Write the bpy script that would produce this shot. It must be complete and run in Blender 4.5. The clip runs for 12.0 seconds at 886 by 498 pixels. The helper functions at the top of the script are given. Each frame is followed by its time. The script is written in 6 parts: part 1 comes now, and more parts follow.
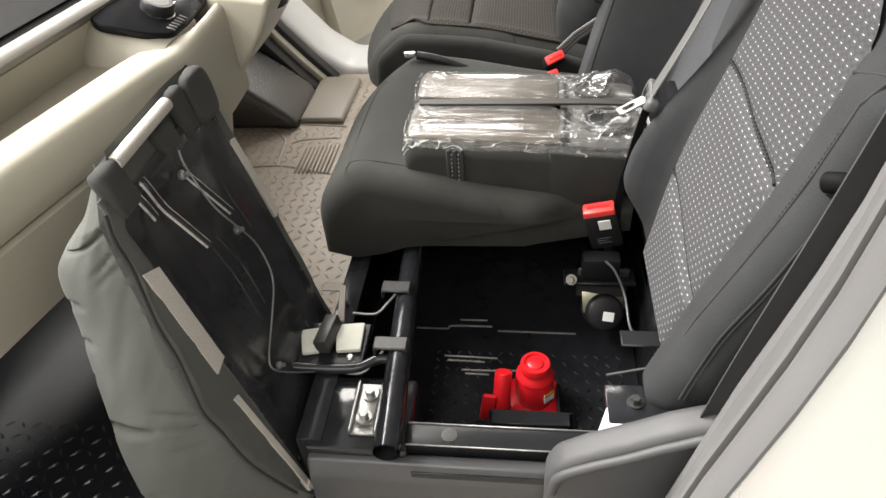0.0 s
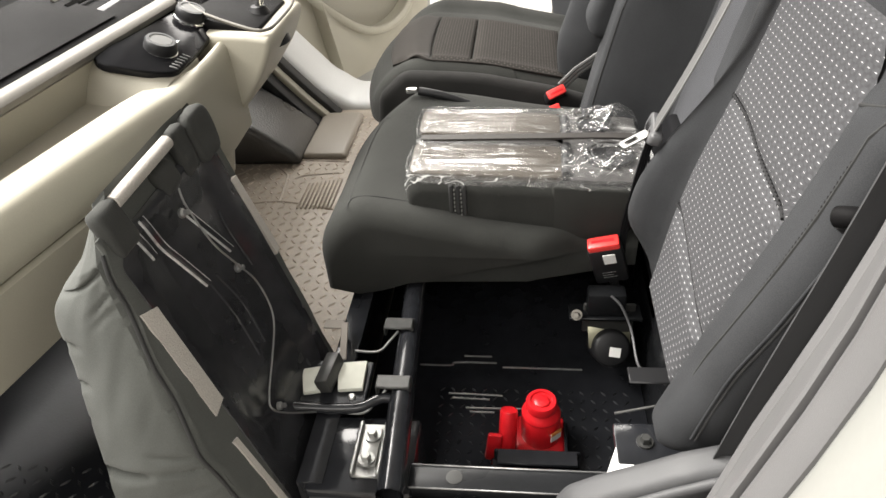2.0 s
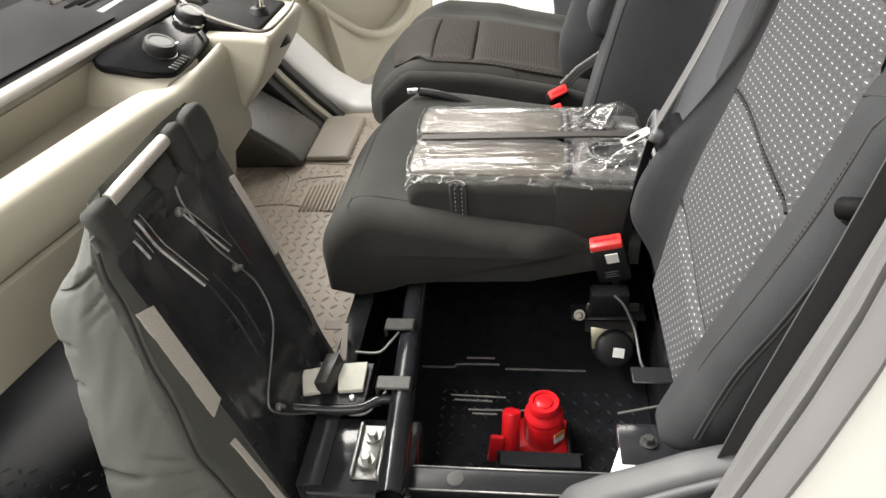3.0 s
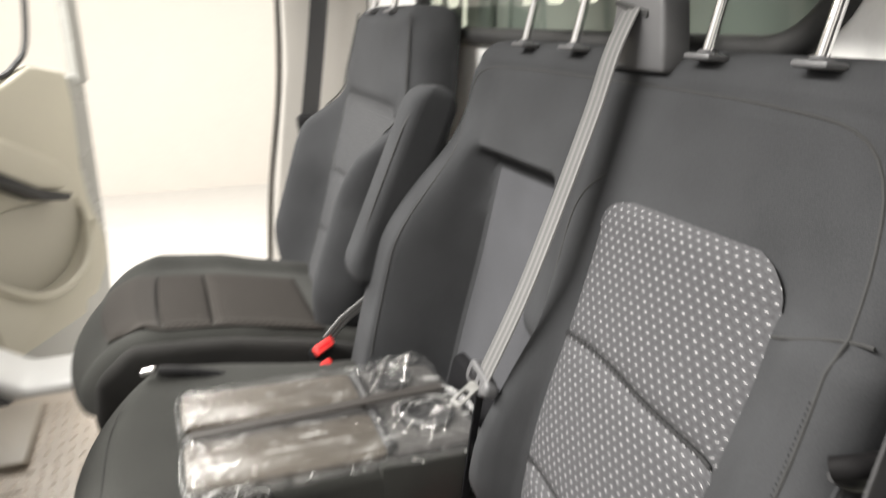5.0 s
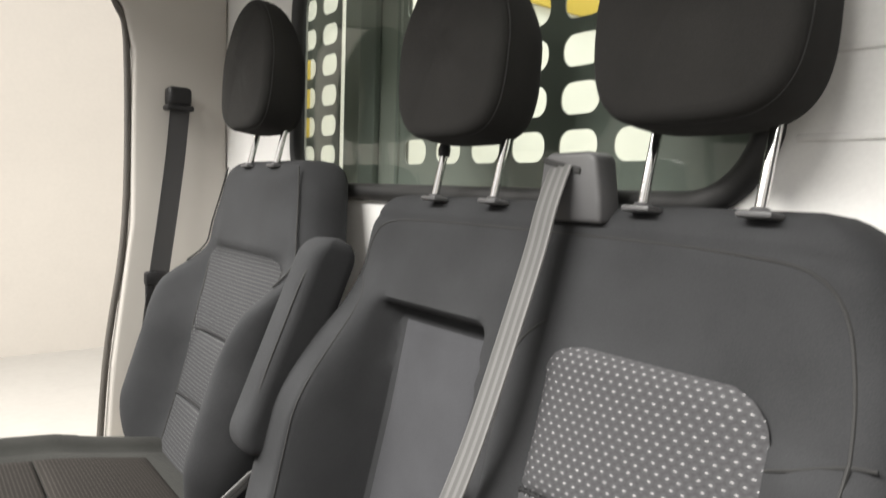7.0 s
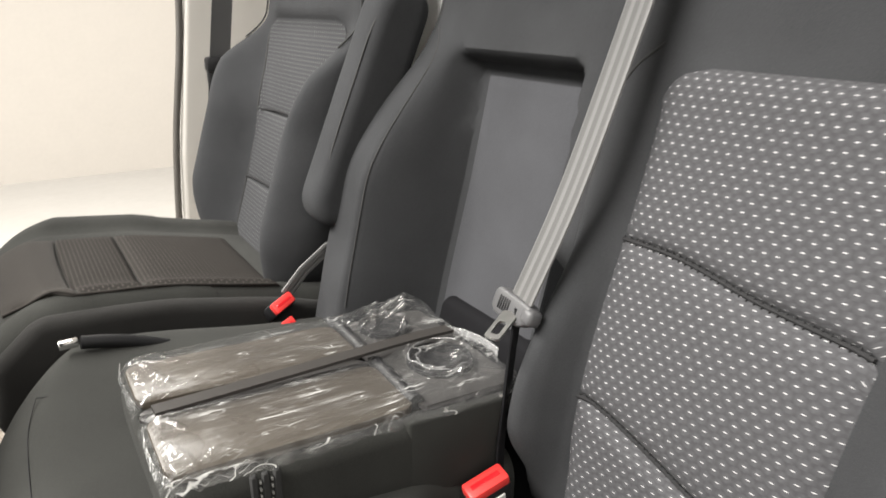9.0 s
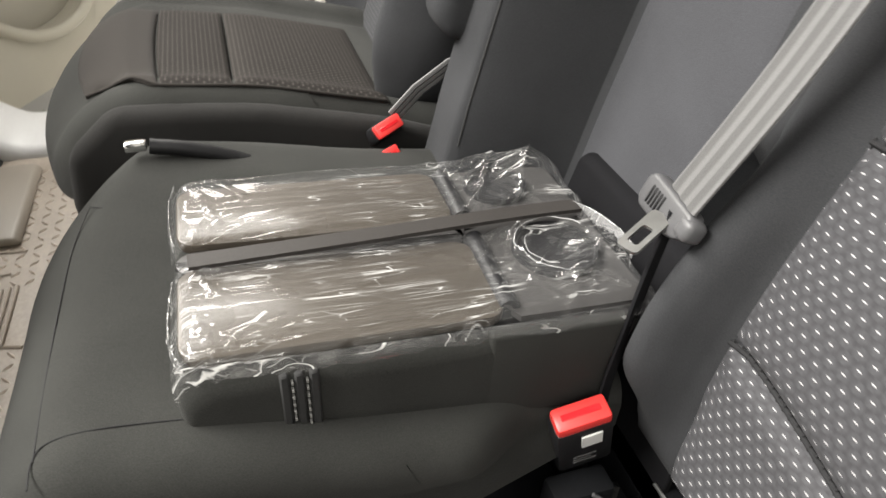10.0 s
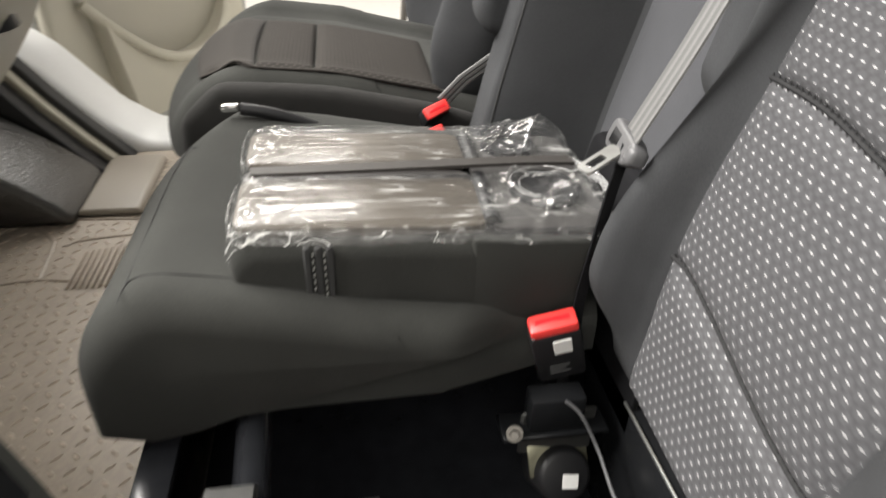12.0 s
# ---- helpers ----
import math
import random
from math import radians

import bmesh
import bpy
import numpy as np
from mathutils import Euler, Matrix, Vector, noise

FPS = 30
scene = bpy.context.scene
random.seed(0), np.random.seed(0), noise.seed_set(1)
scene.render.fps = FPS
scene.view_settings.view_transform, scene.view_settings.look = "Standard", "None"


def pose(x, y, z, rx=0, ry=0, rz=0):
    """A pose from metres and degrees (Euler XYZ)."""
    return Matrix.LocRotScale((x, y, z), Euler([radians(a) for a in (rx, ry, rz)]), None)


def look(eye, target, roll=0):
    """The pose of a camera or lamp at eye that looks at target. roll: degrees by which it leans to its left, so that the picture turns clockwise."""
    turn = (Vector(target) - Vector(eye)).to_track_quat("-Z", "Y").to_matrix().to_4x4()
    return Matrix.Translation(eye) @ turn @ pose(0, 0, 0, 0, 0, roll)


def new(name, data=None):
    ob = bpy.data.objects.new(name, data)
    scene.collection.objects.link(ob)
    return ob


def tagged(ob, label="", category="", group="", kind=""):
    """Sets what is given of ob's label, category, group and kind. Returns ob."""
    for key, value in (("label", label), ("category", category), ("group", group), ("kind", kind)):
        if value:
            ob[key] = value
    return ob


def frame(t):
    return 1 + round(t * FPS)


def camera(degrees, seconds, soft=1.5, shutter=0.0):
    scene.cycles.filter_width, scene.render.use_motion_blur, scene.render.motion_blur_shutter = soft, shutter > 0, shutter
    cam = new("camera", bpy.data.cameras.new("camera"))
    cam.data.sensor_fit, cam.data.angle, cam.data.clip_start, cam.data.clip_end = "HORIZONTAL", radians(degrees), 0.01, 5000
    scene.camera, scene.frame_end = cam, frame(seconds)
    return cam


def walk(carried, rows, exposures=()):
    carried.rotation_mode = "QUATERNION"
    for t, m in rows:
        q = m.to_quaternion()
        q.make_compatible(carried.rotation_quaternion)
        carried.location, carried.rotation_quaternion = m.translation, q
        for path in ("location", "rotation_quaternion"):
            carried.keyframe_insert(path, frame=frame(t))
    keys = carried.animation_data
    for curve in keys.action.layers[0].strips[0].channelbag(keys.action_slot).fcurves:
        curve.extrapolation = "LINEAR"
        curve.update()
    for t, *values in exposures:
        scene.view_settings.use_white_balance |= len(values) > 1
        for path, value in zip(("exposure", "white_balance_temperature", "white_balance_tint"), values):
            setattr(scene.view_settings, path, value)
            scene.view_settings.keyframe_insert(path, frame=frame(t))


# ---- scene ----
cam = camera(66.4, 12.0, shutter=0.5)
PATH = [
    (0, (0.039, -0.095, 1.169), (-0.182, 1.43, -0.107), -4.1),
    (0.5, (0.042, -0.09, 1.165), (-0.182, 1.434, -0.11), -4.1),
    (1, (0.043, -0.092, 1.17), (-0.186, 1.47, -0.057), -5.0),
    (1.5, (0.046, -0.083, 1.166), (-0.186, 1.503, -0.031), -5.1),
    (2, (0.038, -0.082, 1.165), (-0.194, 1.502, -0.035), -4.6),
    (2.5, (0.042, -0.082, 1.163), (-0.199, 1.494, -0.045), -5.1),
    (2.7, (0.045, -0.082, 1.158), (-0.206, 1.498, -0.043), -5.3),
    (4.3, (0.016, -0.024, 1.132), (0.045, 1.683, 0.09), -1.5),
    (4.5, (-0.013, -0.003, 1.126), (0.173, 1.73, 0.144), 0.7),
    (5, (-0.124, 0.136, 1.134), (0.598, 1.888, 0.496), 0.5),
    (5.5, (-0.209, 0.206, 1.132), (0.833, 1.856, 0.697), 1.0),
    (6, (-0.244, 0.207, 1.142), (0.911, 1.834, 1.011), 2.1),
    (6.5, (-0.245, 0.217, 1.139), (0.976, 1.798, 1.04), 2.3),
    (7, (-0.244, 0.243, 1.114), (0.988, 1.809, 0.942), 2.0),
    (7.2, (-0.25, 0.261, 1.091), (0.992, 1.815, 0.88), 2.5),
    (8.8, (-0.228, 0.311, 0.994), (0.831, 1.886, 0.363), 0.7),
    (9, (-0.211, 0.327, 0.991), (0.811, 1.91, 0.322), 0.5),
    (9.5, (-0.148, 0.398, 0.972), (0.65, 1.986, 0.055), 1.4),
    (10, (-0.087, 0.498, 0.964), (0.452, 2.0, -0.241), 3.7),
    (10.5, (-0.076, 0.512, 0.973), (0.433, 2.007, -0.255), 6.8),
    (11, (-0.072, 0.494, 0.971), (0.409, 2.01, -0.242), 6.4),
    (11.5, (-0.057, 0.438, 0.972), (0.396, 2.007, -0.183), 4.1),
    (12, (-0.033, 0.293, 0.944), (0.228, 1.949, -0.147), 1.4),
]
walk(cam, [(t, look(eye, target, roll)) for t, eye, target, roll in PATH], [(0, 0.84), (2.7, 0.81), (4.3, 0.86), (5.0, 0.75), (5.6, 0.57), (6.2, 0.45), (7.2, 0.42), (8.8, 0.51), (9.8, 0.58), (10.5, 0.64), (12.0, 0.73)])

# ---- world, light ----
world = bpy.data.worlds.new("showroom_air")
scene.world = world
world.use_nodes = True
bg = world.node_tree.nodes["Background"]
bg.inputs[0].default_value = (1.0, 0.975, 0.945, 1)
bg.inputs[1].default_value = 0.86


def fill_lamp(x, y, z, tx, ty, tz, sx, sy, watts):
    """An unseen area lamp added to light the van, aimed at a point."""
    d = bpy.data.lights.new("fill_lamp", "AREA")
    d.shape, d.size, d.size_y, d.energy, d.color = "RECTANGLE", sx, sy, watts, (1.0, 0.965, 0.91)
    ob = new("fill_lamp", d)
    ob.matrix_world = look((x, y, z), (tx, ty, tz))


# Made-up lamps: through windscreen, near doorway, over load space, driver doorway.
fill_lamp(-3.0, 1.7, 4.0, -0.1, 1.1, 0.6, 4.0, 1.2, 500)
fill_lamp(-1.3, -2.4, 3.6, -0.1, 0.8, 0.4, 3.0, 1.2, 48)
fill_lamp(2.0, 1.3, 4.0, 2.0, 1.2, 0.0, 2.4, 1.2, 45)
fill_lamp(-1.2, 4.6, 3.4, -0.5, 1.5, 0.2, 3.0, 1.2, 150)

F = 0.17          # height of the cab floor


# ---- materials ----
def mat(name, color, rough=0.6, metal=0.0, grain=200.0, var=0.15, bump=0.0, bump_scale=None, stain=6.0, spec=0.5, coat=0.0, sheen=0.0):
    m = bpy.data.materials.new(name)
    m.use_nodes = True
    nt = m.node_tree
    b = nt.nodes["Principled BSDF"]
    tc = nt.nodes.new("ShaderNodeTexCoord")
    n1 = nt.nodes.new("ShaderNodeTexNoise"); n1.inputs["Scale"].default_value = grain; n1.inputs["Detail"].default_value = 3
    n2 = nt.nodes.new("ShaderNodeTexNoise"); n2.inputs["Scale"].default_value = stain; n2.inputs["Detail"].default_value = 4
    for n in (n1, n2):
        nt.links.new(tc.outputs["Object"], n.inputs["Vector"])
    add = nt.nodes.new("ShaderNodeMath"); add.operation = "ADD"
    nt.links.new(n1.outputs[0], add.inputs[0]); nt.links.new(n2.outputs[0], add.inputs[1])
    mr = nt.nodes.new("ShaderNodeMapRange")
    mr.inputs[1].default_value, mr.inputs[2].default_value = 0.6, 1.4
    mr.inputs[3].default_value, mr.inputs[4].default_value = 1 - var, 1 + var
    nt.links.new(add.outputs[0], mr.inputs[0])
    mul = nt.nodes.new("ShaderNodeVectorMath"); mul.operation = "SCALE"
    mul.inputs[0].default_value = color
    nt.links.new(mr.outputs[0], mul.inputs["Scale"])
    nt.links.new(mul.outputs[0], b.inputs["Base Color"])
    r2 = nt.nodes.new("ShaderNodeMapRange")
    r2.inputs[1].default_value, r2.inputs[2].default_value = 0.3, 0.7
    r2.inputs[3].default_value, r2.inputs[4].default_value = max(0.02, rough - 0.08), min(1, rough + 0.08)
    nt.links.new(n2.outputs[0], r2.inputs[0])
    nt.links.new(r2.outputs[0], b.inputs["Roughness"])
    b.inputs["Metallic"].default_value = metal
    b.inputs["Specular IOR Level"].default_value = spec
    b.inputs["Coat Weight"].default_value = coat
    b.inputs["Sheen Weight"].default_value = sheen
    if bump:
        n3 = nt.nodes.new("ShaderNodeTexNoise"); n3.inputs["Scale"].default_value = bump_scale or grain
        nt.links.new(tc.outputs["Object"], n3.inputs["Vector"])
        bp = nt.nodes.new("ShaderNodeBump"); bp.inputs["Strength"].default_value = bump; bp.inputs["Distance"].default_value = 0.002
        nt.links.new(n3.outputs[0], bp.inputs["Height"])
        nt.links.new(bp.outputs[0], b.inputs["Normal"])
    return m


def math_node(nt, op, a, b=None):
    n = nt.nodes.new("ShaderNodeMath"); n.operation = op
    for i, v in enumerate((a, b)):
        if v is None:
            continue
        if isinstance(v, (int, float)):
            n.inputs[i].default_value = v
        else:
            nt.links.new(v, n.inputs[i])
    return n.outputs[0]


def dotted(name, ground, dot, pu=0.0125, pv=0.0095, su=0.17, sv=0.14, ridge=0.35, spec=0.3):
    """Woven cloth: staggered pale flecks on a dark ribbed ground; UV in metres."""
    m = bpy.data.materials.new(name)
    m.use_nodes = True
    nt = m.node_tree
    b = nt.nodes["Principled BSDF"]
    uv = nt.nodes.new("ShaderNodeUVMap"); uv.uv_map = "cloth"
    sep = nt.nodes.new("ShaderNodeSeparateXYZ")
    nt.links.new(uv.outputs[0], sep.inputs[0])
    fv = math_node(nt, "DIVIDE", sep.outputs[1], pv)
    row = math_node(nt, "FLOOR", fv)
    half = math_node(nt, "MULTIPLY", math_node(nt, "MODULO", row, 2.0), 0.5)
    fu = math_node(nt, "ADD", math_node(nt, "DIVIDE", sep.outputs[0], pu), half)
    du = math_node(nt, "ABSOLUTE", math_node(nt, "SUBTRACT", math_node(nt, "FRACT", fu), 0.5))
    dv = math_node(nt, "ABSOLUTE", math_node(nt, "SUBTRACT", math_node(nt, "FRACT", fv), 0.5))
    e = math_node(nt, "ADD", math_node(nt, "POWER", math_node(nt, "DIVIDE", du, su), 2.0), math_node(nt, "POWER", math_node(nt, "DIVIDE", dv, sv), 2.0))
    mask = nt.nodes.new("ShaderNodeMapRange")
    mask.inputs[1].default_value, mask.inputs[2].default_value = 1.25, 0.6
    nt.links.new(e, mask.inputs[0])
    tc = nt.nodes.new("ShaderNodeTexCoord")
    nz = nt.nodes.new("ShaderNodeTexNoise"); nz.inputs["Scale"].default_value = 350; nz.inputs["Detail"].default_value = 2
    nt.links.new(tc.outputs["Object"], nz.inputs["Vector"])
    cr = nt.nodes.new("ShaderNodeMix"); cr.data_type = "RGBA"
    cr.inputs["A"].default_value = (*[c * 0.75 for c in ground], 1); cr.inputs["B"].default_value = (*[c * 1.3 for c in ground], 1)
    nt.links.new(nz.outputs[0], cr.inputs["Factor"])
    # quilted ground: a small pillow round each fleck, its colour darker towards the edges
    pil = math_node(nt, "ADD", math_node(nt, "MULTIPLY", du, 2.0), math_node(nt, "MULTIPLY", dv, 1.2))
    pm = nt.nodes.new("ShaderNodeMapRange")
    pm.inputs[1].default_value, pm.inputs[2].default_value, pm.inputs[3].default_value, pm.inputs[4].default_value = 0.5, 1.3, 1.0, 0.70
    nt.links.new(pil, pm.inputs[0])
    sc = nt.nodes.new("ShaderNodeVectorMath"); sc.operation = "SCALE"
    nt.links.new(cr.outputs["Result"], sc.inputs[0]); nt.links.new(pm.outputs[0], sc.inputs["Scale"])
    mx = nt.nodes.new("ShaderNodeMix"); mx.data_type = "RGBA"
    nt.links.new(mask.outputs[0], mx.inputs["Factor"])
    nt.links.new(sc.outputs[0], mx.inputs["A"]); mx.inputs["B"].default_value = (*dot, 1)
    nt.links.new(mx.outputs["Result"], b.inputs["Base Color"])
    b.inputs["Roughness"].default_value = 0.8
    b.inputs["Specular IOR Level"].default_value = spec
    b.inputs["Sheen Weight"].default_value = 0.08 * spec
    bp = nt.nodes.new("ShaderNodeBump"); bp.inputs["Strength"].default_value = ridge; bp.inputs["Distance"].default_value = 0.002
    nt.links.new(pm.outputs[0], bp.inputs["Height"]); nt.links.new(bp.outputs[0], b.inputs["Normal"])
    return m


def clear(name, tint, gloss=0.12, rough=0.05, crinkle=0.0, scale=30.0, haze=0.0, edge=0.7, crease=0.0):
    """Thin clear sheet: lets light through and glints."""
    m = bpy.data.materials.new(name)
    m.use_nodes = True
    nt = m.node_tree
    nt.nodes.remove(nt.nodes["Principled BSDF"])
    out = nt.nodes["Material Output"]
    tr = nt.nodes.new("ShaderNodeBsdfTransparent"); tr.inputs[0].default_value = (*tint, 1)
    gl = nt.nodes.new("ShaderNodeBsdfGlossy"); gl.inputs["Roughness"].default_value = rough
    mx = nt.nodes.new("ShaderNodeMixShader")
    fr = nt.nodes.new("ShaderNodeLayerWeight")
    k = math_node(nt, "ADD", math_node(nt, "MULTIPLY", math_node(nt, "POWER", fr.outputs["Facing"], 4.0), edge), gloss)
    nt.links.new(k, mx.inputs[0]); nt.links.new(tr.outputs[0], mx.inputs[1]); nt.links.new(gl.outputs[0], mx.inputs[2])
    if haze:
        df = nt.nodes.new("ShaderNodeBsdfDiffuse"); df.inputs[0].default_value = (0.8, 0.8, 0.8, 1)
        m2 = nt.nodes.new("ShaderNodeMixShader"); m2.inputs[0].default_value = haze
        nt.links.new(tr.outputs[0], m2.inputs[1]); nt.links.new(df.outputs[0], m2.inputs[2]); nt.links.new(m2.outputs[0], mx.inputs[1])
    nt.links.new(mx.outputs[0], out.inputs[0])
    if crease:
        # white crease lines, long along the sheet, with the folds' glints in their colour
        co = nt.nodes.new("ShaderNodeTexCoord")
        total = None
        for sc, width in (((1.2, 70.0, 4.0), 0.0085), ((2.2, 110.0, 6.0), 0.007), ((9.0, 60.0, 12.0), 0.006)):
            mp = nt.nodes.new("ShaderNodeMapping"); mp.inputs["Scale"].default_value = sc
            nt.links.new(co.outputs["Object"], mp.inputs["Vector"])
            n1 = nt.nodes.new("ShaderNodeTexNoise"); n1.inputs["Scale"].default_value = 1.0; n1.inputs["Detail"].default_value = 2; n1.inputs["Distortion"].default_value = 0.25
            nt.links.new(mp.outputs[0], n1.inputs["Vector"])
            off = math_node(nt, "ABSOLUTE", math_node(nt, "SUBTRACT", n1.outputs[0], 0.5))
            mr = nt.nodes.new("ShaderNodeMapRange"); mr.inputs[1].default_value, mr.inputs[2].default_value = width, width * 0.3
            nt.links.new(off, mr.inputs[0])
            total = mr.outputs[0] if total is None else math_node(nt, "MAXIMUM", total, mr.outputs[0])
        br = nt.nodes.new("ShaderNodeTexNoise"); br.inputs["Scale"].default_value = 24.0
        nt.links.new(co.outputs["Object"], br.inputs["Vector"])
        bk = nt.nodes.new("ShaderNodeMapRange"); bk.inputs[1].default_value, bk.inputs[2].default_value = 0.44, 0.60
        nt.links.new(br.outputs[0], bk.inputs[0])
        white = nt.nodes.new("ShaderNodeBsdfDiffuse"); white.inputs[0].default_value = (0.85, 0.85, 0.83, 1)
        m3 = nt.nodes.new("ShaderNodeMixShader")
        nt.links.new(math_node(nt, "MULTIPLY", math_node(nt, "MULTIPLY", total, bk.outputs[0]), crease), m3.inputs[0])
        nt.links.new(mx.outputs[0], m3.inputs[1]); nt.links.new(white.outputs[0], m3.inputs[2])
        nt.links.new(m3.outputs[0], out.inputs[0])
    if crinkle:
        tc = nt.nodes.new("ShaderNodeTexCoord")
        nz = nt.nodes.new("ShaderNodeTexNoise"); nz.inputs["Scale"].default_value = scale; nz.inputs["Detail"].default_value = 5; nz.inputs["Distortion"].default_value = 1.5
        nt.links.new(tc.outputs["Object"], nz.inputs["Vector"])
        bp = nt.nodes.new("ShaderNodeBump"); bp.inputs["Strength"].default_value = crinkle; bp.inputs["Distance"].default_value = 0.01
        nt.links.new(nz.outputs[0], bp.inputs["Height"])
        nt.links.new(bp.outputs[0], gl.inputs["Normal"]); nt.links.new(bp.outputs[0], fr.inputs["Normal"])
    return m


CLOTH = mat("seat_cloth", (0.038, 0.039, 0.0412), 0.92, grain=900, var=0.3, bump=0.3, bump_scale=1200, stain=9, spec=0.06, sheen=0.02)
CLOTH_H = mat("headrest_cloth", (0.0225, 0.0220, 0.0212), 0.92, grain=900, var=0.35, bump=0.35, bump_scale=1200, stain=9, spec=0.08, sheen=0.04)
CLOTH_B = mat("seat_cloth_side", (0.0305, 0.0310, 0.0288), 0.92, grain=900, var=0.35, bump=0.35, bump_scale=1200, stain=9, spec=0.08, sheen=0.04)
# Lighter seat cloth: doorway light on the tipped cushion is put into its colour.
CLOTH_L = mat("seat_cloth_lit", (0.082, 0.085, 0.079), 0.85, grain=700, var=0.2, bump=0.2, bump_scale=1000, stain=7, spec=0.2, sheen=0.06)
CLOTH_C = mat("seat_cloth_inset", (0.053, 0.054, 0.059), 0.9, grain=800, var=0.25, bump=0.25, bump_scale=1100, stain=9, spec=0.15, sheen=0.06)
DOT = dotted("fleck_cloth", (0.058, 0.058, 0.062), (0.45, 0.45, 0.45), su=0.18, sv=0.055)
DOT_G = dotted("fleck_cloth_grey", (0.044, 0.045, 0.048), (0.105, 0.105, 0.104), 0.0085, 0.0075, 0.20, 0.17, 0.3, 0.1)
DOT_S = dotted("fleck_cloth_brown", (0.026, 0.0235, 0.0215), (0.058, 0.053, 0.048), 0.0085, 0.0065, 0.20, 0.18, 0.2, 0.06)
STITCH = mat("stitch_thread", (0.20, 0.20, 0.19), 0.7)
STITCH_D = mat("dark_stitch_thread", (0.030, 0.030, 0.031), 0.8, spec=0.05)
PRINT = mat("faint_grey_print", (0.10, 0.10, 0.10), 0.6)
SEAM = mat("seam_shadow_piping", (0.022, 0.022, 0.022), 0.8)
STRAP = mat("taupe_strap", (0.17, 0.15, 0.13), 0.7, grain=300, var=0.1)
BEIGE = mat("beige_plastic", (0.435, 0.410, 0.335), 0.5, grain=500, var=0.05, bump=0.12, bump_scale=900, stain=4)
# Darker copy of the beige, with the shade of shelf and recesses in it.
BEIGE_D = mat("beige_plastic_shade", (0.35, 0.33, 0.275), 0.5, grain=500, var=0.05, bump=0.12, bump_scale=900, stain=4)
BLACK_P = mat("black_plastic", (0.012, 0.012, 0.013), 0.45, grain=400, var=0.15, bump=0.1, bump_scale=900, spec=0.35)
BLACK_G = mat("piano_black", (0.010, 0.010, 0.011), 0.08, grain=60, var=0.1, spec=0.09)
DASH_D = mat("dark_dash_plastic", (0.0075, 0.0072, 0.0075), 0.6, grain=500, var=0.12, bump=0.2, bump_scale=1200, spec=0.06)
GREY_P = mat("grey_plastic", (0.080, 0.080, 0.083), 0.45, grain=500, var=0.06, bump=0.1, bump_scale=900)
GREY_T = mat("grey_trim", (0.13, 0.128, 0.129), 0.5, grain=500, var=0.05, bump=0.1, bump_scale=900)
PAN = mat("black_enamel_steel", (0.014, 0.0147, 0.017), 0.17, grain=40, var=0.3, bump=0.05, bump_scale=18, stain=12, spec=0.36)
ZINC = mat("zinc_steel", (0.34, 0.34, 0.33), 0.40, metal=0.9, grain=60, var=0.12)
CHROME = mat("chrome", (0.8, 0.8, 0.8), 0.08, metal=1.0, var=0.05)
SILVER = mat("satin_silver", (0.17, 0.16, 0.143), 0.46, metal=0.6, var=0.06)
RED = mat("red_enamel", (0.62, 0.012, 0.018), 0.35, grain=80, var=0.1, coat=0.2)
RED_P = mat("red_button_plastic", (0.78, 0.05, 0.045), 0.4, var=0.05)
WHITE_L = mat("white_label", (0.75, 0.75, 0.73), 0.6, var=0.05)
VELCRO = mat("pale_felt_strip", (0.48, 0.45, 0.41), 0.95, grain=500, var=0.2, bump=0.5, bump_scale=500)
CLIP = mat("dull_steel", (0.055, 0.055, 0.053), 0.45, metal=0.4, grain=80, var=0.2)
# Pale enamel that paints the reflection along the pan's rib edges.
GLINT = mat("rib_glint_enamel", (0.62, 0.62, 0.62), 0.25, metal=0.3, grain=90, var=0.5)
# Treads paler than the base steel, so their glints sit in the colour.
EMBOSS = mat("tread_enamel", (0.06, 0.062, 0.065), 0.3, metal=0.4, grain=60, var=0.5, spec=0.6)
BRASSY = mat("yellow_zinc_plate", (0.34, 0.33, 0.24), 0.34, metal=0.8, grain=80, var=0.2)
# Pale metal for bright lines; on the ridges it paints glints.
RIDGE = mat("bright_line_enamel", (0.40, 0.40, 0.40), 0.22, metal=0.7, grain=60, var=0.4)
RAIL = mat("dark_satin_steel", (0.010, 0.0105, 0.0115), 0.30, grain=200, var=0.2, spec=0.14)
SIDE = mat("satin_grey_panel", (0.055, 0.056, 0.059), 0.32, grain=200, var=0.1)
PALE = mat("pale_foam_wrap", (0.60, 0.60, 0.53), 0.8, grain=60, var=0.08, bump=0.3, bump_scale=40)
CLOTH_M = mat("seat_cloth_tab", (0.048, 0.049, 0.046), 0.9, grain=700, var=0.2, bump=0.25, bump_scale=1000, spec=0.15, sheen=0.05)
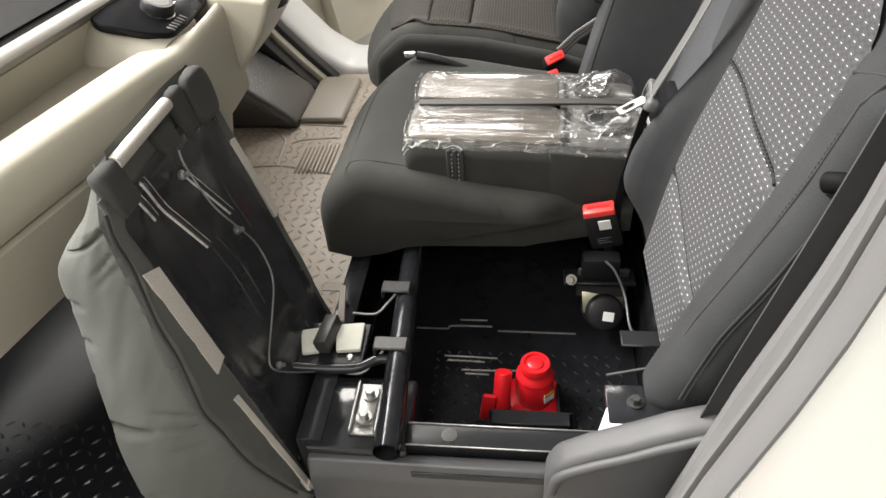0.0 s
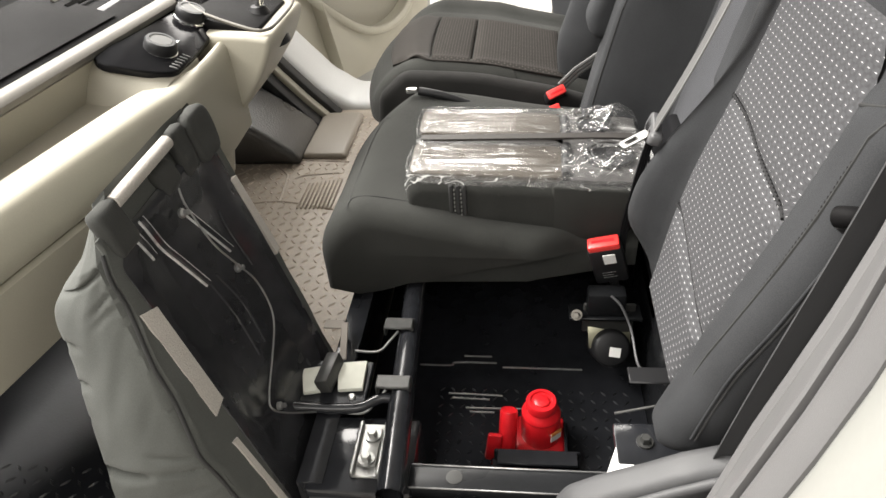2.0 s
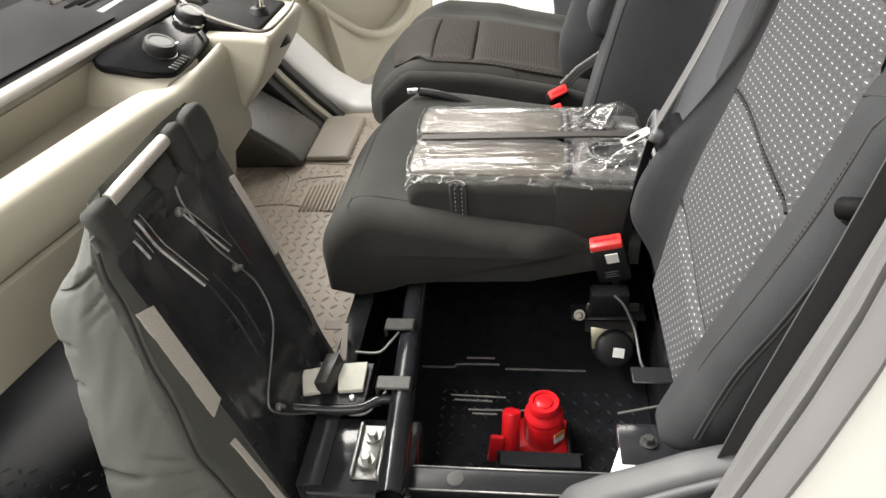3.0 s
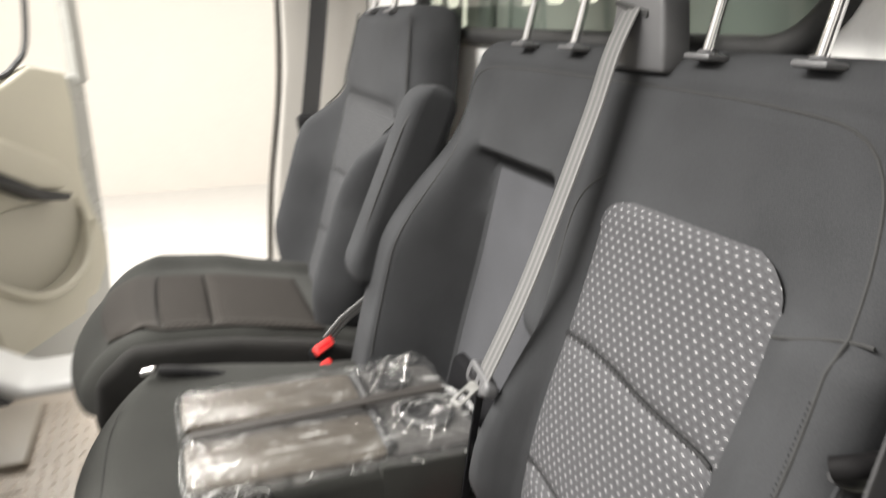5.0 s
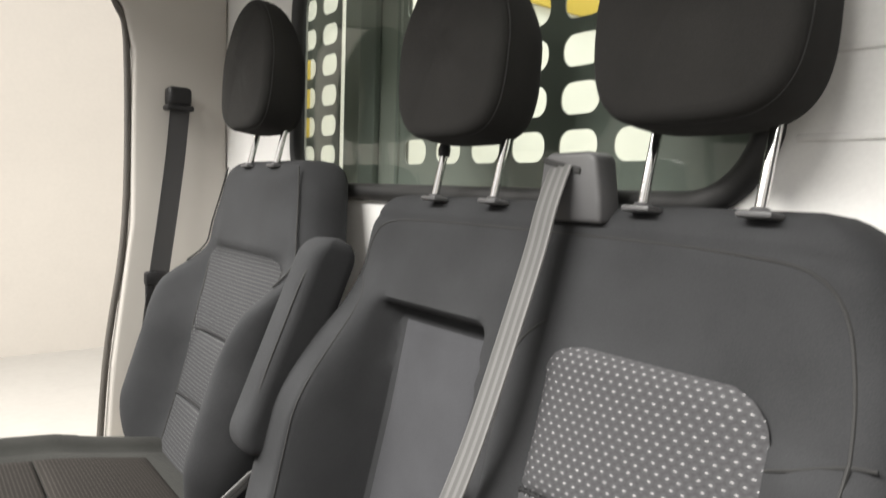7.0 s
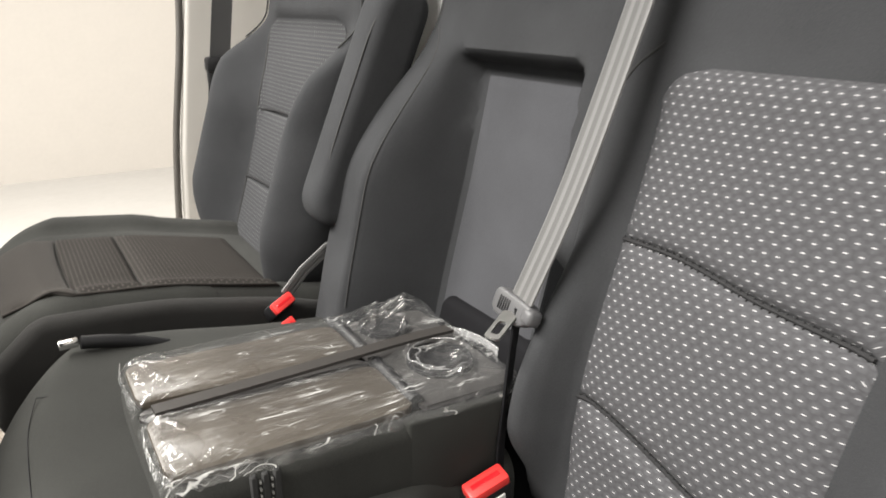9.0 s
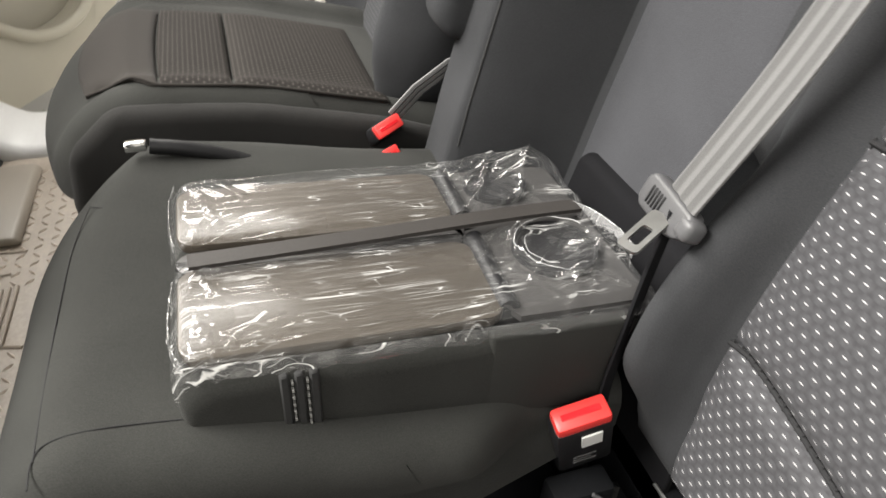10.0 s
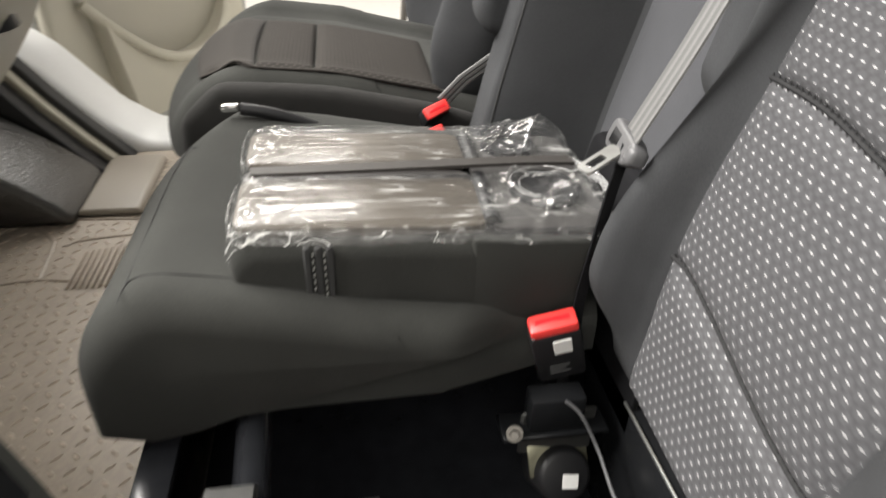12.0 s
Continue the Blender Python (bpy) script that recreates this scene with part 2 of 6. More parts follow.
def webbing(name, dark, pale):
    """Belt cloth with lengthwise stripes; U runs across the belt from 0 to 1."""
    m = mat(name, pale, 0.6, grain=900, var=0.15, bump=0.3, bump_scale=900)
    nt = m.node_tree
    b = nt.nodes["Principled BSDF"]
    old = b.inputs["Base Color"].links[0].from_socket
    uv = nt.nodes.new("ShaderNodeUVMap"); uv.uv_map = "cloth"
    sep = nt.nodes.new("ShaderNodeSeparateXYZ")
    nt.links.new(uv.outputs[0], sep.inputs[0])
    c = math_node(nt, "COSINE", math_node(nt, "MULTIPLY", sep.outputs[0], 6.2832 * 3))
    mr = nt.nodes.new("ShaderNodeMapRange")
    mr.inputs[1].default_value, mr.inputs[2].default_value = -0.2, 0.6
    mr.inputs[3].default_value, mr.inputs[4].default_value = dark, 1.0
    nt.links.new(c, mr.inputs[0])
    sc = nt.nodes.new("ShaderNodeVectorMath"); sc.operation = "SCALE"
    nt.links.new(old, sc.inputs[0]); nt.links.new(mr.outputs[0], sc.inputs["Scale"])
    nt.links.new(sc.outputs[0], b.inputs["Base Color"])
    return m


BELT = webbing("grey_webbing", 0.62, (0.128, 0.127, 0.126))
SHIELD = mat("grey_shield_plastic", (0.060, 0.060, 0.062), 0.5, grain=500, var=0.06, bump=0.15, bump_scale=900, spec=0.35)
BELT_D = mat("dark_webbing", (0.045, 0.045, 0.047), 0.7, grain=900, var=0.15)
# Black of the belt end, and of sheets that paint shaded gaps.
DEEP_BLACK = mat("deep_black_cloth", (0.009, 0.009, 0.010), 0.9, grain=400, var=0.2, spec=0.1)
ORANGE = mat("orange_print", (0.70, 0.25, 0.06), 0.6, var=0.1)
STRAP_B = mat("grey_black_strap", (0.034, 0.031, 0.029), 0.55, grain=500, var=0.2, spec=0.25)
SEAL_G = mat("grey_brown_seal_rubber", (0.085, 0.078, 0.070), 0.6, grain=300, var=0.15)
RUBBER = mat("black_rubber", (0.02, 0.02, 0.02), 0.6, grain=300, var=0.2)
MAT_R = mat("brown_grey_floor_rubber", (0.38, 0.325, 0.265), 0.42, grain=150, var=0.2, bump=0.15, bump_scale=300, stain=5)
# Treads paler than the floor: the glint on their raised sides is painted.
TREAD = mat("pale_tread_rubber", (0.58, 0.50, 0.42), 0.36, grain=150, var=0.15)
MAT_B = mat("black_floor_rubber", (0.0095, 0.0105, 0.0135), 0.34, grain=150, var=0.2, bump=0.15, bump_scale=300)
MAT_T = mat("black_hump_rubber", (0.022, 0.020, 0.018), 0.33, grain=250, var=0.3, bump=0.8, bump_scale=160, spec=0.9)
# White toned down to offset strong light on the near door frame.
PAINT = mat("body_paint_dim", (0.29, 0.29, 0.272), 0.3, grain=200, var=0.03, coat=0.3)
LINER = mat("load_space_liner", (0.90, 0.895, 0.84), 0.6, grain=100, var=0.04)
# Lighter copy of the body paint, with the far sill's light in it.
PAINT_F = mat("body_paint_lit", (0.64, 0.64, 0.63), 0.35, grain=200, var=0.05)
PAINT_G = mat("grey_white_panel_paint", (0.81, 0.805, 0.79), 0.4, grain=200, var=0.04)
PILLAR = mat("pillar_trim", (0.46, 0.44, 0.41), 0.5, grain=500, var=0.05, bump=0.08, bump_scale=900)
WALL = mat("showroom_wall_paint", (0.52, 0.487, 0.445), 0.8, grain=30, var=0.03)
STEP = mat("beige_step_plastic", (0.30, 0.265, 0.22), 0.5, grain=400, var=0.08, bump=0.1, bump_scale=600)
# Grey of the unseen near wall, dark so that it bounces less light.
WALL_D = mat("added_wall_grey", (0.34, 0.33, 0.315), 0.8, grain=30, var=0.03)
GROUND = mat("showroom_floor_tile", (0.43, 0.415, 0.39), 0.4, grain=20, var=0.06)
PANEL = mat("smooth_grey_panel", (0.27, 0.285, 0.265), 0.5, var=0.1)
GRILLE = mat("green_grey_grille_paint", (0.16, 0.18, 0.165), 0.5, var=0.1)
YELLOW = mat("yellow_board", (0.75, 0.55, 0.10), 0.5, var=0.05)
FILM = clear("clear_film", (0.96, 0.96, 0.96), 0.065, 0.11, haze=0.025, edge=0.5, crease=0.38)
FILM_W = clear("bunched_film", (0.94, 0.94, 0.94), 0.14, 0.08, haze=0.30, edge=0.5, crease=0.15)
GLASS = clear("tinted_glass", (0.90, 0.93, 0.90), 0.05, 0.0)
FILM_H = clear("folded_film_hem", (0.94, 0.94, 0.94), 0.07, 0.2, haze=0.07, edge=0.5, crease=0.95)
TRAY = mat("gloss_tray_plastic", (0.066, 0.056, 0.045), 0.32, grain=400, var=0.12, bump=0.04, bump_scale=14, spec=0.42)
TRAY_D = mat("dark_tray_plastic", (0.045, 0.043, 0.042), 0.4, var=0.1)


# ---- mesh helpers ----
def part(name, bm, material, parent=None, label="", smooth=True):
    bmesh.ops.recalc_face_normals(bm, faces=bm.faces[:])
    me = bpy.data.meshes.new(name)
    bm.to_mesh(me)
    bm.free()
    me.materials.append(material)
    if smooth:
        me.shade_smooth()
        me.set_sharp_from_angle(angle=radians(42))
    ob = new(name, me)
    if parent:
        ob.parent = parent
    if label:
        ob["label"] = label
    return ob


def thing(name, label, category, kind="", group="", at=(0, 0, 0)):
    ob = new(name)
    ob.location = at
    ob.empty_display_size = 0.05
    return tagged(ob, label, category, group, kind)


def joined(*bms):
    out = bmesh.new()
    for b in bms:
        me = bpy.data.meshes.new("tmp")
        b.to_mesh(me)
        b.free()
        out.from_mesh(me)
        bpy.data.meshes.remove(me)
    return out


def box(lo, hi, r=0.004, seg=2):
    bm = bmesh.new()
    lo, hi = Vector(lo), Vector(hi)
    bmesh.ops.create_cube(bm, size=1)
    d = hi - lo
    for v in bm.verts:
        v.co = Vector([lo[i] + (v.co[i] + 0.5) * d[i] for i in range(3)])
    r = min(r, min(d) * 0.45)
    if r > 0:
        bmesh.ops.bevel(bm, geom=bm.edges[:], offset=r, segments=seg, profile=0.5, affect="EDGES")
    return bm


def moved(bm, m):
    bm.transform(m)
    return bm


def prism(poly, lo, hi, axis="y", r=0.003, seg=2):
    """A closed outline (pairs in the two other axes, in x y z order) drawn out along one axis."""
    bm = bmesh.new()
    def p3(p, d):
        return {"x": (d, p[0], p[1]), "y": (p[0], d, p[1]), "z": (p[0], p[1], d)}[axis]
    a = [bm.verts.new(p3(p, lo)) for p in poly]
    b = [bm.verts.new(p3(p, hi)) for p in poly]
    n = len(poly)
    bm.faces.new(a)
    bm.faces.new(b[::-1])
    for i in range(n):
        bm.faces.new((a[i], b[i], b[(i + 1) % n], a[(i + 1) % n]))
    bmesh.ops.recalc_face_normals(bm, faces=bm.faces[:])
    if r > 0:
        bmesh.ops.bevel(bm, geom=bm.edges[:], offset=r, segments=seg, profile=0.5, affect="EDGES", clamp_overlap=True)
    return bm


def smooth_path(pts, n=8):
    """Catmull-Rom through the points."""
    P = [Vector(p) for p in pts]
    out = []
    for i in range(len(P) - 1):
        a, b, c, d = P[max(i - 1, 0)], P[i], P[i + 1], P[min(i + 2, len(P) - 1)]
        for k in range(n):
            t = k / n
            out.append(0.5 * (2 * b + (c - a) * t + (2 * a - 5 * b + 4 * c - d) * t * t + (3 * b - a - 3 * c + d) * t ** 3))
    out.append(P[-1])
    return out


def sweep(pts, profile, up=(0, 0, 1), closed=False, caps=True):
    """Draws a closed outline (side, up) along a path."""
    bm = bmesh.new()
    P = [Vector(p) for p in pts]
    rings = []
    n = len(P)
    for i in range(n):
        t = (P[(i + 1) % n] - P[i - 1]) if closed else (P[min(i + 1, n - 1)] - P[max(i - 1, 0)])
        t.normalize()
        s = t.cross(Vector(up))
        if s.length < 1e-4:
            s = t.cross(Vector((1, 0, 0)))
        s.normalize()
        w = s.cross(t)
        rings.append([bm.verts.new(P[i] + s * a + w * b) for a, b in profile])
    m = len(profile)
    for i in range(n if closed else n - 1):
        for k in range(m):
            bm.faces.new((rings[i][k], rings[i][(k + 1) % m], rings[(i + 1) % n][(k + 1) % m], rings[(i + 1) % n][k]))
    if caps and not closed:
        bm.faces.new(rings[0])
        bm.faces.new(rings[-1][::-1])
    return bm


def ring(r, n=12, ry=None):
    return [(r * math.cos(2 * math.pi * k / n), (ry or r) * math.sin(2 * math.pi * k / n)) for k in range(n)]


def tube(pts, r, n=12, up=(0, 0, 1)):
    return sweep(pts, ring(r, n), up)


def strip(pts, width, thick, up=(0, 0, 1)):
    w, h = width / 2, thick / 2
    return sweep(pts, [(-w, -h), (w, -h), (w, h), (-w, h)], up)


def lathe(prof, n=24, m=None):
    """Outline of (radius, height) turned round z."""
    bm = bmesh.new()
    rows = [[bm.verts.new((r * math.cos(2 * math.pi * k / n), r * math.sin(2 * math.pi * k / n), z)) for k in range(n)] for r, z in prof]
    for a, b in zip(rows, rows[1:]):
        for k in range(n):
            bm.faces.new((a[k], a[(k + 1) % n], b[(k + 1) % n], b[k]))
    bm.faces.new(rows[0][::-1])
    bm.faces.new(rows[-1])
    if m is not None:
        bm.transform(m)
    return bm


def lerp_table(tab):
    xs, ys = [a for a, _ in tab], [b for _, b in tab]
    return lambda v: float(np.interp(v, xs, ys))


def smooth01(a, b, v):
    t = min(1.0, max(0.0, (v - a) / (b - a)))
    return t * t * (3 - 2 * t)


def slab(left, right, v0, v1, face, T, R, to, nu=40, nv=40, uv=False):
    """A padded body: outline left(v)..right(v), outer skin at face(u, v), T thick, edges rounded by R; to(u, v, w) lays it into the place."""
    bm = bmesh.new()
    lay = bm.loops.layers.uv.new("cloth") if uv else None
    front, back, co = [], [], {}
    for j in range(nv + 1):
        g = 0.5 - 0.5 * math.cos(math.pi * j / nv)
        g = 0.5 * g + 0.5 * j / nv
        v = v0 + (v1 - v0) * g
        l, r = left(v), right(v)
        fr, bk = [], []
        for i in range(nu + 1):
            h = 0.5 - 0.5 * math.cos(math.pi * i / nu)
            h = 0.5 * h + 0.5 * i / nu
            u = l + (r - l) * h
            e = max(0.0, min(u - l, r - u, v - v0, v1 - v))
            d = R - math.sqrt(max(0.0, R * R - (R - e) ** 2)) if e < R else 0.0
            a = bm.verts.new(to(u, v, face(u, v) - d))
            b = bm.verts.new(to(u, v, min(-T + d, face(u, v) - d - 0.002)))
            co[a] = co[b] = (u, v)
            fr.append(a); bk.append(b)
        front.append(fr); back.append(bk)
    def quad(*vs):
        f = bm.faces.new(vs)
        if uv:
            for lp in f.loops:
                lp[lay].uv = co[lp.vert]
    for j in range(nv):
        for i in range(nu):
            quad(front[j][i], front[j][i + 1], front[j + 1][i + 1], front[j + 1][i])
            quad(back[j][i], back[j + 1][i], back[j + 1][i + 1], back[j][i + 1])
    for j in range(nv):
        quad(front[j][0], front[j + 1][0], back[j + 1][0], back[j][0])
        quad(front[j][nu], back[j][nu], back[j + 1][nu], front[j + 1][nu])
    for i in range(nu):
        quad(front[0][i], back[0][i], back[0][i + 1], front[0][i + 1])
        quad(front[nv][i], front[nv][i + 1], back[nv][i + 1], back[nv][i])
    return bm


def rounded(lo, hi, v0, v1, r0, r1, inner=1):
    """Edge of a rounded outline at v: lo/hi is the side, r0 and r1 the corner radii at v0 and v1; inner is +1 for the low side."""
    def f(v):
        s = lo(v) if callable(lo) else lo
        for c, rr, d in ((v0, r0, v - v0), (v1, r1, v1 - v)):
            if rr and d < rr:
                s += inner * (rr - math.sqrt(max(0.0, rr * rr - (rr - d) ** 2)))
        return s
    return f


# ---- setting: floor, walls, body shell ----
ground = part("ground", box((-12, -10, -0.60), (14, 20, -0.46), 0), GROUND)
tagged(ground, "pale grey tiled showroom ground outside the van", "ground", kind="structure")
wall_far = part("wall_showroom", box((-12, 7.1, -0.46), (14, 7.3, 6), 0), WALL)
tagged(wall_far, "plain cream white showroom wall", "wall", kind="structure")

# Unseen wall, added to hold back light from the near side.
wall_near = part("unseen_wall_near", box((-12, -3.4, -0.46), (14, -3.2, 6), 0), WALL_D)
tagged(wall_near, "unseen grey wall added to cut light from the open doorway", "wall", kind="structure")
floor = part("floor", joined(box((-1.25, 0.16, F - 0.06), (0.47, 2.20, F), 0.0)), MAT_R)
tagged(floor, "brown-grey moulded rubber cab floor with raised tread marks", "floor", kind="structure")


def treads(lo, hi, pitch, size, z, h, skip=None):
    """Raised lens-shaped tread marks, turned in alternate rows."""
    bm = bmesh.new()
    nx, ny = int((hi[0] - lo[0]) / pitch), int((hi[1] - lo[1]) / pitch)
    for i in range(nx):
        for j in range(ny):
            x, y = lo[0] + (i + 0.5) * pitch, lo[1] + (j + 0.5) * pitch
            if skip and skip(x, y):
                continue
            a = radians(45 if (i + j) % 2 else -45)
            ca, sa = math.cos(a), math.sin(a)
            def P(u, v, w):
                return (x + u * ca - v * sa, y + u * sa + v * ca, z + w)
            s, t = size, size * 0.3
            vs = [bm.verts.new(p) for p in (P(-s, 0, 0), P(0, -t, 0), P(s, 0, 0), P(0, t, 0), P(-s * 0.45, 0, h), P(s * 0.45, 0, h))]
            for q in ((0, 1, 5, 4), (1, 2, 5), (2, 3, 5), (3, 0, 4, 5)):
                bm.faces.new([vs[k] for k in q])
    return bm


def in_rib(x, y):
    return -0.59 < x < -0.45 and 1.385 < y < 1.56


tr = part("tread_mark", treads((-1.1, 0.80), (-0.27, 1.98), 0.026, 0.011, F, 0.0026, in_rib), TREAD, floor, smooth=False)
tagged(tr, kind="stuff")

# bulkhead behind the seats, with its window
BX = 0.475
WY0, WY1, WZ0, WZ1 = 0.60, 1.72, 1.106, 1.605


def rr_loop(y0, y1, z0, z1, r, n=8):
    out = []
    for cy, cz, a0 in ((y1 - r, z0 + r, -90), (y1 - r, z1 - r, 0), (y0 + r, z1 - r, 90), (y0 + r, z0 + r, 180)):
        for k in range(n + 1):
            a = radians(a0 + 90 * k / n)
            out.append((cy + r * math.cos(a), cz + r * math.sin(a)))
    return out


def plate_with_hole(x0, x1, outer, inner):
    """Two loops with the same number of corners, joined to a plate with a hole."""
    bm = bmesh.new()
    n = len(inner)
    R = [[bm.verts.new((x, *p)) for p in loop] for x in (x0, x1) for loop in (outer, inner)]
    for i in range(n):
        j = (i + 1) % n
        bm.faces.new((R[0][i], R[0][j], R[1][j], R[1][i]))
        bm.faces.new((R[2][i], R[3][i], R[3][j], R[2][j]))
        bm.faces.new((R[1][i], R[1][j], R[3][j], R[3][i]))
        bm.faces.new((R[0][i], R[2][i], R[2][j], R[0][j]))
    return bm


inner = rr_loop(WY0, WY1, WZ0, WZ1, 0.10)
outer = []
cy, cz = (WY0 + WY1) / 2, (WZ0 + WZ1) / 2
for y, z in inner:
    dy, dz = y - cy, z - cz
    k = min((2.20 - cy) / dy if dy > 1e-6 else 9, (0.16 - cy) / dy if dy < -1e-6 else 9, (1.95 - cz) / dz if dz > 1e-6 else 9, (F - cz) / dz if dz < -1e-6 else 9)
    outer.append((cy + dy * k, cz + dz * k))
wall_back = part("wall_bulkhead", plate_with_hole(BX, BX + 0.02, outer, inner), PAINT_G)
tagged(wall_back, "off-white painted steel bulkhead behind the seats", "wall", kind="structure")
for z in (1.180, 1.266):
    part("panel_rib", box((BX - 0.0025, 0.18, z - 0.004), (BX + 0.001, 0.575, z + 0.004), 0.002, 2), PAINT_G, wall_back, "shallow pressed rib")
win = thing("window_1", "fixed bulkhead window with black rubber surround", "window", "structure", at=(BX, cy, cz))
loop3 = [(BX - 0.004, y, z) for y, z in inner]
part("rubber_seal", moved(sweep(loop3, ring(0.017, 10), up=(1, 0, 0), closed=True), Matrix.Translation((-BX, -cy, -cz))), RUBBER, win, "black rubber surround")
pane = part("pane", moved(prism(inner, BX + 0.004, BX + 0.008, "x", 0), Matrix.Translation((-BX, -cy, -cz))), GLASS, win, "tinted clear glass")
pane.visible_shadow = False

# perforated guard behind the glass
def guard(x, y0, ny, z0, nz, py, pz, hole, r, lo, hi):
    """A sheet with rounded holes, set in a plain margin that reaches from lo to hi."""
    bm = bmesh.new()
    y1, z1 = y0 + ny * py, z0 + nz * pz
    for i in range(ny):
        for j in range(nz):
            a, b = y0 + i * py, z0 + j * pz
            sq = [(a + py, b), (a + py, b + pz), (a, b + pz), (a, b)]
            n = 5
            lp = rr_loop(a + (py - hole[0]) / 2, a + (py + hole[0]) / 2, b + (pz - hole[1]) / 2, b + (pz + hole[1]) / 2, r, n)
            V = [bm.verts.new((x, *p)) for p in lp]
            C = [bm.verts.new((x, *p)) for p in sq]
            m = n + 1
            for q in range(4):
                for k in range(n):
                    bm.faces.new((C[q], V[q * m + k], V[q * m + k + 1]))
                bm.faces.new((C[q], V[q * m + n], V[((q + 1) * m) % len(V)], C[(q + 1) % 4]))
    for a, b in (((lo[0], lo[1]), (hi[0], z0)), ((lo[0], z1), (hi[0], hi[1])), ((lo[0], z0), (y0, z1)), ((y1, z0), (hi[0], z1))):
        if b[0] - a[0] > 0.002 and b[1] - a[1] > 0.002:
            bm.faces.new([bm.verts.new((x, *p)) for p in ((a[0], a[1]), (b[0], a[1]), (b[0], b[1]), (a[0], b[1]))])
    bmesh.ops.remove_doubles(bm, verts=bm.verts[:], dist=1e-5)
    bmesh.ops.recalc_face_normals(bm, faces=bm.faces[:])
    g = bmesh.ops.extrude_face_region(bm, geom=bm.faces[:])
    bmesh.ops.translate(bm, verts=[v for v in g["geom"] if isinstance(v, bmesh.types.BMVert)], vec=(0.003, 0, 0))
    return bm


for y0, ny, lo, hi in ((0.765, 6, (0.50, 1.05), (1.388, 1.75)), (1.638, 2, (1.636, 1.05), (1.90, 1.75))):
    gd = part("window_guard", guard(BX + 0.06, y0, ny, 1.152, 8, 0.1035, 0.0705, (0.074, 0.048), 0.021, lo, hi), GRILLE, smooth=False)
    tagged(gd, "grey-green perforated steel guard behind the bulkhead window", "window guard", kind="structure")

# Added panel: view and reflection in the clear glass put into its grey.
pn = part("glass_grey_panel", box((BX + 0.075, 1.38, 1.05), (BX + 0.079, 1.642, 1.75), 0.001, 1), PANEL)
tagged(pn, "added grey panel standing in for the grey look of the clear glass", "panel", kind="structure")
for y0, y1, mt in ((1.485, 1.548, GRILLE), (1.392, 1.404, GRILLE)):
    pt = part("guard_post", box((BX + 0.058, y0, 1.05), (BX + 0.074, y1, 1.71), 0.003, 2), mt)
    tagged(pt, "dark upright post of the window guard", "post", kind="structure")
# load space behind
cargo = part("cargo_liner", joined(box((0.56, 0.10, F - 0.06), (3.4, 2.30, F), 0), box((0.50, 0.04, F - 0.05), (3.4, 0.10, 2.0), 0), box((0.50, 2.26, F - 0.05), (3.4, 2.32, 2.5), 0)), LINER)
tagged(cargo, "pale painted load space walls and bed", "cargo area", kind="structure")
for lo, hi in (((0.60, 2.235, 1.265), (0.765, 2.255, 1.53)), ((1.62, 2.235, 1.88), (2.30, 2.255, 2.20))):
    yb = part("yellow_board", box(lo, hi, 0.003), YELLOW)
    tagged(yb, "yellow board fixed to the load space wall", "board")
ceiling = part("ceiling", box((-0.55, 0.10, 1.95), (0.50, 2.30, 2.0), 0.01), PAINT_G)
tagged(ceiling, "plain pale cab roof lining", "ceiling", kind="structure")


# side of the cab on the far side: pillar behind the open doorway, sill, front post
def side_wall(name, y0, y1, sign, label):
    w = thing(name, label, "wall", "structure")
    # pillar: edge of the doorway leans a little forward low down
    edge = [(0.135, F), (0.165, 0.62), (0.215, 1.00), (0.222, 1.45), (0.20, 1.56), (0.14, 1.625), (-0.05, 1.64), (-0.6, 1.64), (-0.6, 1.95)]
    poly = edge + [(BX - 0.003, 1.95), (BX - 0.003, F)]
    part("pillar_panel", prism(poly, y0, y1, "y", 0.012, 3), PILLAR, w)
    pts = [(x - 0.012, (y0 if sign > 0 else y1) + 0.02 * sign, z) for x, z in edge[:-1]]
    part("door_seal", tube(smooth_path(pts, 6), 0.009, 10, up=(0, 1, 0)), SEAL_G, w, "grey-brown rubber door seal")
    return w


side_far = side_wall("wall_driver_side", 2.17, 2.24, 1, "grey-beige trimmed door pillar on the driver side")
sill = part("sill_far", joined(prism([(-1.2, 0.62), (-1.0, 0.56), (-0.78, 0.41), (-0.64, 0.25), (-0.55, F + 0.02), (0.13, F + 0.02), (0.13, F - 0.25), (-1.2, F - 0.25)], 2.02, 2.24, "y", 0.03, 4)), PAINT_F)
tagged(sill, "white painted door sill and front post of the cab", "sill", kind="structure")


# ---- seats ----
spine = lerp_table([(0.36, 0.232), (0.50, 0.266), (0.61, 0.290), (0.75, 0.325), (0.93, 0.362), (1.10, 0.400), (1.2, 0.42)])


def bump1(c, w, v):
    """A smooth rise round c, w wide at the foot."""
    t = abs(v - c) / w
    return 0.0 if t >= 1 else 0.5 + 0.5 * math.cos(math.pi * t)


def groove(c, w, v):
    return math.exp(-((v - c) / w) ** 2)


bolster = lerp_table([(0.45, 0.055), (0.57, 0.058), (0.62, 0.056), (0.69, 0.047), (0.76, 0.039), (0.80, 0.034), (0.885, 0.029), (0.897, 0.014), (1.0, 0.0)])


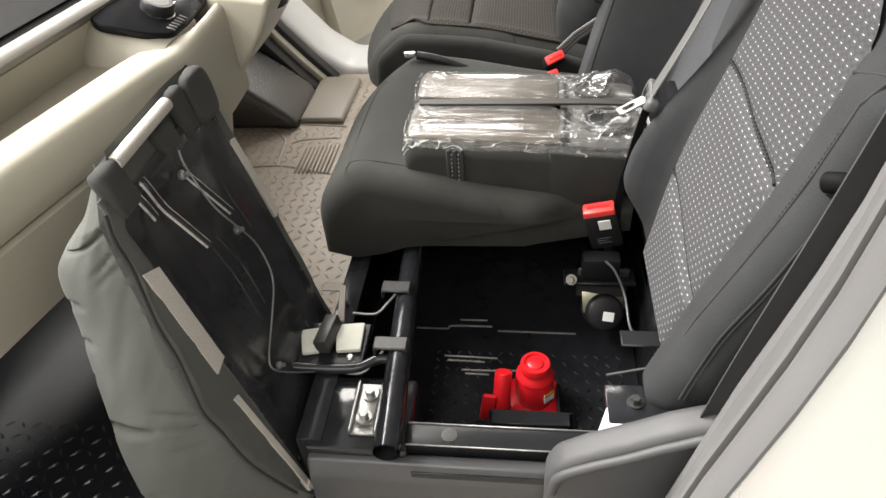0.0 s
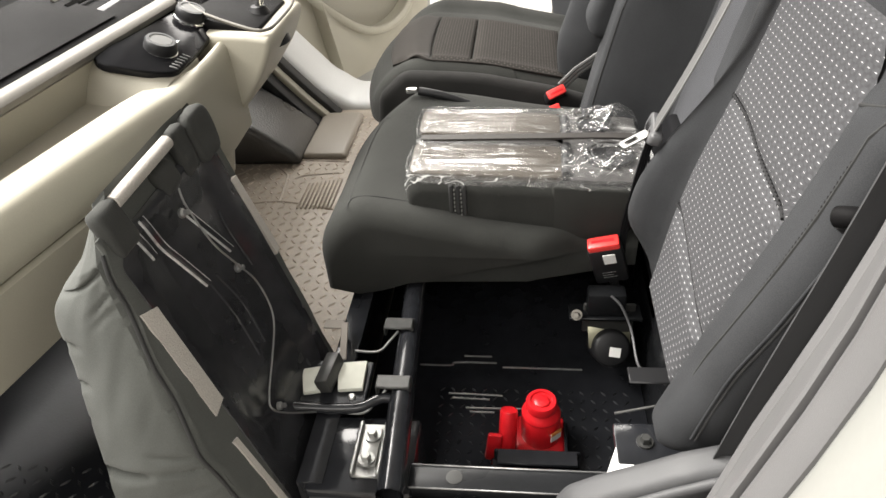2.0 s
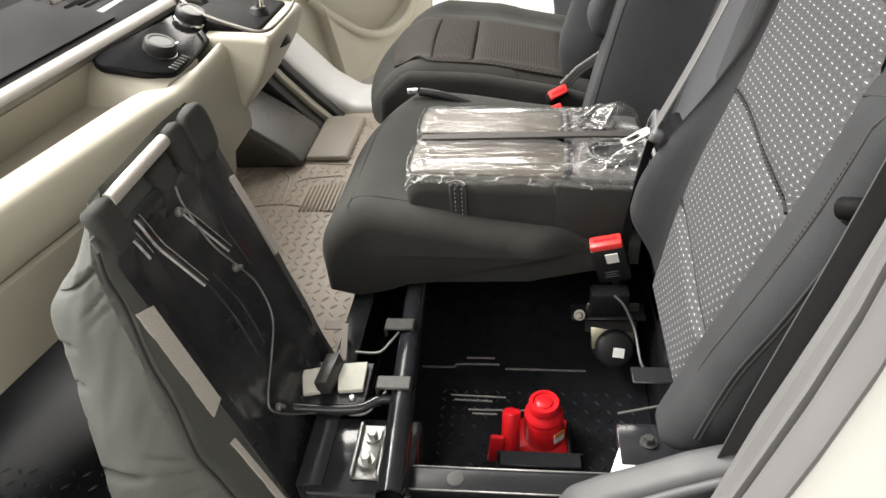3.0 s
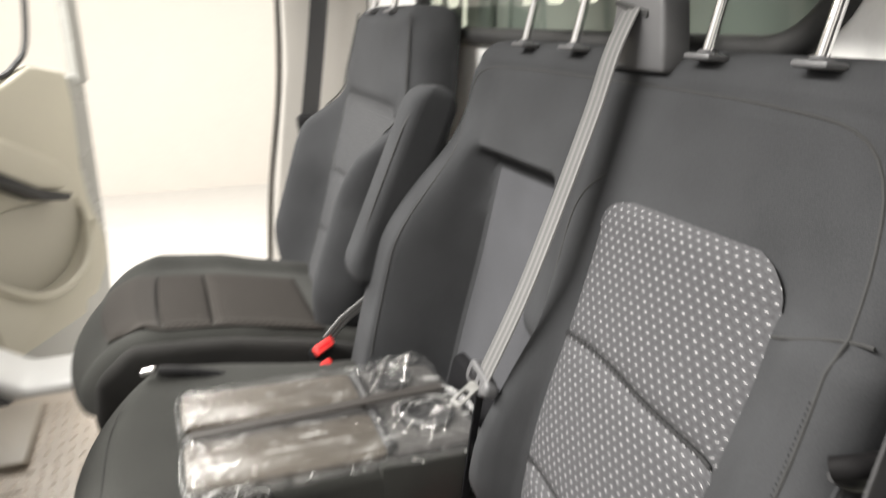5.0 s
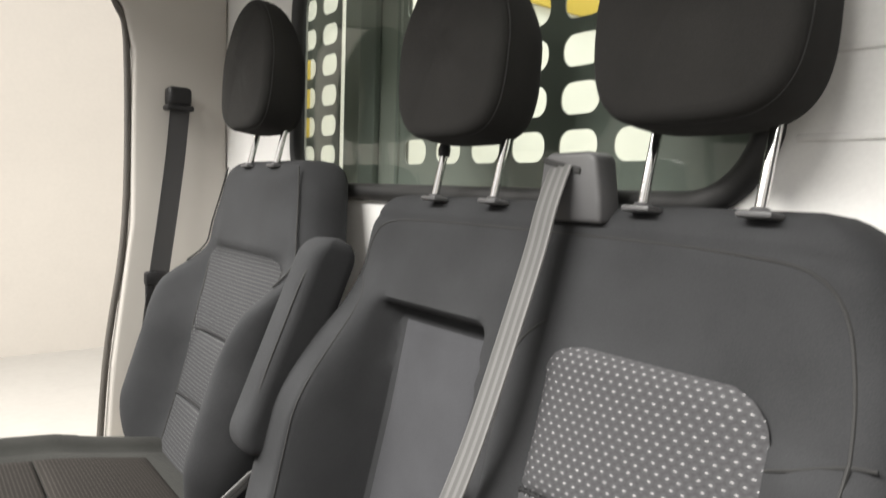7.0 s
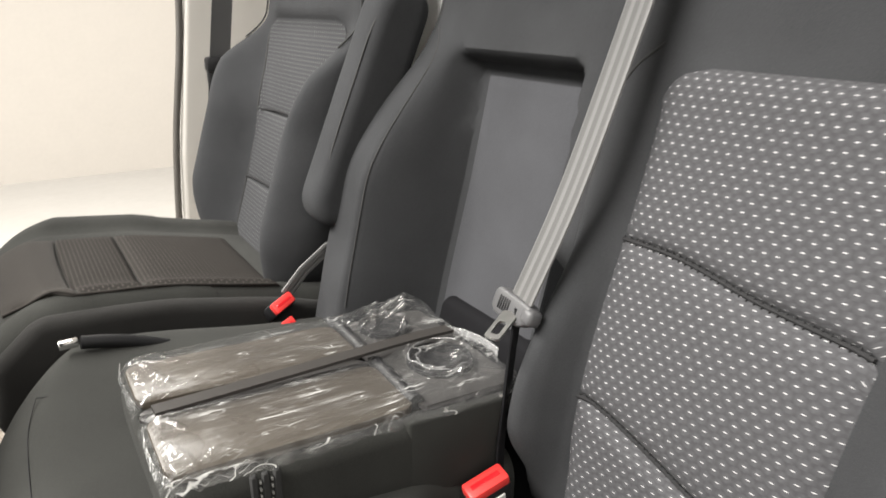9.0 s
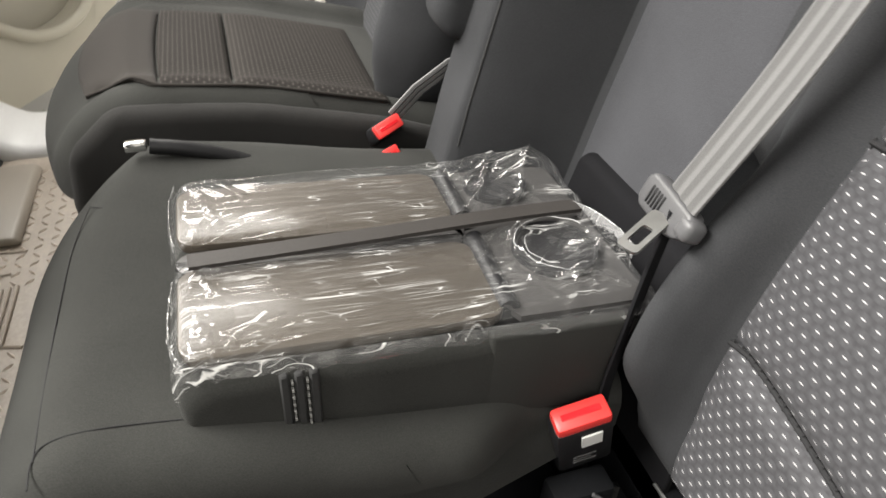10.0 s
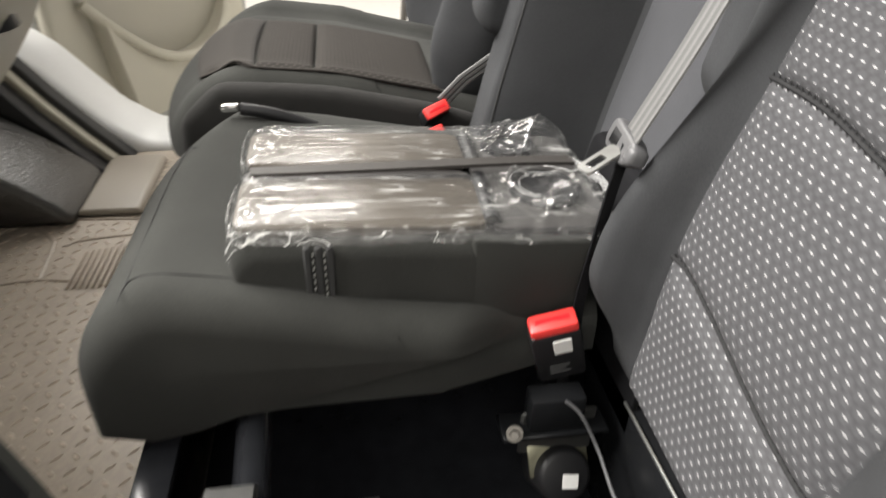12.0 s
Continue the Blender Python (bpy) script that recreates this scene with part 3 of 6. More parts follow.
def bench_face(y, z):
    o = 0.0
    # bolsters of the outer place
    o += bolster(z) * smooth01(0.545, 0.475, y)
    o += 0.066 * smooth01(0.785, 0.824, y) * (1 - smooth01(0.834, 0.872, y)) * (1 - smooth01(0.58, 0.84, z)) * smooth01(0.43, 0.56, z)
    # inset of the middle place, with a raised wing on its far side
    inset = smooth01(0.915, 0.93, y) * (1 - smooth01(1.165, 1.185, y)) * (1 - smooth01(0.915, 0.935, z))
    o -= 0.045 * inset
    o += 0.112 * smooth01(1.160, 1.208, y) * (1 - smooth01(0.74, 1.00, z))
    o -= 0.09 * smooth01(0.846, 0.872, y) * (1 - smooth01(0.926, 0.940, y)) * (1 - smooth01(0.62, 0.74, z))
    # swell in the small of the back
    o += 0.013 * bump1(0.66, 0.27, z) * smooth01(0.47, 0.55, y) * (1 - smooth01(0.82, 0.90, y))
    # top roll seam
    o -= 0.003 * groove(1.066 - 0.10 * max(0, 0.53 - y), 0.006, z)
    o -= 0.004 * groove(0.868, 0.005, y) * (1 - smooth01(0.90, 0.95, z))
    return o


def lay_back(y, z, w):
    lift = 0.05 * (1 - smooth01(0.49, 0.60, y)) * (1 - smooth01(0.42, 0.62, z))
    return Vector((min(spine(z) - w, 0.468), y, z + lift))


bench_l = rounded(lambda z: 0.412 + 0.025 * smooth01(0.9, 1.1, z) + 0.008 * (1 - smooth01(0.44, 0.55, z)), None, 0.41, 1.105, 0.05, 0.10, 1)
bench_r = rounded(lambda z: 1.276 + 0.034 * (1 - smooth01(0.80, 0.93, z)), None, 0.41, 1.105, 0.03, 0.075, -1)
bench = thing("bench_backrest", "dark grey cloth double passenger bench backrest with pale-flecked insert", "seat back", at=(0.33, 0.83, 0.38))
off = Matrix.Translation((-0.33, -0.83, -0.38))


def seam_line(pts, parent, o, face, sp, r=0.0019, n=5):
    """A sewn seam lying in the cloth; pts are (y, z)."""
    P = [(a, b, 0) for a, b in pts]
    Q = [(sp(p.y) - face(p.x, p.y) + 0.0004, p.x, p.y) for p in smooth_path(P, n)]
    return part("seam", moved(tube(Q, r, 6, up=(1, 0, 0)), o), SEAM, parent, "dark sewn seam")


part("padding", moved(slab(bench_l, bench_r, 0.41, 1.105, bench_face, 0.105, 0.04, lay_back, 130, 80), off), CLOTH, bench)

# flecked insert of the outer place: three fields parted by sewn folds
ins_l = lerp_table([(0.42, 0.772), (0.46, 0.787), (0.52, 0.792), (0.90, 0.795), (0.94, 0.79)])
ins_r = lerp_table([(0.42, 0.560), (0.54, 0.538), (0.64, 0.530), (0.74, 0.525), (0.84, 0.517), (0.94, 0.520)])


def fold(y):
    return 0.744 + 0.020 * (y - 0.53) / 0.27 + 0.006 * bump1(0.72, 0.10, y)


def field(name, lo, hi, z0, z1, swell):
    def tz(y, v):
        a, b = (z0(y) if callable(z0) else z0), (z1(y) if callable(z1) else z1)
        return a + (b - a) * v
    def to(u, v, w):
        zz = z0m + (z1m - z0m) * v
        y = hi(zz) + (lo(zz) - hi(zz)) * u
        z = tz(y, v)
        return Vector((spine(z) - bench_face(y, z) - w, y, z))
    z0m = z0(0.66) if callable(z0) else z0
    z1m = z1(0.66) if callable(z1) else z1
    bm = bmesh.new()
    lay = bm.loops.layers.uv.new("cloth")
    nu, nv = 26, 26
    g, sink = [], {}
    for j in range(nv + 1):
        rowv = []
        for i in range(nu + 1):
            u, v = i / nu, j / nv
            rad = 0.22
            if lo is ins_l and v > 1 - rad and top_round.get(name):
                k = (v - 1 + rad) / rad
                sh = 0.17 * (1 - math.sqrt(max(0, 1 - k * k)))
                u = sh + u * (1 - 2 * sh)
            e = min(u, 1 - u, v, 1 - v)
            w = 0.003 + swell * (1 - (1 - min(1, e / 0.12)) ** 2) - 0.004 * (1 if e < 1e-6 else 0)
            vt = bm.verts.new(to(u, v, w))
            sink[vt] = (0.003 + swell - w) * (1 if v > 0.5 else -1) if min(v, 1 - v) < 0.12 else 0.0
            rowv.append(vt)
        g.append(rowv)
    for j in range(nv):
        for i in range(nu):
            f = bm.faces.new((g[j][i], g[j][i + 1], g[j + 1][i + 1], g[j + 1][i]))
            for lp in f.loops:
                c = lp.vert.co
                lp[lay].uv = (c.y, c.z * 1.045 + sink[lp.vert])
    bm.transform(off)
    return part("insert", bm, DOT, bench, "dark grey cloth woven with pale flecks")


def fold_low(y):
    return 0.547 + 0.044 * smooth01(0.54, 0.80, y)


for fn in (fold, fold_low):
    pts = [(spine(fn(y)) - bench_face(y, fn(y)) - 0.0028, y, fn(y)) for y in np.linspace(0.530, 0.792, 16)]
    part("fold", moved(tube(pts, 0.0022, 8, up=(1, 0, 0)), off), STITCH_D, bench, "dark sewn fold across the insert")
    pl = [box((x - 0.0015, y - 0.0008, z - 0.0045), (x + 0.0005, y + 0.0008, z + 0.0045), 0.0005, 1) for x, y, z in ((spine(fn(y)) - bench_face(y, fn(y)) - 0.003, y, fn(y)) for y in np.linspace(0.535, 0.79, 34))]
    part("pleats", moved(joined(*pl), off), STITCH_D, bench, "small gathered pleats")
top_round = {"up": 1}
field("up", ins_l, ins_r, fold, 0.94, 0.007)
field("mid", ins_l, ins_r, fold_low, fold, 0.007)
field("low", ins_l, ins_r, lambda y: 0.44, fold_low, 0.012)
seam_line([(0.456, 0.54), (0.452, 0.65), (0.450, 0.85), (0.462, 0.97), (0.50, 1.045), (0.60, 1.062), (0.80, 1.066), (1.05, 1.066), (1.19, 1.060), (1.235, 1.03), (1.245, 0.96)], bench, off, bench_face, spine)
seam_line([(0.432, 0.906), (0.455, 0.902), (0.50, 0.886), (0.517, 0.878)], bench, off, bench_face, spine)
for dxs, rr in ((0.0, 0.0016), (0.0045, 0.0016)):
    part("piping", moved(tube(smooth_path([(x + dxs, 0.4185 - dxs * 0.3, z) for x, z in ((0.228, 0.520), (0.240, 0.574), (0.2545, 0.628), (0.281, 0.692), (0.304, 0.758), (0.317, 0.797), (0.340, 0.852))], 6), rr, 8, up=(0, 1, 0)), off), SEAM if dxs else CLOTH, bench, "piped seam along the bolster")
seam_line([(0.868, 0.55), (0.868, 0.75), (0.862, 0.88), (0.845, 0.93), (0.81, 0.96)], bench, off, bench_face, spine)
seam_line([(1.200, 0.56), (1.201, 0.65), (1.202, 0.75), (1.203, 0.87), (1.208, 0.93), (1.235, 0.965)], bench, off, bench_face, spine, 0.0013)
# flat inner cloth of the middle place
part("inset_panel", moved(slab(lambda v: 0.94, lambda v: 1.155, 0.45, 0.905, lambda u, v: 0.0, 0.006, 0.004, lambda y, z, w: Vector((spine(z) + 0.043 - w, y, z)), 12, 24), off), CLOTH_C, bench, "slate grey inner cloth of the folding middle back")

# belt outlet on the top edge of the bench
guide = thing("belt_guide", "dark grey plastic belt outlet on the bench top edge", "belt guide", at=(0.426, 0.803, 1.087))
part("housing", prism([(-0.052, -0.006), (0.052, -0.006), (0.050, 0.02), (0.044, 0.066), (0.036, 0.078), (-0.032, 0.080), (-0.042, 0.072), (-0.050, 0.02)], -0.040, 0.000, "x", 0.010, 3), GREY_P, guide)
part("slot", prism([(-0.020, 0.052), (0.040, 0.066), (0.041, 0.073), (-0.020, 0.060)], -0.0425, -0.03, "x", 0.001, 1), RUBBER, guide, "dark belt slot")

belt = thing("seat_belt", "grey woven belt across the bench with its tongue hanging free", "seat belt", at=(0.35, 0.825, 1.13))
boff = Matrix.Translation((-0.35, -0.825, -1.13))
bp = [(0.386, 0.816, 1.150), (0.362, 0.814, 1.10), (0.340, 0.818, 1.02), (0.279, 0.836, 0.82), (0.234, 0.856, 0.690)]


def ribbon(pts, wdir, width, thick):
    bm = bmesh.new()
    rows = []
    W = Vector(wdir).normalized()
    lay = bm.loops.layers.uv.new("cloth")
    for i, p in enumerate(pts):
        p = Vector(p)
        t = (Vector(pts[min(i + 1, len(pts) - 1)]) - Vector(pts[max(i - 1, 0)])).normalized()
        n = t.cross(W).normalized()
        rows.append([bm.verts.new(p + W * (width * (k / 6 - 0.5)) + n * (thick * (0.5 if s else -0.5) + 0.0012 * math.cos(k * math.pi))) for s in (0, 1) for k in range(7)])
    for a, b in zip(rows, rows[1:]):
        for k in range(6):
            bm.faces.new((a[k], a[k + 1], b[k + 1], b[k]))
            bm.faces.new((a[7 + k], b[7 + k], b[8 + k], a[8 + k]))
        bm.faces.new((a[0], b[0], b[7], a[7]))
        bm.faces.new((a[6], a[13], b[13], b[6]))
    bm.verts.index_update()
    for f in bm.faces:
        for lp in f.loops:
            lp[lay].uv = ((lp.vert.index % 7) / 6, lp.vert.index // 14)
    return bm


part("webbing", moved(ribbon(smooth_path(bp, 8), (0.22, 1, 0.0), 0.044, 0.002), boff), BELT, belt, "grey webbing")
part("lower_webbing", moved(ribbon(smooth_path([(0.232, 0.858, 0.680), (0.220, 0.853, 0.62), (0.211, 0.848, 0.565), (0.203, 0.844, 0.51), (0.203, 0.842, 0.46)], 6), (0.9, 0.35, -0.1), 0.014, 0.002), boff), DEEP_BLACK, belt, "dark webbing end")
tW = Vector((0.10, 1, 0.0)).normalized()
tT = Vector((-0.33, 0.10, -0.94)).normalized()
tN = tW.cross(tT).normalized()
tT = tN.cross(tW)
ton = Matrix.Translation((0.235, 0.866, 0.676)) @ Matrix((tW, tT, tN)).transposed().to_4x4()
tongue = part("tongue_grip", moved(moved(joined(
    prism([(-0.036, -0.006), (-0.030, -0.012), (0.030, -0.014), (0.037, -0.008), (0.037, 0.010), (0.030, 0.018), (-0.016, 0.018), (-0.026, 0.014), (-0.036, 0.008)], -0.008, 0.008, "z", 0.005, 3),
    box((-0.040, -0.009, -0.010), (-0.022, 0.010, 0.010), 0.006, 3)), ton), boff), GREY_P, belt, "grey plastic belt tongue grip")
for k in range(5):
    for sg in (-1, 1):
        part("grip_rib", moved(moved(box((0.002 + 0.0045 * k, -0.006, sg * 0.0082 - 0.001), (0.0044 + 0.0045 * k, 0.010, sg * 0.0082 + 0.001), 0.0006, 1), ton), boff), BLACK_P, tongue, "dark grip rib")
tb = plate_with_hole(-0.0015, 0.0015, rr_loop(-0.0095, 0.0095, 0, 0.046, 0.004, 4), rr_loop(-0.0050, 0.0050, 0.018, 0.039, 0.003, 4))
pz_ = Vector((-0.053, -0.022, -0.019)).normalized()
py_ = Vector((-0.35, 0.93, 0.0)).normalized()
px_ = py_.cross(pz_).normalized()
py_ = pz_.cross(px_)
part("tongue_plate", moved(moved(tb, Matrix.Translation((0.226, 0.862, 0.673)) @ Matrix((px_, py_, pz_)).transposed().to_4x4()), boff), ZINC, tongue, "steel latch plate")


def headrest(name, y, x, z, gap, group, tilt):
    """Front panel, side gusset and seam drawn from one egg-shaped outline, on two posts."""
    h = thing(name, "black cloth headrest on two chrome posts", "headrest", group=group, at=(x, y, z))
    W, H, N = 0.119, 0.133, 72
    outline = []
    for k in range(N):
        a = 2 * math.pi * k / N
        c, s_ = math.cos(a), math.sin(a)
        p = 2 / (2.4 if s_ > 0 else 3.8)
        Y, Z = math.copysign(abs(c) ** p, c), math.copysign(abs(s_) ** p, s_)
        outline.append((W * Y * (1 - 0.25 * max(0.0, Z) ** 1.3 - 0.03 * max(0.0, -Z) ** 2), H * Z))
    def shell(stations):
        bm = bmesh.new()
        rows = []
        for r, dxx in stations:
            rows.append([bm.verts.new((-0.058 + (dxx + 0.058) * (1 - 0.38 * max(0.0, b * r / H) ** 1.2 + 0.10 * max(0.0, -b * r / H)) - 0.014 * (b / H) * 0.5 + 0.0008 * noise.noise(Vector((a * 25, b * 25, r))), a * r, gap + H + b * r)) for a, b in outline])
        for q0, q1 in zip(rows, rows[1:]):
            for k in range(N):
                bm.faces.new((q0[k], q0[(k + 1) % N], q1[(k + 1) % N], q1[k]))
        for row in (rows[0], rows[-1]):
            if (row[0].co - row[N // 2].co).length < 0.06:
                bm.faces.new(row)
        return bm
    front = [(r, -0.066 - 0.016 * (1 - r * r)) for r in (0.1, 0.3, 0.5, 0.65, 0.78, 0.87, 0.93)] + [(0.965, -0.0635), (0.985, -0.060), (0.995, -0.0555), (0.990, -0.0535)]
    side = [(0.990, -0.0530), (0.999, -0.049), (1.004, -0.03), (1.0, -0.010), (0.985, 0.004), (0.955, 0.013), (0.90, 0.019), (0.75, 0.022), (0.4, 0.023), (0.1, 0.023)]
    part("front_panel", shell(front), CLOTH_H, h)
    part("side_panel", shell(side), CLOTH_H, h, "black cloth side gusset")
    ring_pts = [(-0.058 + 0.0045 * (1 - 0.38 * max(0.0, b / H) ** 1.2) - 0.007 * (b / H), a * 0.994, gap + H + b * 0.994) for a, b in outline]
    part("seam", sweep(ring_pts, ring(0.0011, 6), up=(1, 0, 0), closed=True), SEAM, h, "dark sewn seam round the front panel")
    for s in (-1, 1):
        post = part("post", tube([(0.0005, s * 0.068, 0.004), (0.012, s * 0.068, gap + 0.02)], 0.0062, 12), CHROME, h, "chrome headrest post")
        part("collar", joined(box((-0.014, s * 0.068 - 0.019, 0.0), (0.016, s * 0.068 + 0.019, 0.007), 0.003, 2), lathe([(0.0085, 0.006), (0.0105, 0.008), (0.0085, 0.011)], 16, Matrix.Translation((0.0012, s * 0.068, 0)))), GREY_P, post, "grey plastic post guide")
    h.rotation_euler = (0, radians(tilt), 0)
    return h


headrest("headrest", 0.640, 0.404, 1.097, 0.086, "headrests", 7)
hm = headrest("headrest", 1.021, 0.400, 1.097, 0.086, "headrests", 7)
part("lock_tab", lathe([(0.0, 0.070), (0.009, 0.072), (0.010, 0.083), (0.008, 0.090), (0.0, 0.090)], 12, Matrix.Translation((0.008, 0.068, 0))), BLACK_P, hm, "small black tab on the post")
headrest("headrest", 1.614, 0.340, 1.148, 0.070, "headrests", 7)


# middle place cushion, still fitted
def cush_top(x):
    return float(np.interp(x, [-0.30, -0.24, -0.10, 0.10, 0.27], [0.555, 0.568, 0.553, 0.525, 0.505]))


mc = thing("middle_seat_cushion", "dark grey cloth middle seat cushion with rounded front", "seat cushion", at=(-0.02, 1.03, 0.40))
moff = Matrix.Translation((0.02, -1.03, -0.40))
def mc_low(v):
    return float(np.interp(v, [-0.30, -0.25, -0.16, 0.28], [0.40, 0.385, 0.418, 0.425]))


def cush_skin(x, y):
    """Top of the middle cushion, pressed in under the armrest."""
    sag = float(np.interp(x, [-0.22, -0.145, -0.02, 0.20], [0.0, 0.009, 0.022, 0.025])) * (1 - smooth01(1.10, 1.22, y))
    return cush_top(x) + 0.006 - 0.01 * bump1(1.02, 0.25, y) - sag


def cushion_mesh(y0, y1, x0, x1, top, low, R, Rf, ny=40, nx=50, taper=0.0, back=None):
    """A seat cushion: section along x with a rolled front, ends rounded."""
    bm = bmesh.new()
    rows = []
    n = 48
    for j in range(ny + 1):
        g = 0.5 - 0.5 * math.cos(math.pi * j / ny)
        y = y0 + (y1 - y0) * g
        e = min(y - y0, y1 - y)
        d = R - math.sqrt(max(0, R * R - (R - e) ** 2)) if e < R else 0.0
        loop = []
        # upper skin from the back to the front, then the front roll, then the under side
        for k in range(n + 1):
            x = x1 + (x0 - x1) * (0.5 - 0.5 * math.cos(math.pi * k / n) if k > n * 0.5 else k / n)
            ef = max(0.0, x - x0)
            df = Rf - math.sqrt(max(0, Rf * Rf - (Rf - ef) ** 2)) if ef < Rf else 0.0
            z = top(x, y) - d - df * 0.9
            loop.append((x + d * 0.5 * (1 if x < 0 else -0.2), y, max(z, low(x) + 0.003)))
        for k in range(n, -1, -4):
            x = x1 + (x0 - x1) * k / n
            loop.append((x + d * 0.5 * (1 if x < 0 else -0.2), y, low(x) + d * 0.25))
        sb = back(y) if back else 0.0
        rows.append([bm.verts.new((p[0] + sb * smooth01(0.10, -0.25, p[0]), p[1] + taper * smooth01(0.05, 0.15, p[0]) * (1 - g), p[2])) for p in loop])
    m = len(rows[0])
    for a, b in zip(rows, rows[1:]):
        for k in range(m):
            bm.faces.new((a[k], a[(k + 1) % m], b[(k + 1) % m], b[k]))
    bm.faces.new(rows[0])
    bm.faces.new(rows[-1][::-1])
    return bm


part("padding", moved(cushion_mesh(0.800, 1.290, -0.306, 0.232, cush_skin, mc_low, 0.038, 0.095, taper=0.045, back=lambda y: 0.075 * max(0.0, (y - 1.06) / 0.23) ** 2), moff), CLOTH_B, mc)

# fold-down armrest tray on the middle cushion, wrapped in clear film
tray = thing("armrest_table", "folded-down middle armrest with cup holders, under clear film", "armrest", at=(0.04, 0.97, 0.53))
toff = Matrix.Translation((-0.04, -0.97, -0.53))
def tz(x):
    return 0.606 - 0.045 * (x + 0.15)
def tray_low(x):
    return float(np.interp(x, [-0.16, 0.10, 0.25], [0.536, 0.488, 0.468]))
part("padding", moved(cushion_mesh(0.848, 1.105, -0.155, 0.205, lambda x, y: tz(x) - 0.010 - 0.042 * smooth01(0.096, 0.106, x), tray_low, 0.022, 0.03), toff), CLOTH_B, tray, "dark cloth armrest side")
for y0, y1, back_ in ((0.8478, 0.864, 0.0), (1.089, 1.1052, 0.022)):
    part("side_wall", moved(prism([(0.085, tray_low(0.085)), (0.193 + back_, tray_low(0.205)), (0.208 + back_, 0.53), (0.225 + back_, tz(0.247) - 0.012), (0.085, tz(0.085) - 0.0095)], y0, y1, "y", 0.005, 3), toff), CLOTH_B, tray, "dark cloth side beside the cup holders")
part("rear_wall", moved(prism([(0.206, 0.49), (0.215, 0.49), (0.249, tz(0.247) - 0.010), (0.238, tz(0.247) - 0.010)], 0.860, 1.093, "y", 0.003, 2), toff), BLACK_P, tray, "black plastic rear wall")


def tray_plate(y0, y1, x0, x1, h, name, material, label):
    lp = rr_loop(x0, x1, y0, y1, 0.018, 6)
    bm = prism(lp, 0, h, "z", 0.003, 2)
    for v in bm.verts:
        v.co.z += tz(v.co.x) - 0.011
    return part(name, moved(bm, toff), material, tray, label)


# Black pad for the pocket behind the armrest, its shade in the colour.
part("pocket_pad", moved(slab(rounded(lambda v: 0.895, None, 0, 0.085, 0.015, 0.015, 1), rounded(lambda v: 1.135, None, 0, 0.085, 0.015, 0.015, -1), 0, 0.085, lambda u, v: 0.0, 0.05, 0.010, lambda u, v, w: Vector((0.288 + 0.25 * v - w, u, 0.490 + v)), 24, 18), toff), DEEP_BLACK, tray, "black pad for the shaded pocket behind the armrest")
tray_plate(0.862, 0.968, -0.148, 0.105, 0.011, "pad", TRAY, "glossy brown-grey plastic pad")
tray_plate(1.000, 1.092, -0.148, 0.105, 0.011, "pad", TRAY, "glossy brown-grey plastic pad")
for pts in ([(-0.246, 0.812), (-0.247, 0.835), (-0.238, 0.846), (-0.210, 0.851), (-0.152, 0.856), (-0.10, 0.856)], [(-0.237, 1.146), (-0.203, 1.137), (-0.160, 1.128)], [(-0.246, 0.835), (-0.252, 0.95), (-0.250, 1.08), (-0.237, 1.146)]):
    part("seam", moved(tube(smooth_path([(x, y, cush_skin(x, y) + 0.0002 - 0.9 * (0.095 - math.sqrt(0.095 ** 2 - max(0.0, 0.095 - (x + 0.306)) ** 2))) for x, y in pts], 6), 0.0006, 6), moff), STITCH_D, mc, "sewn cushion seam")
tray_plate(0.968, 1.000, -0.150, 0.105, 0.004, "channel", TRAY_D, "dark recessed channel")


def cup_holder(cx, cy, r):
    prof = [(r + 0.0055, -0.003), (r + 0.004, 0.003), (r + 0.001, 0.003), (r, -0.002), (r - 0.003, -0.050), (0.001, -0.051)]
    b = lathe(prof, 28)
    m = Matrix.Translation((cx, cy, tz(cx))) @ Matrix.Diagonal((1, 1, 1, 1))
    b.transform(m)
    return b


for cx, cy, r in ((0.182, 0.940, 0.036), (0.166, 1.056, 0.029)):
    part("cup_holder", moved(cup_holder(cx, cy, r), toff), BLACK_P, tray, "black plastic cup holder")
def holder_plate(x0, x1, y0, y1, cx, cy, r, n=40):
    """Flat plate with a round hole for the cup."""
    inner_, outer_ = [], []
    for k in range(n):
        a = 2 * math.pi * (k + 0.5) / n
        c, s_ = math.cos(a), math.sin(a)
        q = min(((x1 if c > 0 else x0) - cx) / c, ((y1 if s_ > 0 else y0) - cy) / s_)
        inner_.append((cx + r * c, cy + r * s_))
        outer_.append((cx + q * c, cy + q * s_))
    bm = plate_with_hole(-0.006, 0.0, outer_, inner_)
    for v in bm.verts:
        v.co = Vector((v.co.y, v.co.z, tz(v.co.y) - 0.004 + v.co.x))
    return bm


for y0, y1, cx, cy, r in ((0.862, 0.990, 0.182, 0.940, 0.0375), (0.990, 1.092, 0.166, 1.056, 0.0305)):
    part("holder_plate", moved(holder_plate(0.108, 0.239, y0, y1, cx, cy, r), toff), TRAY_D, tray, "dark grey plastic cup holder plate")


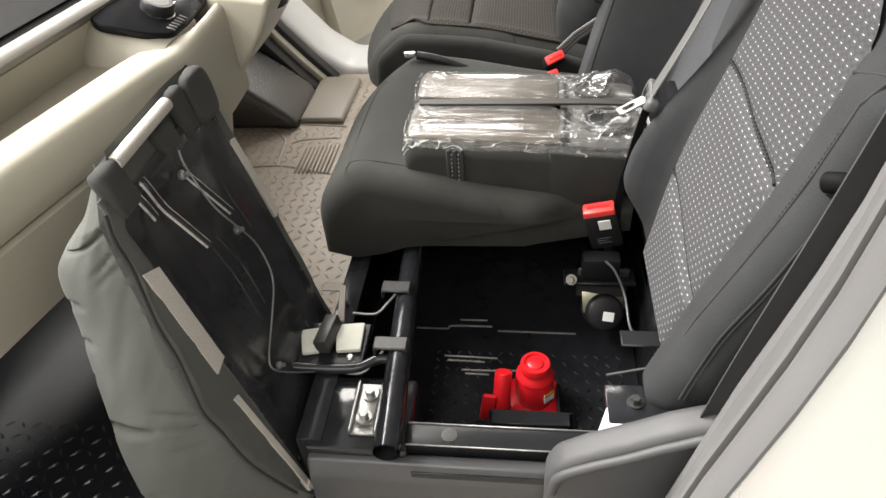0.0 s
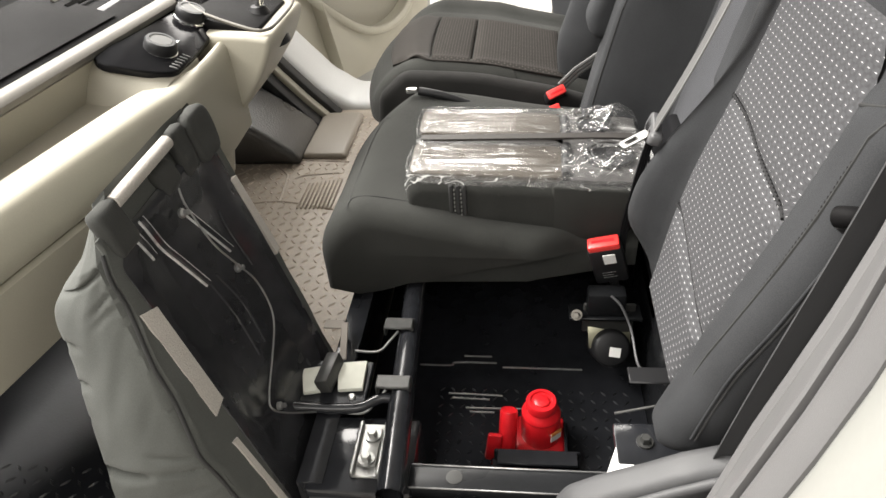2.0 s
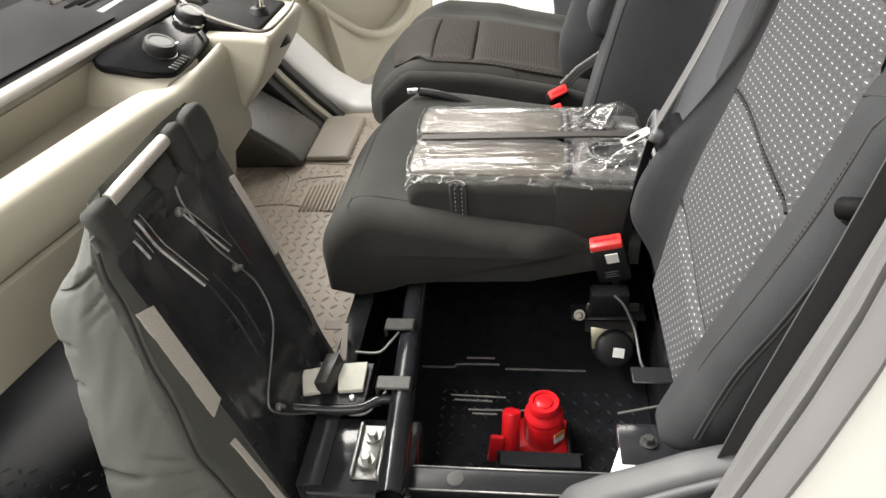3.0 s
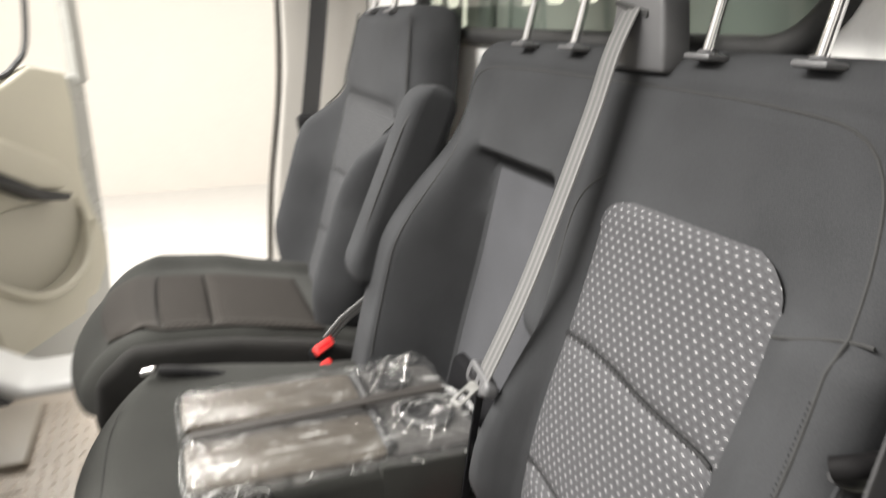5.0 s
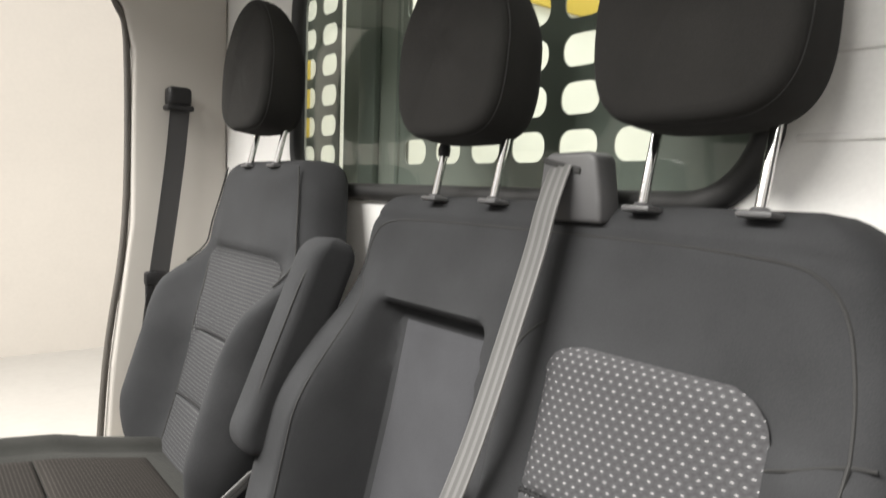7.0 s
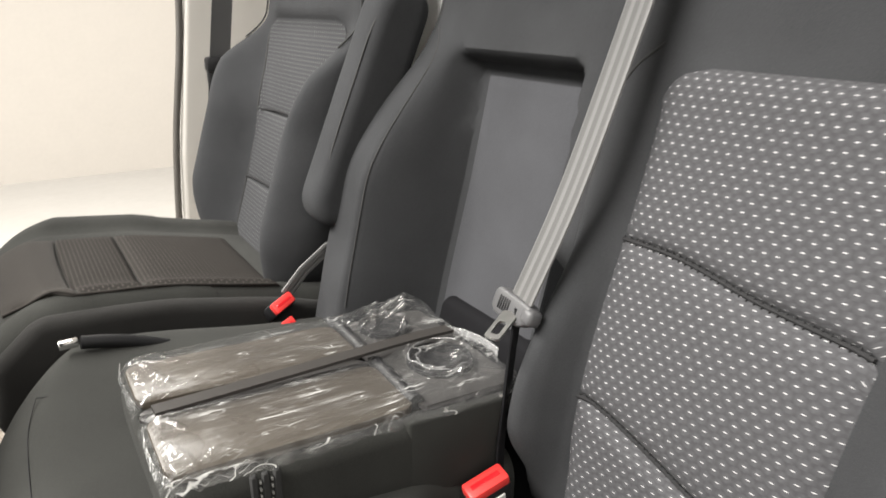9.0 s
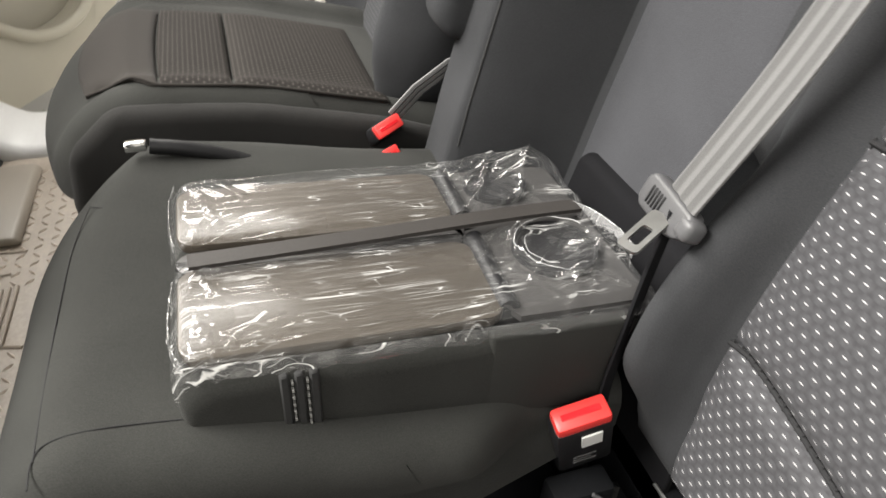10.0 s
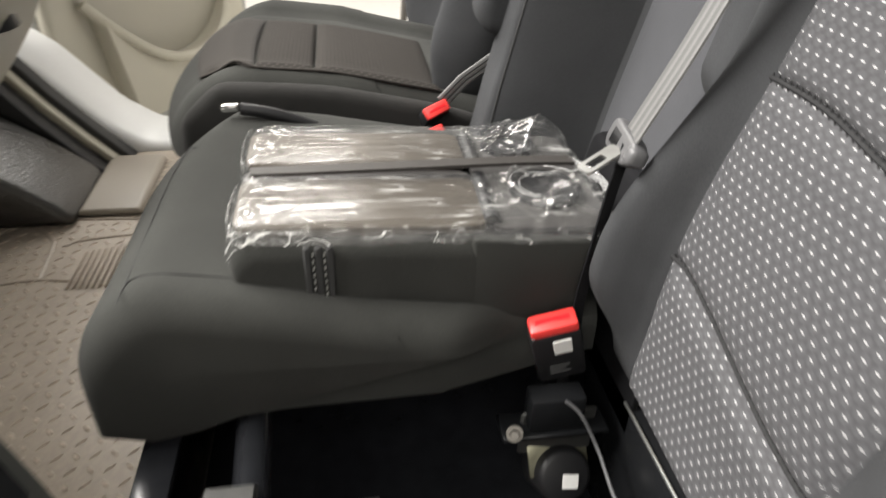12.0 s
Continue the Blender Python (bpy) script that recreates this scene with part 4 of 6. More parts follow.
def film_hem(pts, drop, seed):
    """Loose folded edge of the film, hanging from a line with a ragged lower rim."""
    bm = bmesh.new()
    P = smooth_path(pts, 40)
    rows = []
    for i, p in enumerate(P):
        side = (P[min(i + 1, len(P) - 1)] - P[max(i - 1, 0)]).cross(Vector((0, 0, 1))).normalized()
        cut_ = 0.75 + 0.45 * noise.noise(Vector((i * 0.07, seed, 1))) + 0.25 * noise.noise(Vector((i * 0.31, seed, 5)))
        row = []
        for k in range(9):
            v = k / 8
            out = 0.0005 + 0.002 * v + 0.0018 * v * noise.noise(Vector((i * 0.16, v * 2.2, seed))) + 0.0007 * noise.noise(Vector((i * 0.5, v * 5, seed + 3)))
            row.append(bm.verts.new(p + side * out + Vector((0, 0, 0.003 * math.sin(math.pi * v) - drop * cut_ * v))))
        rows.append(row)
    for a, b in zip(rows, rows[1:]):
        for k in range(8):
            bm.faces.new((a[k], b[k], b[k + 1], a[k + 1]))
    return bm


for r, lift, seed, arc in ((0.0385, 0.0085, 1.0, 4.6), (0.029, 0.0050, 4.0, 2.4)):
    ringp = [(0.182 + r * (1 + 0.07 * noise.noise(Vector((2 * math.cos(a), 2 * math.sin(a), seed)))) * math.cos(a), 0.940 + r * (1 + 0.07 * noise.noise(Vector((2 * math.sin(a), seed, 2 * math.cos(a))))) * math.sin(a), tz(0.182) + lift + 0.003 * noise.noise(Vector((3 * math.cos(a), 3 * math.sin(a), seed + 9)))) for a in np.linspace(0.5 * seed, 0.5 * seed + arc, 50)]
    part("film_fold", moved(tube(ringp, 0.0006, 6), toff), FILM_W, tray, "round fold of the film over the cup holder")
for y0, y1 in ((0.872, 0.972), (1.006, 1.086)):
    part("divider", moved(tube(smooth_path([(0.112 + 0.03 * (y - 0.98), y, tz(0.107) - 0.004) for y in np.linspace(y0, y1, 5)], 3), 0.0095, 14), toff), BLACK_P, tray, "rounded bar before the cup holders")
part("film_tail", moved(film_hem([(0.226, 0.997, tz(0.226) + 0.012), (0.240, 0.975, tz(0.24) + 0.013), (0.250, 0.945, tz(0.25) + 0.012), (0.252, 0.915, tz(0.25) + 0.010)], 0.015, 4.0), toff), FILM_W, tray, "bunched white tail of the film")
strap = part("strap", moved(strip(smooth_path([(-0.138, 0.966, tz(-0.138) + 0.008), (0.0, 0.974, tz(0) + 0.010), (0.15, 0.984, tz(0.15) + 0.012), (0.228, 0.990, tz(0.23) + 0.010)], 6), 0.018, 0.004), toff), STRAP_B, tray, "flat black strap")
# stitched band on the armrest side
for k in range(3):
    x = -0.078 + 0.011 * k
    sewn = part("sewn_loop", moved(box((x - 0.0035, 0.8445, 0.526), (x + 0.0035, 0.8505, 0.590), 0.0015, 1), toff), SEAM, tray, "black sewn loop")
    if k == 2:
        continue
    for q in range(7):
        part("stitch", moved(box((x + 0.0047, 0.8435, 0.533 + q * 0.008), (x + 0.0063, 0.8475, 0.5355 + q * 0.008), 0, 1), toff), STITCH, sewn, "pale stitch")


def film_sheet(y0, y1, x0, x1, seed, drop0, drop1, dome):
    """Loose clear sheet over a pad: long creases along it, bulging and crumpled over the cup holders, with a ragged hanging edge."""
    rnd = random.Random(int(seed))
    folds = []
    for k in range(30):
        folds.append((rnd.uniform(y0, y1), rnd.gauss(0.05, 0.05), rnd.uniform(x0, x0 + 0.28), rnd.uniform(0.06, 0.20), rnd.uniform(0.0007, 0.0020), rnd.uniform(0.0012, 0.0030)))
    for k in range(9):
        fy = y0 + (y1 - y0) * (0.08 if k % 2 else 0.92)
        folds.append((fy, rnd.uniform(0.25, 1.3) * (1 if k % 2 else -1), x0 + rnd.uniform(0.01, 0.05), rnd.uniform(0.03, 0.06), rnd.uniform(0.0010, 0.0022), rnd.uniform(0.0012, 0.0024)))
    for k in range(20):
        folds.append((rnd.uniform(y0, y1), rnd.uniform(-2, 2), rnd.uniform(x1 - 0.13, x1), rnd.uniform(0.03, 0.07), rnd.uniform(0.0010, 0.0030), rnd.uniform(0.0014, 0.0035)))
    for k in range(8):
        folds.append((rnd.uniform(y0, y1), rnd.uniform(1, 4) * rnd.choice((-1, 1)), rnd.uniform(x0, x0 + 0.05), rnd.uniform(0.01, 0.03), rnd.uniform(0.0012, 0.003), rnd.uniform(0.0012, 0.003)))
    bm = bmesh.new()
    nx, ny = 150, 104
    g = []
    for j in range(ny + 1):
        row = []
        for i in range(nx + 1):
            u, v = i / nx, j / ny
            x, y = x0 + (x1 - x0) * u, y0 + (y1 - y0) * v
            c = 0.0022 * noise.noise(Vector((x * 7 + seed, y * 22, 0.3)))
            for fy, sl, fx, ln, am, wd in folds:
                q = 1 / math.sqrt(1 + sl * sl)
                al, ac = ((x - fx) + (y - fy) * sl) * q, ((y - fy) - (x - fx) * sl) * q
                ac += 0.03 * al * math.sin(al * 30 + fx * 90)
                if abs(ac) < 3 * wd and abs(al) < ln * 2:
                    c += am * math.exp(-(ac / wd) ** 2 - (al / ln) ** 4)
            rear = smooth01(0.66, 0.80, u)
            z = tz(x) + 0.0045 + c + rear * (0.005 + 0.006 * noise.noise(Vector((x * 22, y * 22, seed + 5)))) + dome * bump1(x1 - 0.045, 0.055, x) * bump1(0.5 * (y0 + y1) + 0.01, 0.055, y)
            hr = math.hypot(x - 0.182, y - 0.940)
            z += 0.003 * math.exp(-((hr - 0.039) / 0.0025) ** 2) - 0.012 * bump1(0.0, 0.036, hr)
            if u < 0.05:
                z -= 0.020 * (1 - u / 0.05) ** 2
            if u > 0.97:
                z -= 0.020 * ((u - 0.97) / 0.03) ** 2
            if v < 0.14:
                k = 1 - v / 0.14
                z -= drop0 * k ** 2 * (1 + 0.4 * noise.noise(Vector((x * 28, seed, 7))) + 0.2 * noise.noise(Vector((x * 90, seed, 3))))
                y += (0.010 * k + 0.005 * k * noise.noise(Vector((x * 60, 3, seed)))) * (1 if drop0 > 0.01 else 0.2)
            if v > 0.88:
                k = (v - 0.88) / 0.12
                z -= drop1 * k ** 2 * (1 + 0.5 * noise.noise(Vector((x * 45, seed, 9))))
            row.append(bm.verts.new((x, y, z)))
        g.append(row)
    for j in range(ny):
        for i in range(nx):
            bm.faces.new((g[j][i], g[j][i + 1], g[j + 1][i + 1], g[j + 1][i]))
    return bm


for a, b, s, d0, d1, dome in ((0.845, 0.973, 1.0, 0.020, 0.004, 0.002), (0.996, 1.108, 8.0, 0.004, 0.014, 0.020)):
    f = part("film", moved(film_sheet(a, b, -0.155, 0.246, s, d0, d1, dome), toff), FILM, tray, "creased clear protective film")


for pts, drop, seed in (
        ([(-0.150, 0.856, tz(-0.15) + 0.001), (-0.05, 0.850, tz(-0.05) + 0.003), (0.10, 0.850, tz(0.10) + 0.002), (0.238, 0.852, tz(0.238) + 0.004)], 0.019, 2.0),
        ([(-0.150, 0.955, tz(-0.15) + 0.0), (-0.153, 0.92, tz(-0.15) + 0.001), (-0.152, 0.880, tz(-0.15) + 0.001), (-0.143, 0.855, tz(-0.15) + 0.0)], 0.013, 6.0),
        ([(-0.148, 1.100, tz(-0.15) + 0.001), (-0.153, 1.07, tz(-0.15) + 0.001), (-0.152, 1.02, tz(-0.15) + 0.001), (-0.148, 1.0, tz(-0.15) + 0.001)], 0.012, 9.0)):
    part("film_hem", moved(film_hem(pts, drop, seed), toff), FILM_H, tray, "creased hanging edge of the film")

# driver seat
drv = thing("bucket_seat", "dark grey cloth driver seat with brown flecked inserts", "seat", at=(0.0, 1.605, F))
doff = Matrix.Translation((0, -1.605, -F))
DC = 1.622
dspine = lerp_table([(0.45, 0.150), (0.56, 0.185), (0.75, 0.245), (0.95, 0.310), (1.15, 0.350), (1.2, 0.36)])


drv_half = lerp_table([(0.45, 0.20), (0.55, 0.258), (0.65, 0.280), (0.75, 0.283), (0.83, 0.277), (0.90, 0.268), (0.96, 0.260), (1.02, 0.247), (1.10, 0.222), (1.165, 0.200)])


def drv_face(y, z):
    t = abs(y - DC)
    low = 1 - smooth01(0.88, 0.985, z)
    o = 0.095 * bump1(0.228 + 0.045 * smooth01(0.78, 0.93, z), 0.100, t) * low * (0.4 + 0.6 * smooth01(0.45, 0.65, z))
    # head panel: a full-width pad that overhangs the insert
    o += 0.020 * smooth01(0.955, 0.99, z) * (1 - smooth01(0.12, 0.21, t)) + 0.010 * smooth01(0.90, 1.04, z) * smooth01(0.12, 0.21, t) * (1 - smooth01(drv_half(z) - 0.03, drv_half(z), t))
    return o


dl = rounded(lambda z: DC - drv_half(z), None, 0.45, 1.165, 0.04, 0.06, 1)
dr = rounded(lambda z: DC + drv_half(z), None, 0.45, 1.165, 0.04, 0.06, -1)
part("backrest", moved(slab(dl, dr, 0.45, 1.165, drv_face, 0.105, 0.045, lambda y, z, w: Vector((dspine(z) - w, y, z)), 90, 90), doff), CLOTH, drv)


def drv_insert(z0, z1, s):
    def to(u, v, w):
        z = z0 + (z1 - z0) * v
        y = DC + (u - 0.5) * 2 * lerp_table([(0.5, 0.138), (0.62, 0.135), (0.72, 0.140), (0.80, 0.148), (0.87, 0.170), (0.92, 0.186), (0.948, 0.190), (0.962, 0.175), (0.970, 0.140)])(z)
        return Vector((dspine(z) - drv_face(y, z) - w, y, z))
    bm = slab(lambda v: 0, lambda v: 1, 0, 1, lambda u, v: 0.004 + 0.006 * math.sin(math.pi * min(1, max(0, u))) * math.sin(math.pi * v) ** 0.5, 0.004, 0.002, to, 16, 12, uv=True)
    lay = bm.loops.layers.uv["cloth"]
    for f in bm.faces:
        for lp in f.loops:
            lp[lay].uv = (lp.vert.co.y, lp.vert.co.z)
    return part("insert", moved(bm, doff), s, drv, "grey flecked insert cloth")


for sgn in (-1, 1):
    seam_line([(DC + sgn * 0.141, 0.52), (DC + sgn * 0.141, 0.72), (DC + sgn * 0.152, 0.80), (DC + sgn * 0.174, 0.87), (DC + sgn * 0.190, 0.92), (DC + sgn * 0.190, 0.955)], drv, doff, drv_face, dspine)
    seam_line([(DC + sgn * (drv_half(z) - 0.022), z) for z in (0.93, 0.97, 1.02, 1.08, 1.13, 1.15)], drv, doff, drv_face, dspine)
for zf in (0.6465, 0.7865):
    part("fold", moved(tube([(dspine(zf) - drv_face(y, zf) - 0.002, y, zf + 0.008 * (1 - ((y - DC) / 0.14) ** 2)) for y in np.linspace(DC - 0.138, DC + 0.138, 13)], 0.003, 8, up=(1, 0, 0)), doff), STITCH_D, drv, "dark sewn fold across the insert")
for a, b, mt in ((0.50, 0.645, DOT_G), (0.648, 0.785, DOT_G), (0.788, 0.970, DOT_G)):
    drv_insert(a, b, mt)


CC = 1.565


def drv_top(x, y):
    t = abs(y - CC)
    z = float(np.interp(x, [-0.33, -0.22, -0.05, 0.12, 0.24], [0.580, 0.605, 0.590, 0.555, 0.53]))
    return z - 0.014 + 0.030 * smooth01(0.15, 0.23, t) - 0.004 * groove(0.162, 0.006, t)


part("cushion", moved(cushion_mesh(1.320, 1.815, -0.352, 0.25, drv_top, lambda x: 0.42 + 0.03 * smooth01(-0.25, -0.33, x), 0.075, 0.12, back=lambda y: 0.075 * (abs(y - 1.56) / 0.27) ** 2), doff), CLOTH_B, drv)


def drv_skin(x, y):
    """Top of the driver cushion with its rolled front edge."""
    e = max(0.0, x + 0.352)
    drop = 0.12 - math.sqrt(max(0.0, 0.12 ** 2 - (0.12 - e) ** 2)) if e < 0.12 else 0.0
    q = max(0.0, 0.075 - (y - 1.320))
    drop += 0.92 * (0.075 - math.sqrt(max(0.0, 0.075 ** 2 - q * q)))
    return (x + 0.075 * (abs(y - 1.56) / 0.27) ** 2 * smooth01(-0.12, -0.30, x), drv_top(x, y) - 0.9 * drop)


def insert_edge(x):
    """Near edge of the driver cushion's insert, drawn in round the front corner."""
    return 1.3495 + 0.065 * smooth01(-0.185, -0.285, x)


def drv_seat_insert(x0, x1, cloth, label):
    def to(u, v, w):
        near_y = insert_edge(x0 + (x1 - x0) * v)
        y = near_y + u * (1.6845 - near_y)
        x, z = drv_skin(x0 + (x1 - x0) * v, y)
        return Vector((x, y, z + w))
    bm = slab(lambda v: 0, lambda v: 1, 0, 1, lambda u, v: 0.004 + 0.007 * (math.sin(math.pi * min(1, max(0, u))) * math.sin(math.pi * min(1, max(0, v)))) ** 0.5, 0.004, 0.003, to, 16, 14, uv=True)
    lay = bm.loops.layers.uv["cloth"]
    for f in bm.faces:
        for lp in f.loops:
            lp[lay].uv = (lp.vert.co.y, lp.vert.co.x)
    return part("insert", moved(bm, doff), cloth, drv, label)


CLOTH_N = mat("brown_grey_seat_cloth", (0.033, 0.0300, 0.0275), 0.9, grain=800, var=0.25, bump=0.25, bump_scale=1100, stain=9, spec=0.08, sheen=0.04)
for a, b, cloth, lab in ((-0.285, -0.178, CLOTH_N, "plain brown-grey cloth at the front"), (-0.176, -0.079, DOT_S, "brown-grey flecked cloth"), (-0.077, 0.125, DOT_S, "brown-grey flecked cloth")):
    drv_seat_insert(a, b, cloth, lab)
part("side_trim", moved(prism([(-0.296, 0.45), (-0.285, 0.535), (-0.225, drv_top(-0.225, 1.34) - 0.026 - 0.004), (-0.14, drv_top(-0.14, 1.34) - 0.026 - 0.001), (-0.05, drv_top(-0.05, 1.34) - 0.026 - 0.001), (0.04, drv_top(0.04, 1.34) - 0.026 - 0.001), (0.12, drv_top(0.12, 1.34) - 0.026 - 0.002), (0.24, 0.505), (0.25, 0.40), (-0.27, 0.40)], 1.306, 1.345, "y", 0.018, 4), doff), CLOTH_H, drv, "black cloth cushion side below the insert")
part("piping", moved(tube(smooth_path([(drv_skin(x, insert_edge(x))[0], insert_edge(x), drv_skin(x, insert_edge(x))[1] + 0.003) for x in (-0.285, -0.255, -0.22, -0.18, -0.14, -0.05, 0.05, 0.12)], 8), 0.0022, 8), doff), CLOTH_N, drv, "piped seam along the insert")
part("base", moved(box((-0.28, 1.37, F), (0.24, 1.85, 0.44), 0.02, 2), doff), BLACK_P, drv, "black plastic seat base")
# folded-up armrest on the inner side
ar = slab(rounded(lambda v: 0.0, None, 0.06, 0.435, 0.05, 0.045, 1), rounded(lambda v: 0.088, None, 0.06, 0.435, 0.03, 0.04, -1), 0.06, 0.435, lambda u, v: 0.004 * math.sin(math.pi * min(1, max(0, u / 0.088))), 0.074, 0.022, lambda u, v, w: Vector((0.122 + v * 0.40 + u, 1.334 + w, 0.62 + v * 0.96 - u * 0.30)), 24, 34)
rest_up = part("armrest", moved(ar, doff), CLOTH, drv, "folded-up cloth armrest")
part("seam", moved(tube(smooth_path([(0.122 + v * 0.40 + u, 1.334 - 0.064, 0.62 + v * 0.96 - u * 0.30) for u, v in ((0.012, 0.10), (0.004, 0.18), (0.003, 0.28), (0.004, 0.36), (0.016, 0.413), (0.045, 0.430))], 6), 0.0016, 6, up=(0, 1, 0)), doff), SEAM, rest_up, "dark piped seam")
# lever and buckles between the seats
hb = thing("handbrake", "black handbrake lever with chrome button", "handbrake", at=(-0.207, 1.24, 0.506))
part("lever", moved(tube(smooth_path([(-0.172, 1.240, 0.578), (-0.11, 1.242, 0.562), (0.0, 1.245, 0.51), (0.08, 1.24, 0.45)], 5), 0.0088, 12), Matrix.Translation((0.2, -1.25, -0.5))), BLACK_P, hb)
part("button", moved(box((-0.198, 1.2335, 0.5745), (-0.174, 1.2465, 0.5855), 0.003, 2), Matrix.Translation((0.2, -1.25, -0.5))), CHROME, hb, "chrome end button")
part("boot", moved(box((0.02, 1.21, F), (0.16, 1.29, 0.47), 0.02, 2), Matrix.Translation((0.2, -1.25, -0.5))), BLACK_P, hb, "black lever boot")


def buckle(x, y, z, rx, ry, rz, label, stalk, spin=0, size=1.0, case=0.085):
    b = thing("belt_buckle", label, "belt buckle", group="belt buckles", at=(x, y, z))
    m = pose(0, 0, 0, rx, ry, rz) @ pose(0, 0, 0, 0, 0, spin) @ Matrix.Scale(size, 4)
    part("case", moved(box((-0.028, -0.014, -case), (0.028, 0.014, 0.0), 0.006, 2), m), BLACK_P, b)
    if case > 0.07:
        part("print", moved(joined(*[box((-0.013, -0.0146, -0.056 - 0.006 * k), (0.010 - 0.005 * (k % 2), -0.0138, -0.0545 - 0.006 * k), 0) for k in range(3)]), m), PRINT, b, "faint printed bars")
    btn = part("button", moved(box((-0.026, -0.012, -0.006), (0.026, 0.012, 0.010), 0.004, 2), m), RED_P, b, "red release button")
    part("slot", moved(box((-0.019, -0.0035, 0.0085), (0.019, 0.0035, 0.0105), 0.001, 1), m), RED, btn, "deep red tongue slot")
    part("stalk", tube([tuple(m @ Vector((0, 0, -case + 0.005))), tuple(m @ Vector((0, 0, -case + 0.005 - stalk)))], 0.008, 8), BLACK_P, b, "black stalk")
    return b



# ---- open seat base of the outer place ----
TOPZ = 0.385
base = thing("steel_seat_box", "black enamelled steel seat base with its cushion tipped off", "seat base", at=(0.02, 0.64, F))
so = Matrix.Translation((-0.02, -0.64, -F))
def bp_(name, bm, material, label="", under=None):
    return part(name, moved(bm, so), material, under or base, label)
rail = bp_("near_rail", prism([(0.430, TOPZ - 0.012), (0.430, TOPZ), (0.464, TOPZ), (0.464, TOPZ - 0.030), (0.457, TOPZ - 0.030), (0.457, TOPZ - 0.008), (0.436, TOPZ - 0.008), (0.436, TOPZ - 0.03), (0.430, TOPZ - 0.03)], -0.11, 0.27, "x", 0.0015, 2), RAIL, "dark satin near rail")
bp_("rail_lip", joined(box((-0.108, 0.4625, TOPZ - 0.001), (0.20, 0.4650, TOPZ + 0.002), 0.001, 1), box((-0.108, 0.4285, TOPZ - 0.002), (0.20, 0.4305, TOPZ + 0.001), 0.001, 1)), RIDGE, "pale line along the rail edge", rail)
bp_("rail_spot", lathe([(0.011, 0), (0.011, 0.0008), (0.009, 0.001)], 20, Matrix.Translation((-0.049, 0.447, TOPZ))), CLIP, "round spot weld", rail)
bp_("side_panel", prism([(0.395, F), (0.402, 0.335), (0.410, TOPZ - 0.020), (0.428, TOPZ - 0.018), (0.428, F)], -0.245, 0.30, "x", 0.006, 3), SIDE, "satin grey side panel")
bp_("side_flange", joined(box((-0.100, 0.4045, TOPZ - 0.045), (0.28, 0.4125, TOPZ - 0.030), 0.002, 2), box((0.080, 0.403, TOPZ - 0.090), (0.084, 0.412, TOPZ - 0.026), 0.001, 1)), PAN)
bp_("pale_flap", prism([(0.150, 0.462), (0.172, 0.520), (0.182, 0.522), (0.188, 0.468)], TOPZ - 0.004, TOPZ + 0.003, "z", 0.001, 1), WHITE_L, "pale taped corner")
bp_("front_rail", prism([(-0.262, F), (-0.262, TOPZ - 0.002), (-0.225, TOPZ - 0.002), (-0.225, TOPZ - 0.012), (-0.250, TOPZ - 0.012), (-0.252, F)], 0.43, 1.22, "y", 0.002, 2), PAN)
bp_("rear_rail", prism([(0.262, F), (0.262, TOPZ), (0.300, TOPZ), (0.300, F)], 0.43, 1.22, "y", 0.003, 2), RAIL)
bp_("far_panel", box((-0.25, 1.21, F), (0.27, 1.22, TOPZ), 0.003, 2), PAN)
bp_("bottom", box((-0.25, 0.43, F + 0.002), (0.262, 1.21, F + 0.006), 0.001, 1), PAN, "black ribbed base bottom")
bp_("tread_mark", treads((-0.12, 0.47), (0.24, 0.80), 0.020, 0.0068, F + 0.006, 0.0028), EMBOSS, "raised tread marks")["kind"] = "stuff"
bp_("cross_tube", joined(sweep([(-0.128, 0.405, TOPZ + 0.014), (-0.132, 0.50, TOPZ + 0.014), (-0.150, 0.86, TOPZ + 0.008)], ring(0.0185, 20), caps=False), sweep([(-0.128, 0.4055, TOPZ + 0.014), (-0.130, 0.47, TOPZ + 0.014)], ring(0.0155, 20), caps=False)), PAN, "open-ended black steel tube")
# corner plate with two hex bolts
cplate = bp_("corner_plate", joined(box((-0.190, 0.440, TOPZ - 0.004), (-0.148, 0.528, TOPZ + 0.002), 0.002, 1), box((-0.190, 0.440, TOPZ - 0.004), (-0.184, 0.528, TOPZ + 0.010), 0.002, 1), box((-0.154, 0.440, TOPZ - 0.004), (-0.148, 0.528, TOPZ + 0.010), 0.002, 1), box((-0.182, 0.455, TOPZ + 0.002), (-0.156, 0.518, TOPZ + 0.006), 0.002, 2)), ZINC, "bare steel corner plate")
bp_("corner_box", box((-0.250, 0.420, TOPZ - 0.10), (-0.105, 0.545, TOPZ - 0.004), 0.006, 2), PAN)
def bolt(x, y, z, r=0.0072):
    hexa = lathe([(r, 0.003), (r, 0.010), (r * 0.85, 0.012)], 6)
    return joined(lathe([(r * 1.6, 0.0), (r * 1.6, 0.003)], 20), hexa)
for x, y in ((-0.168, 0.503), (-0.170, 0.464)):
    bp_("hex_bolt", moved(bolt(0, 0, 0), Matrix.Translation((x, y, TOPZ + 0.006))), ZINC, "zinc hex bolt", cplate)
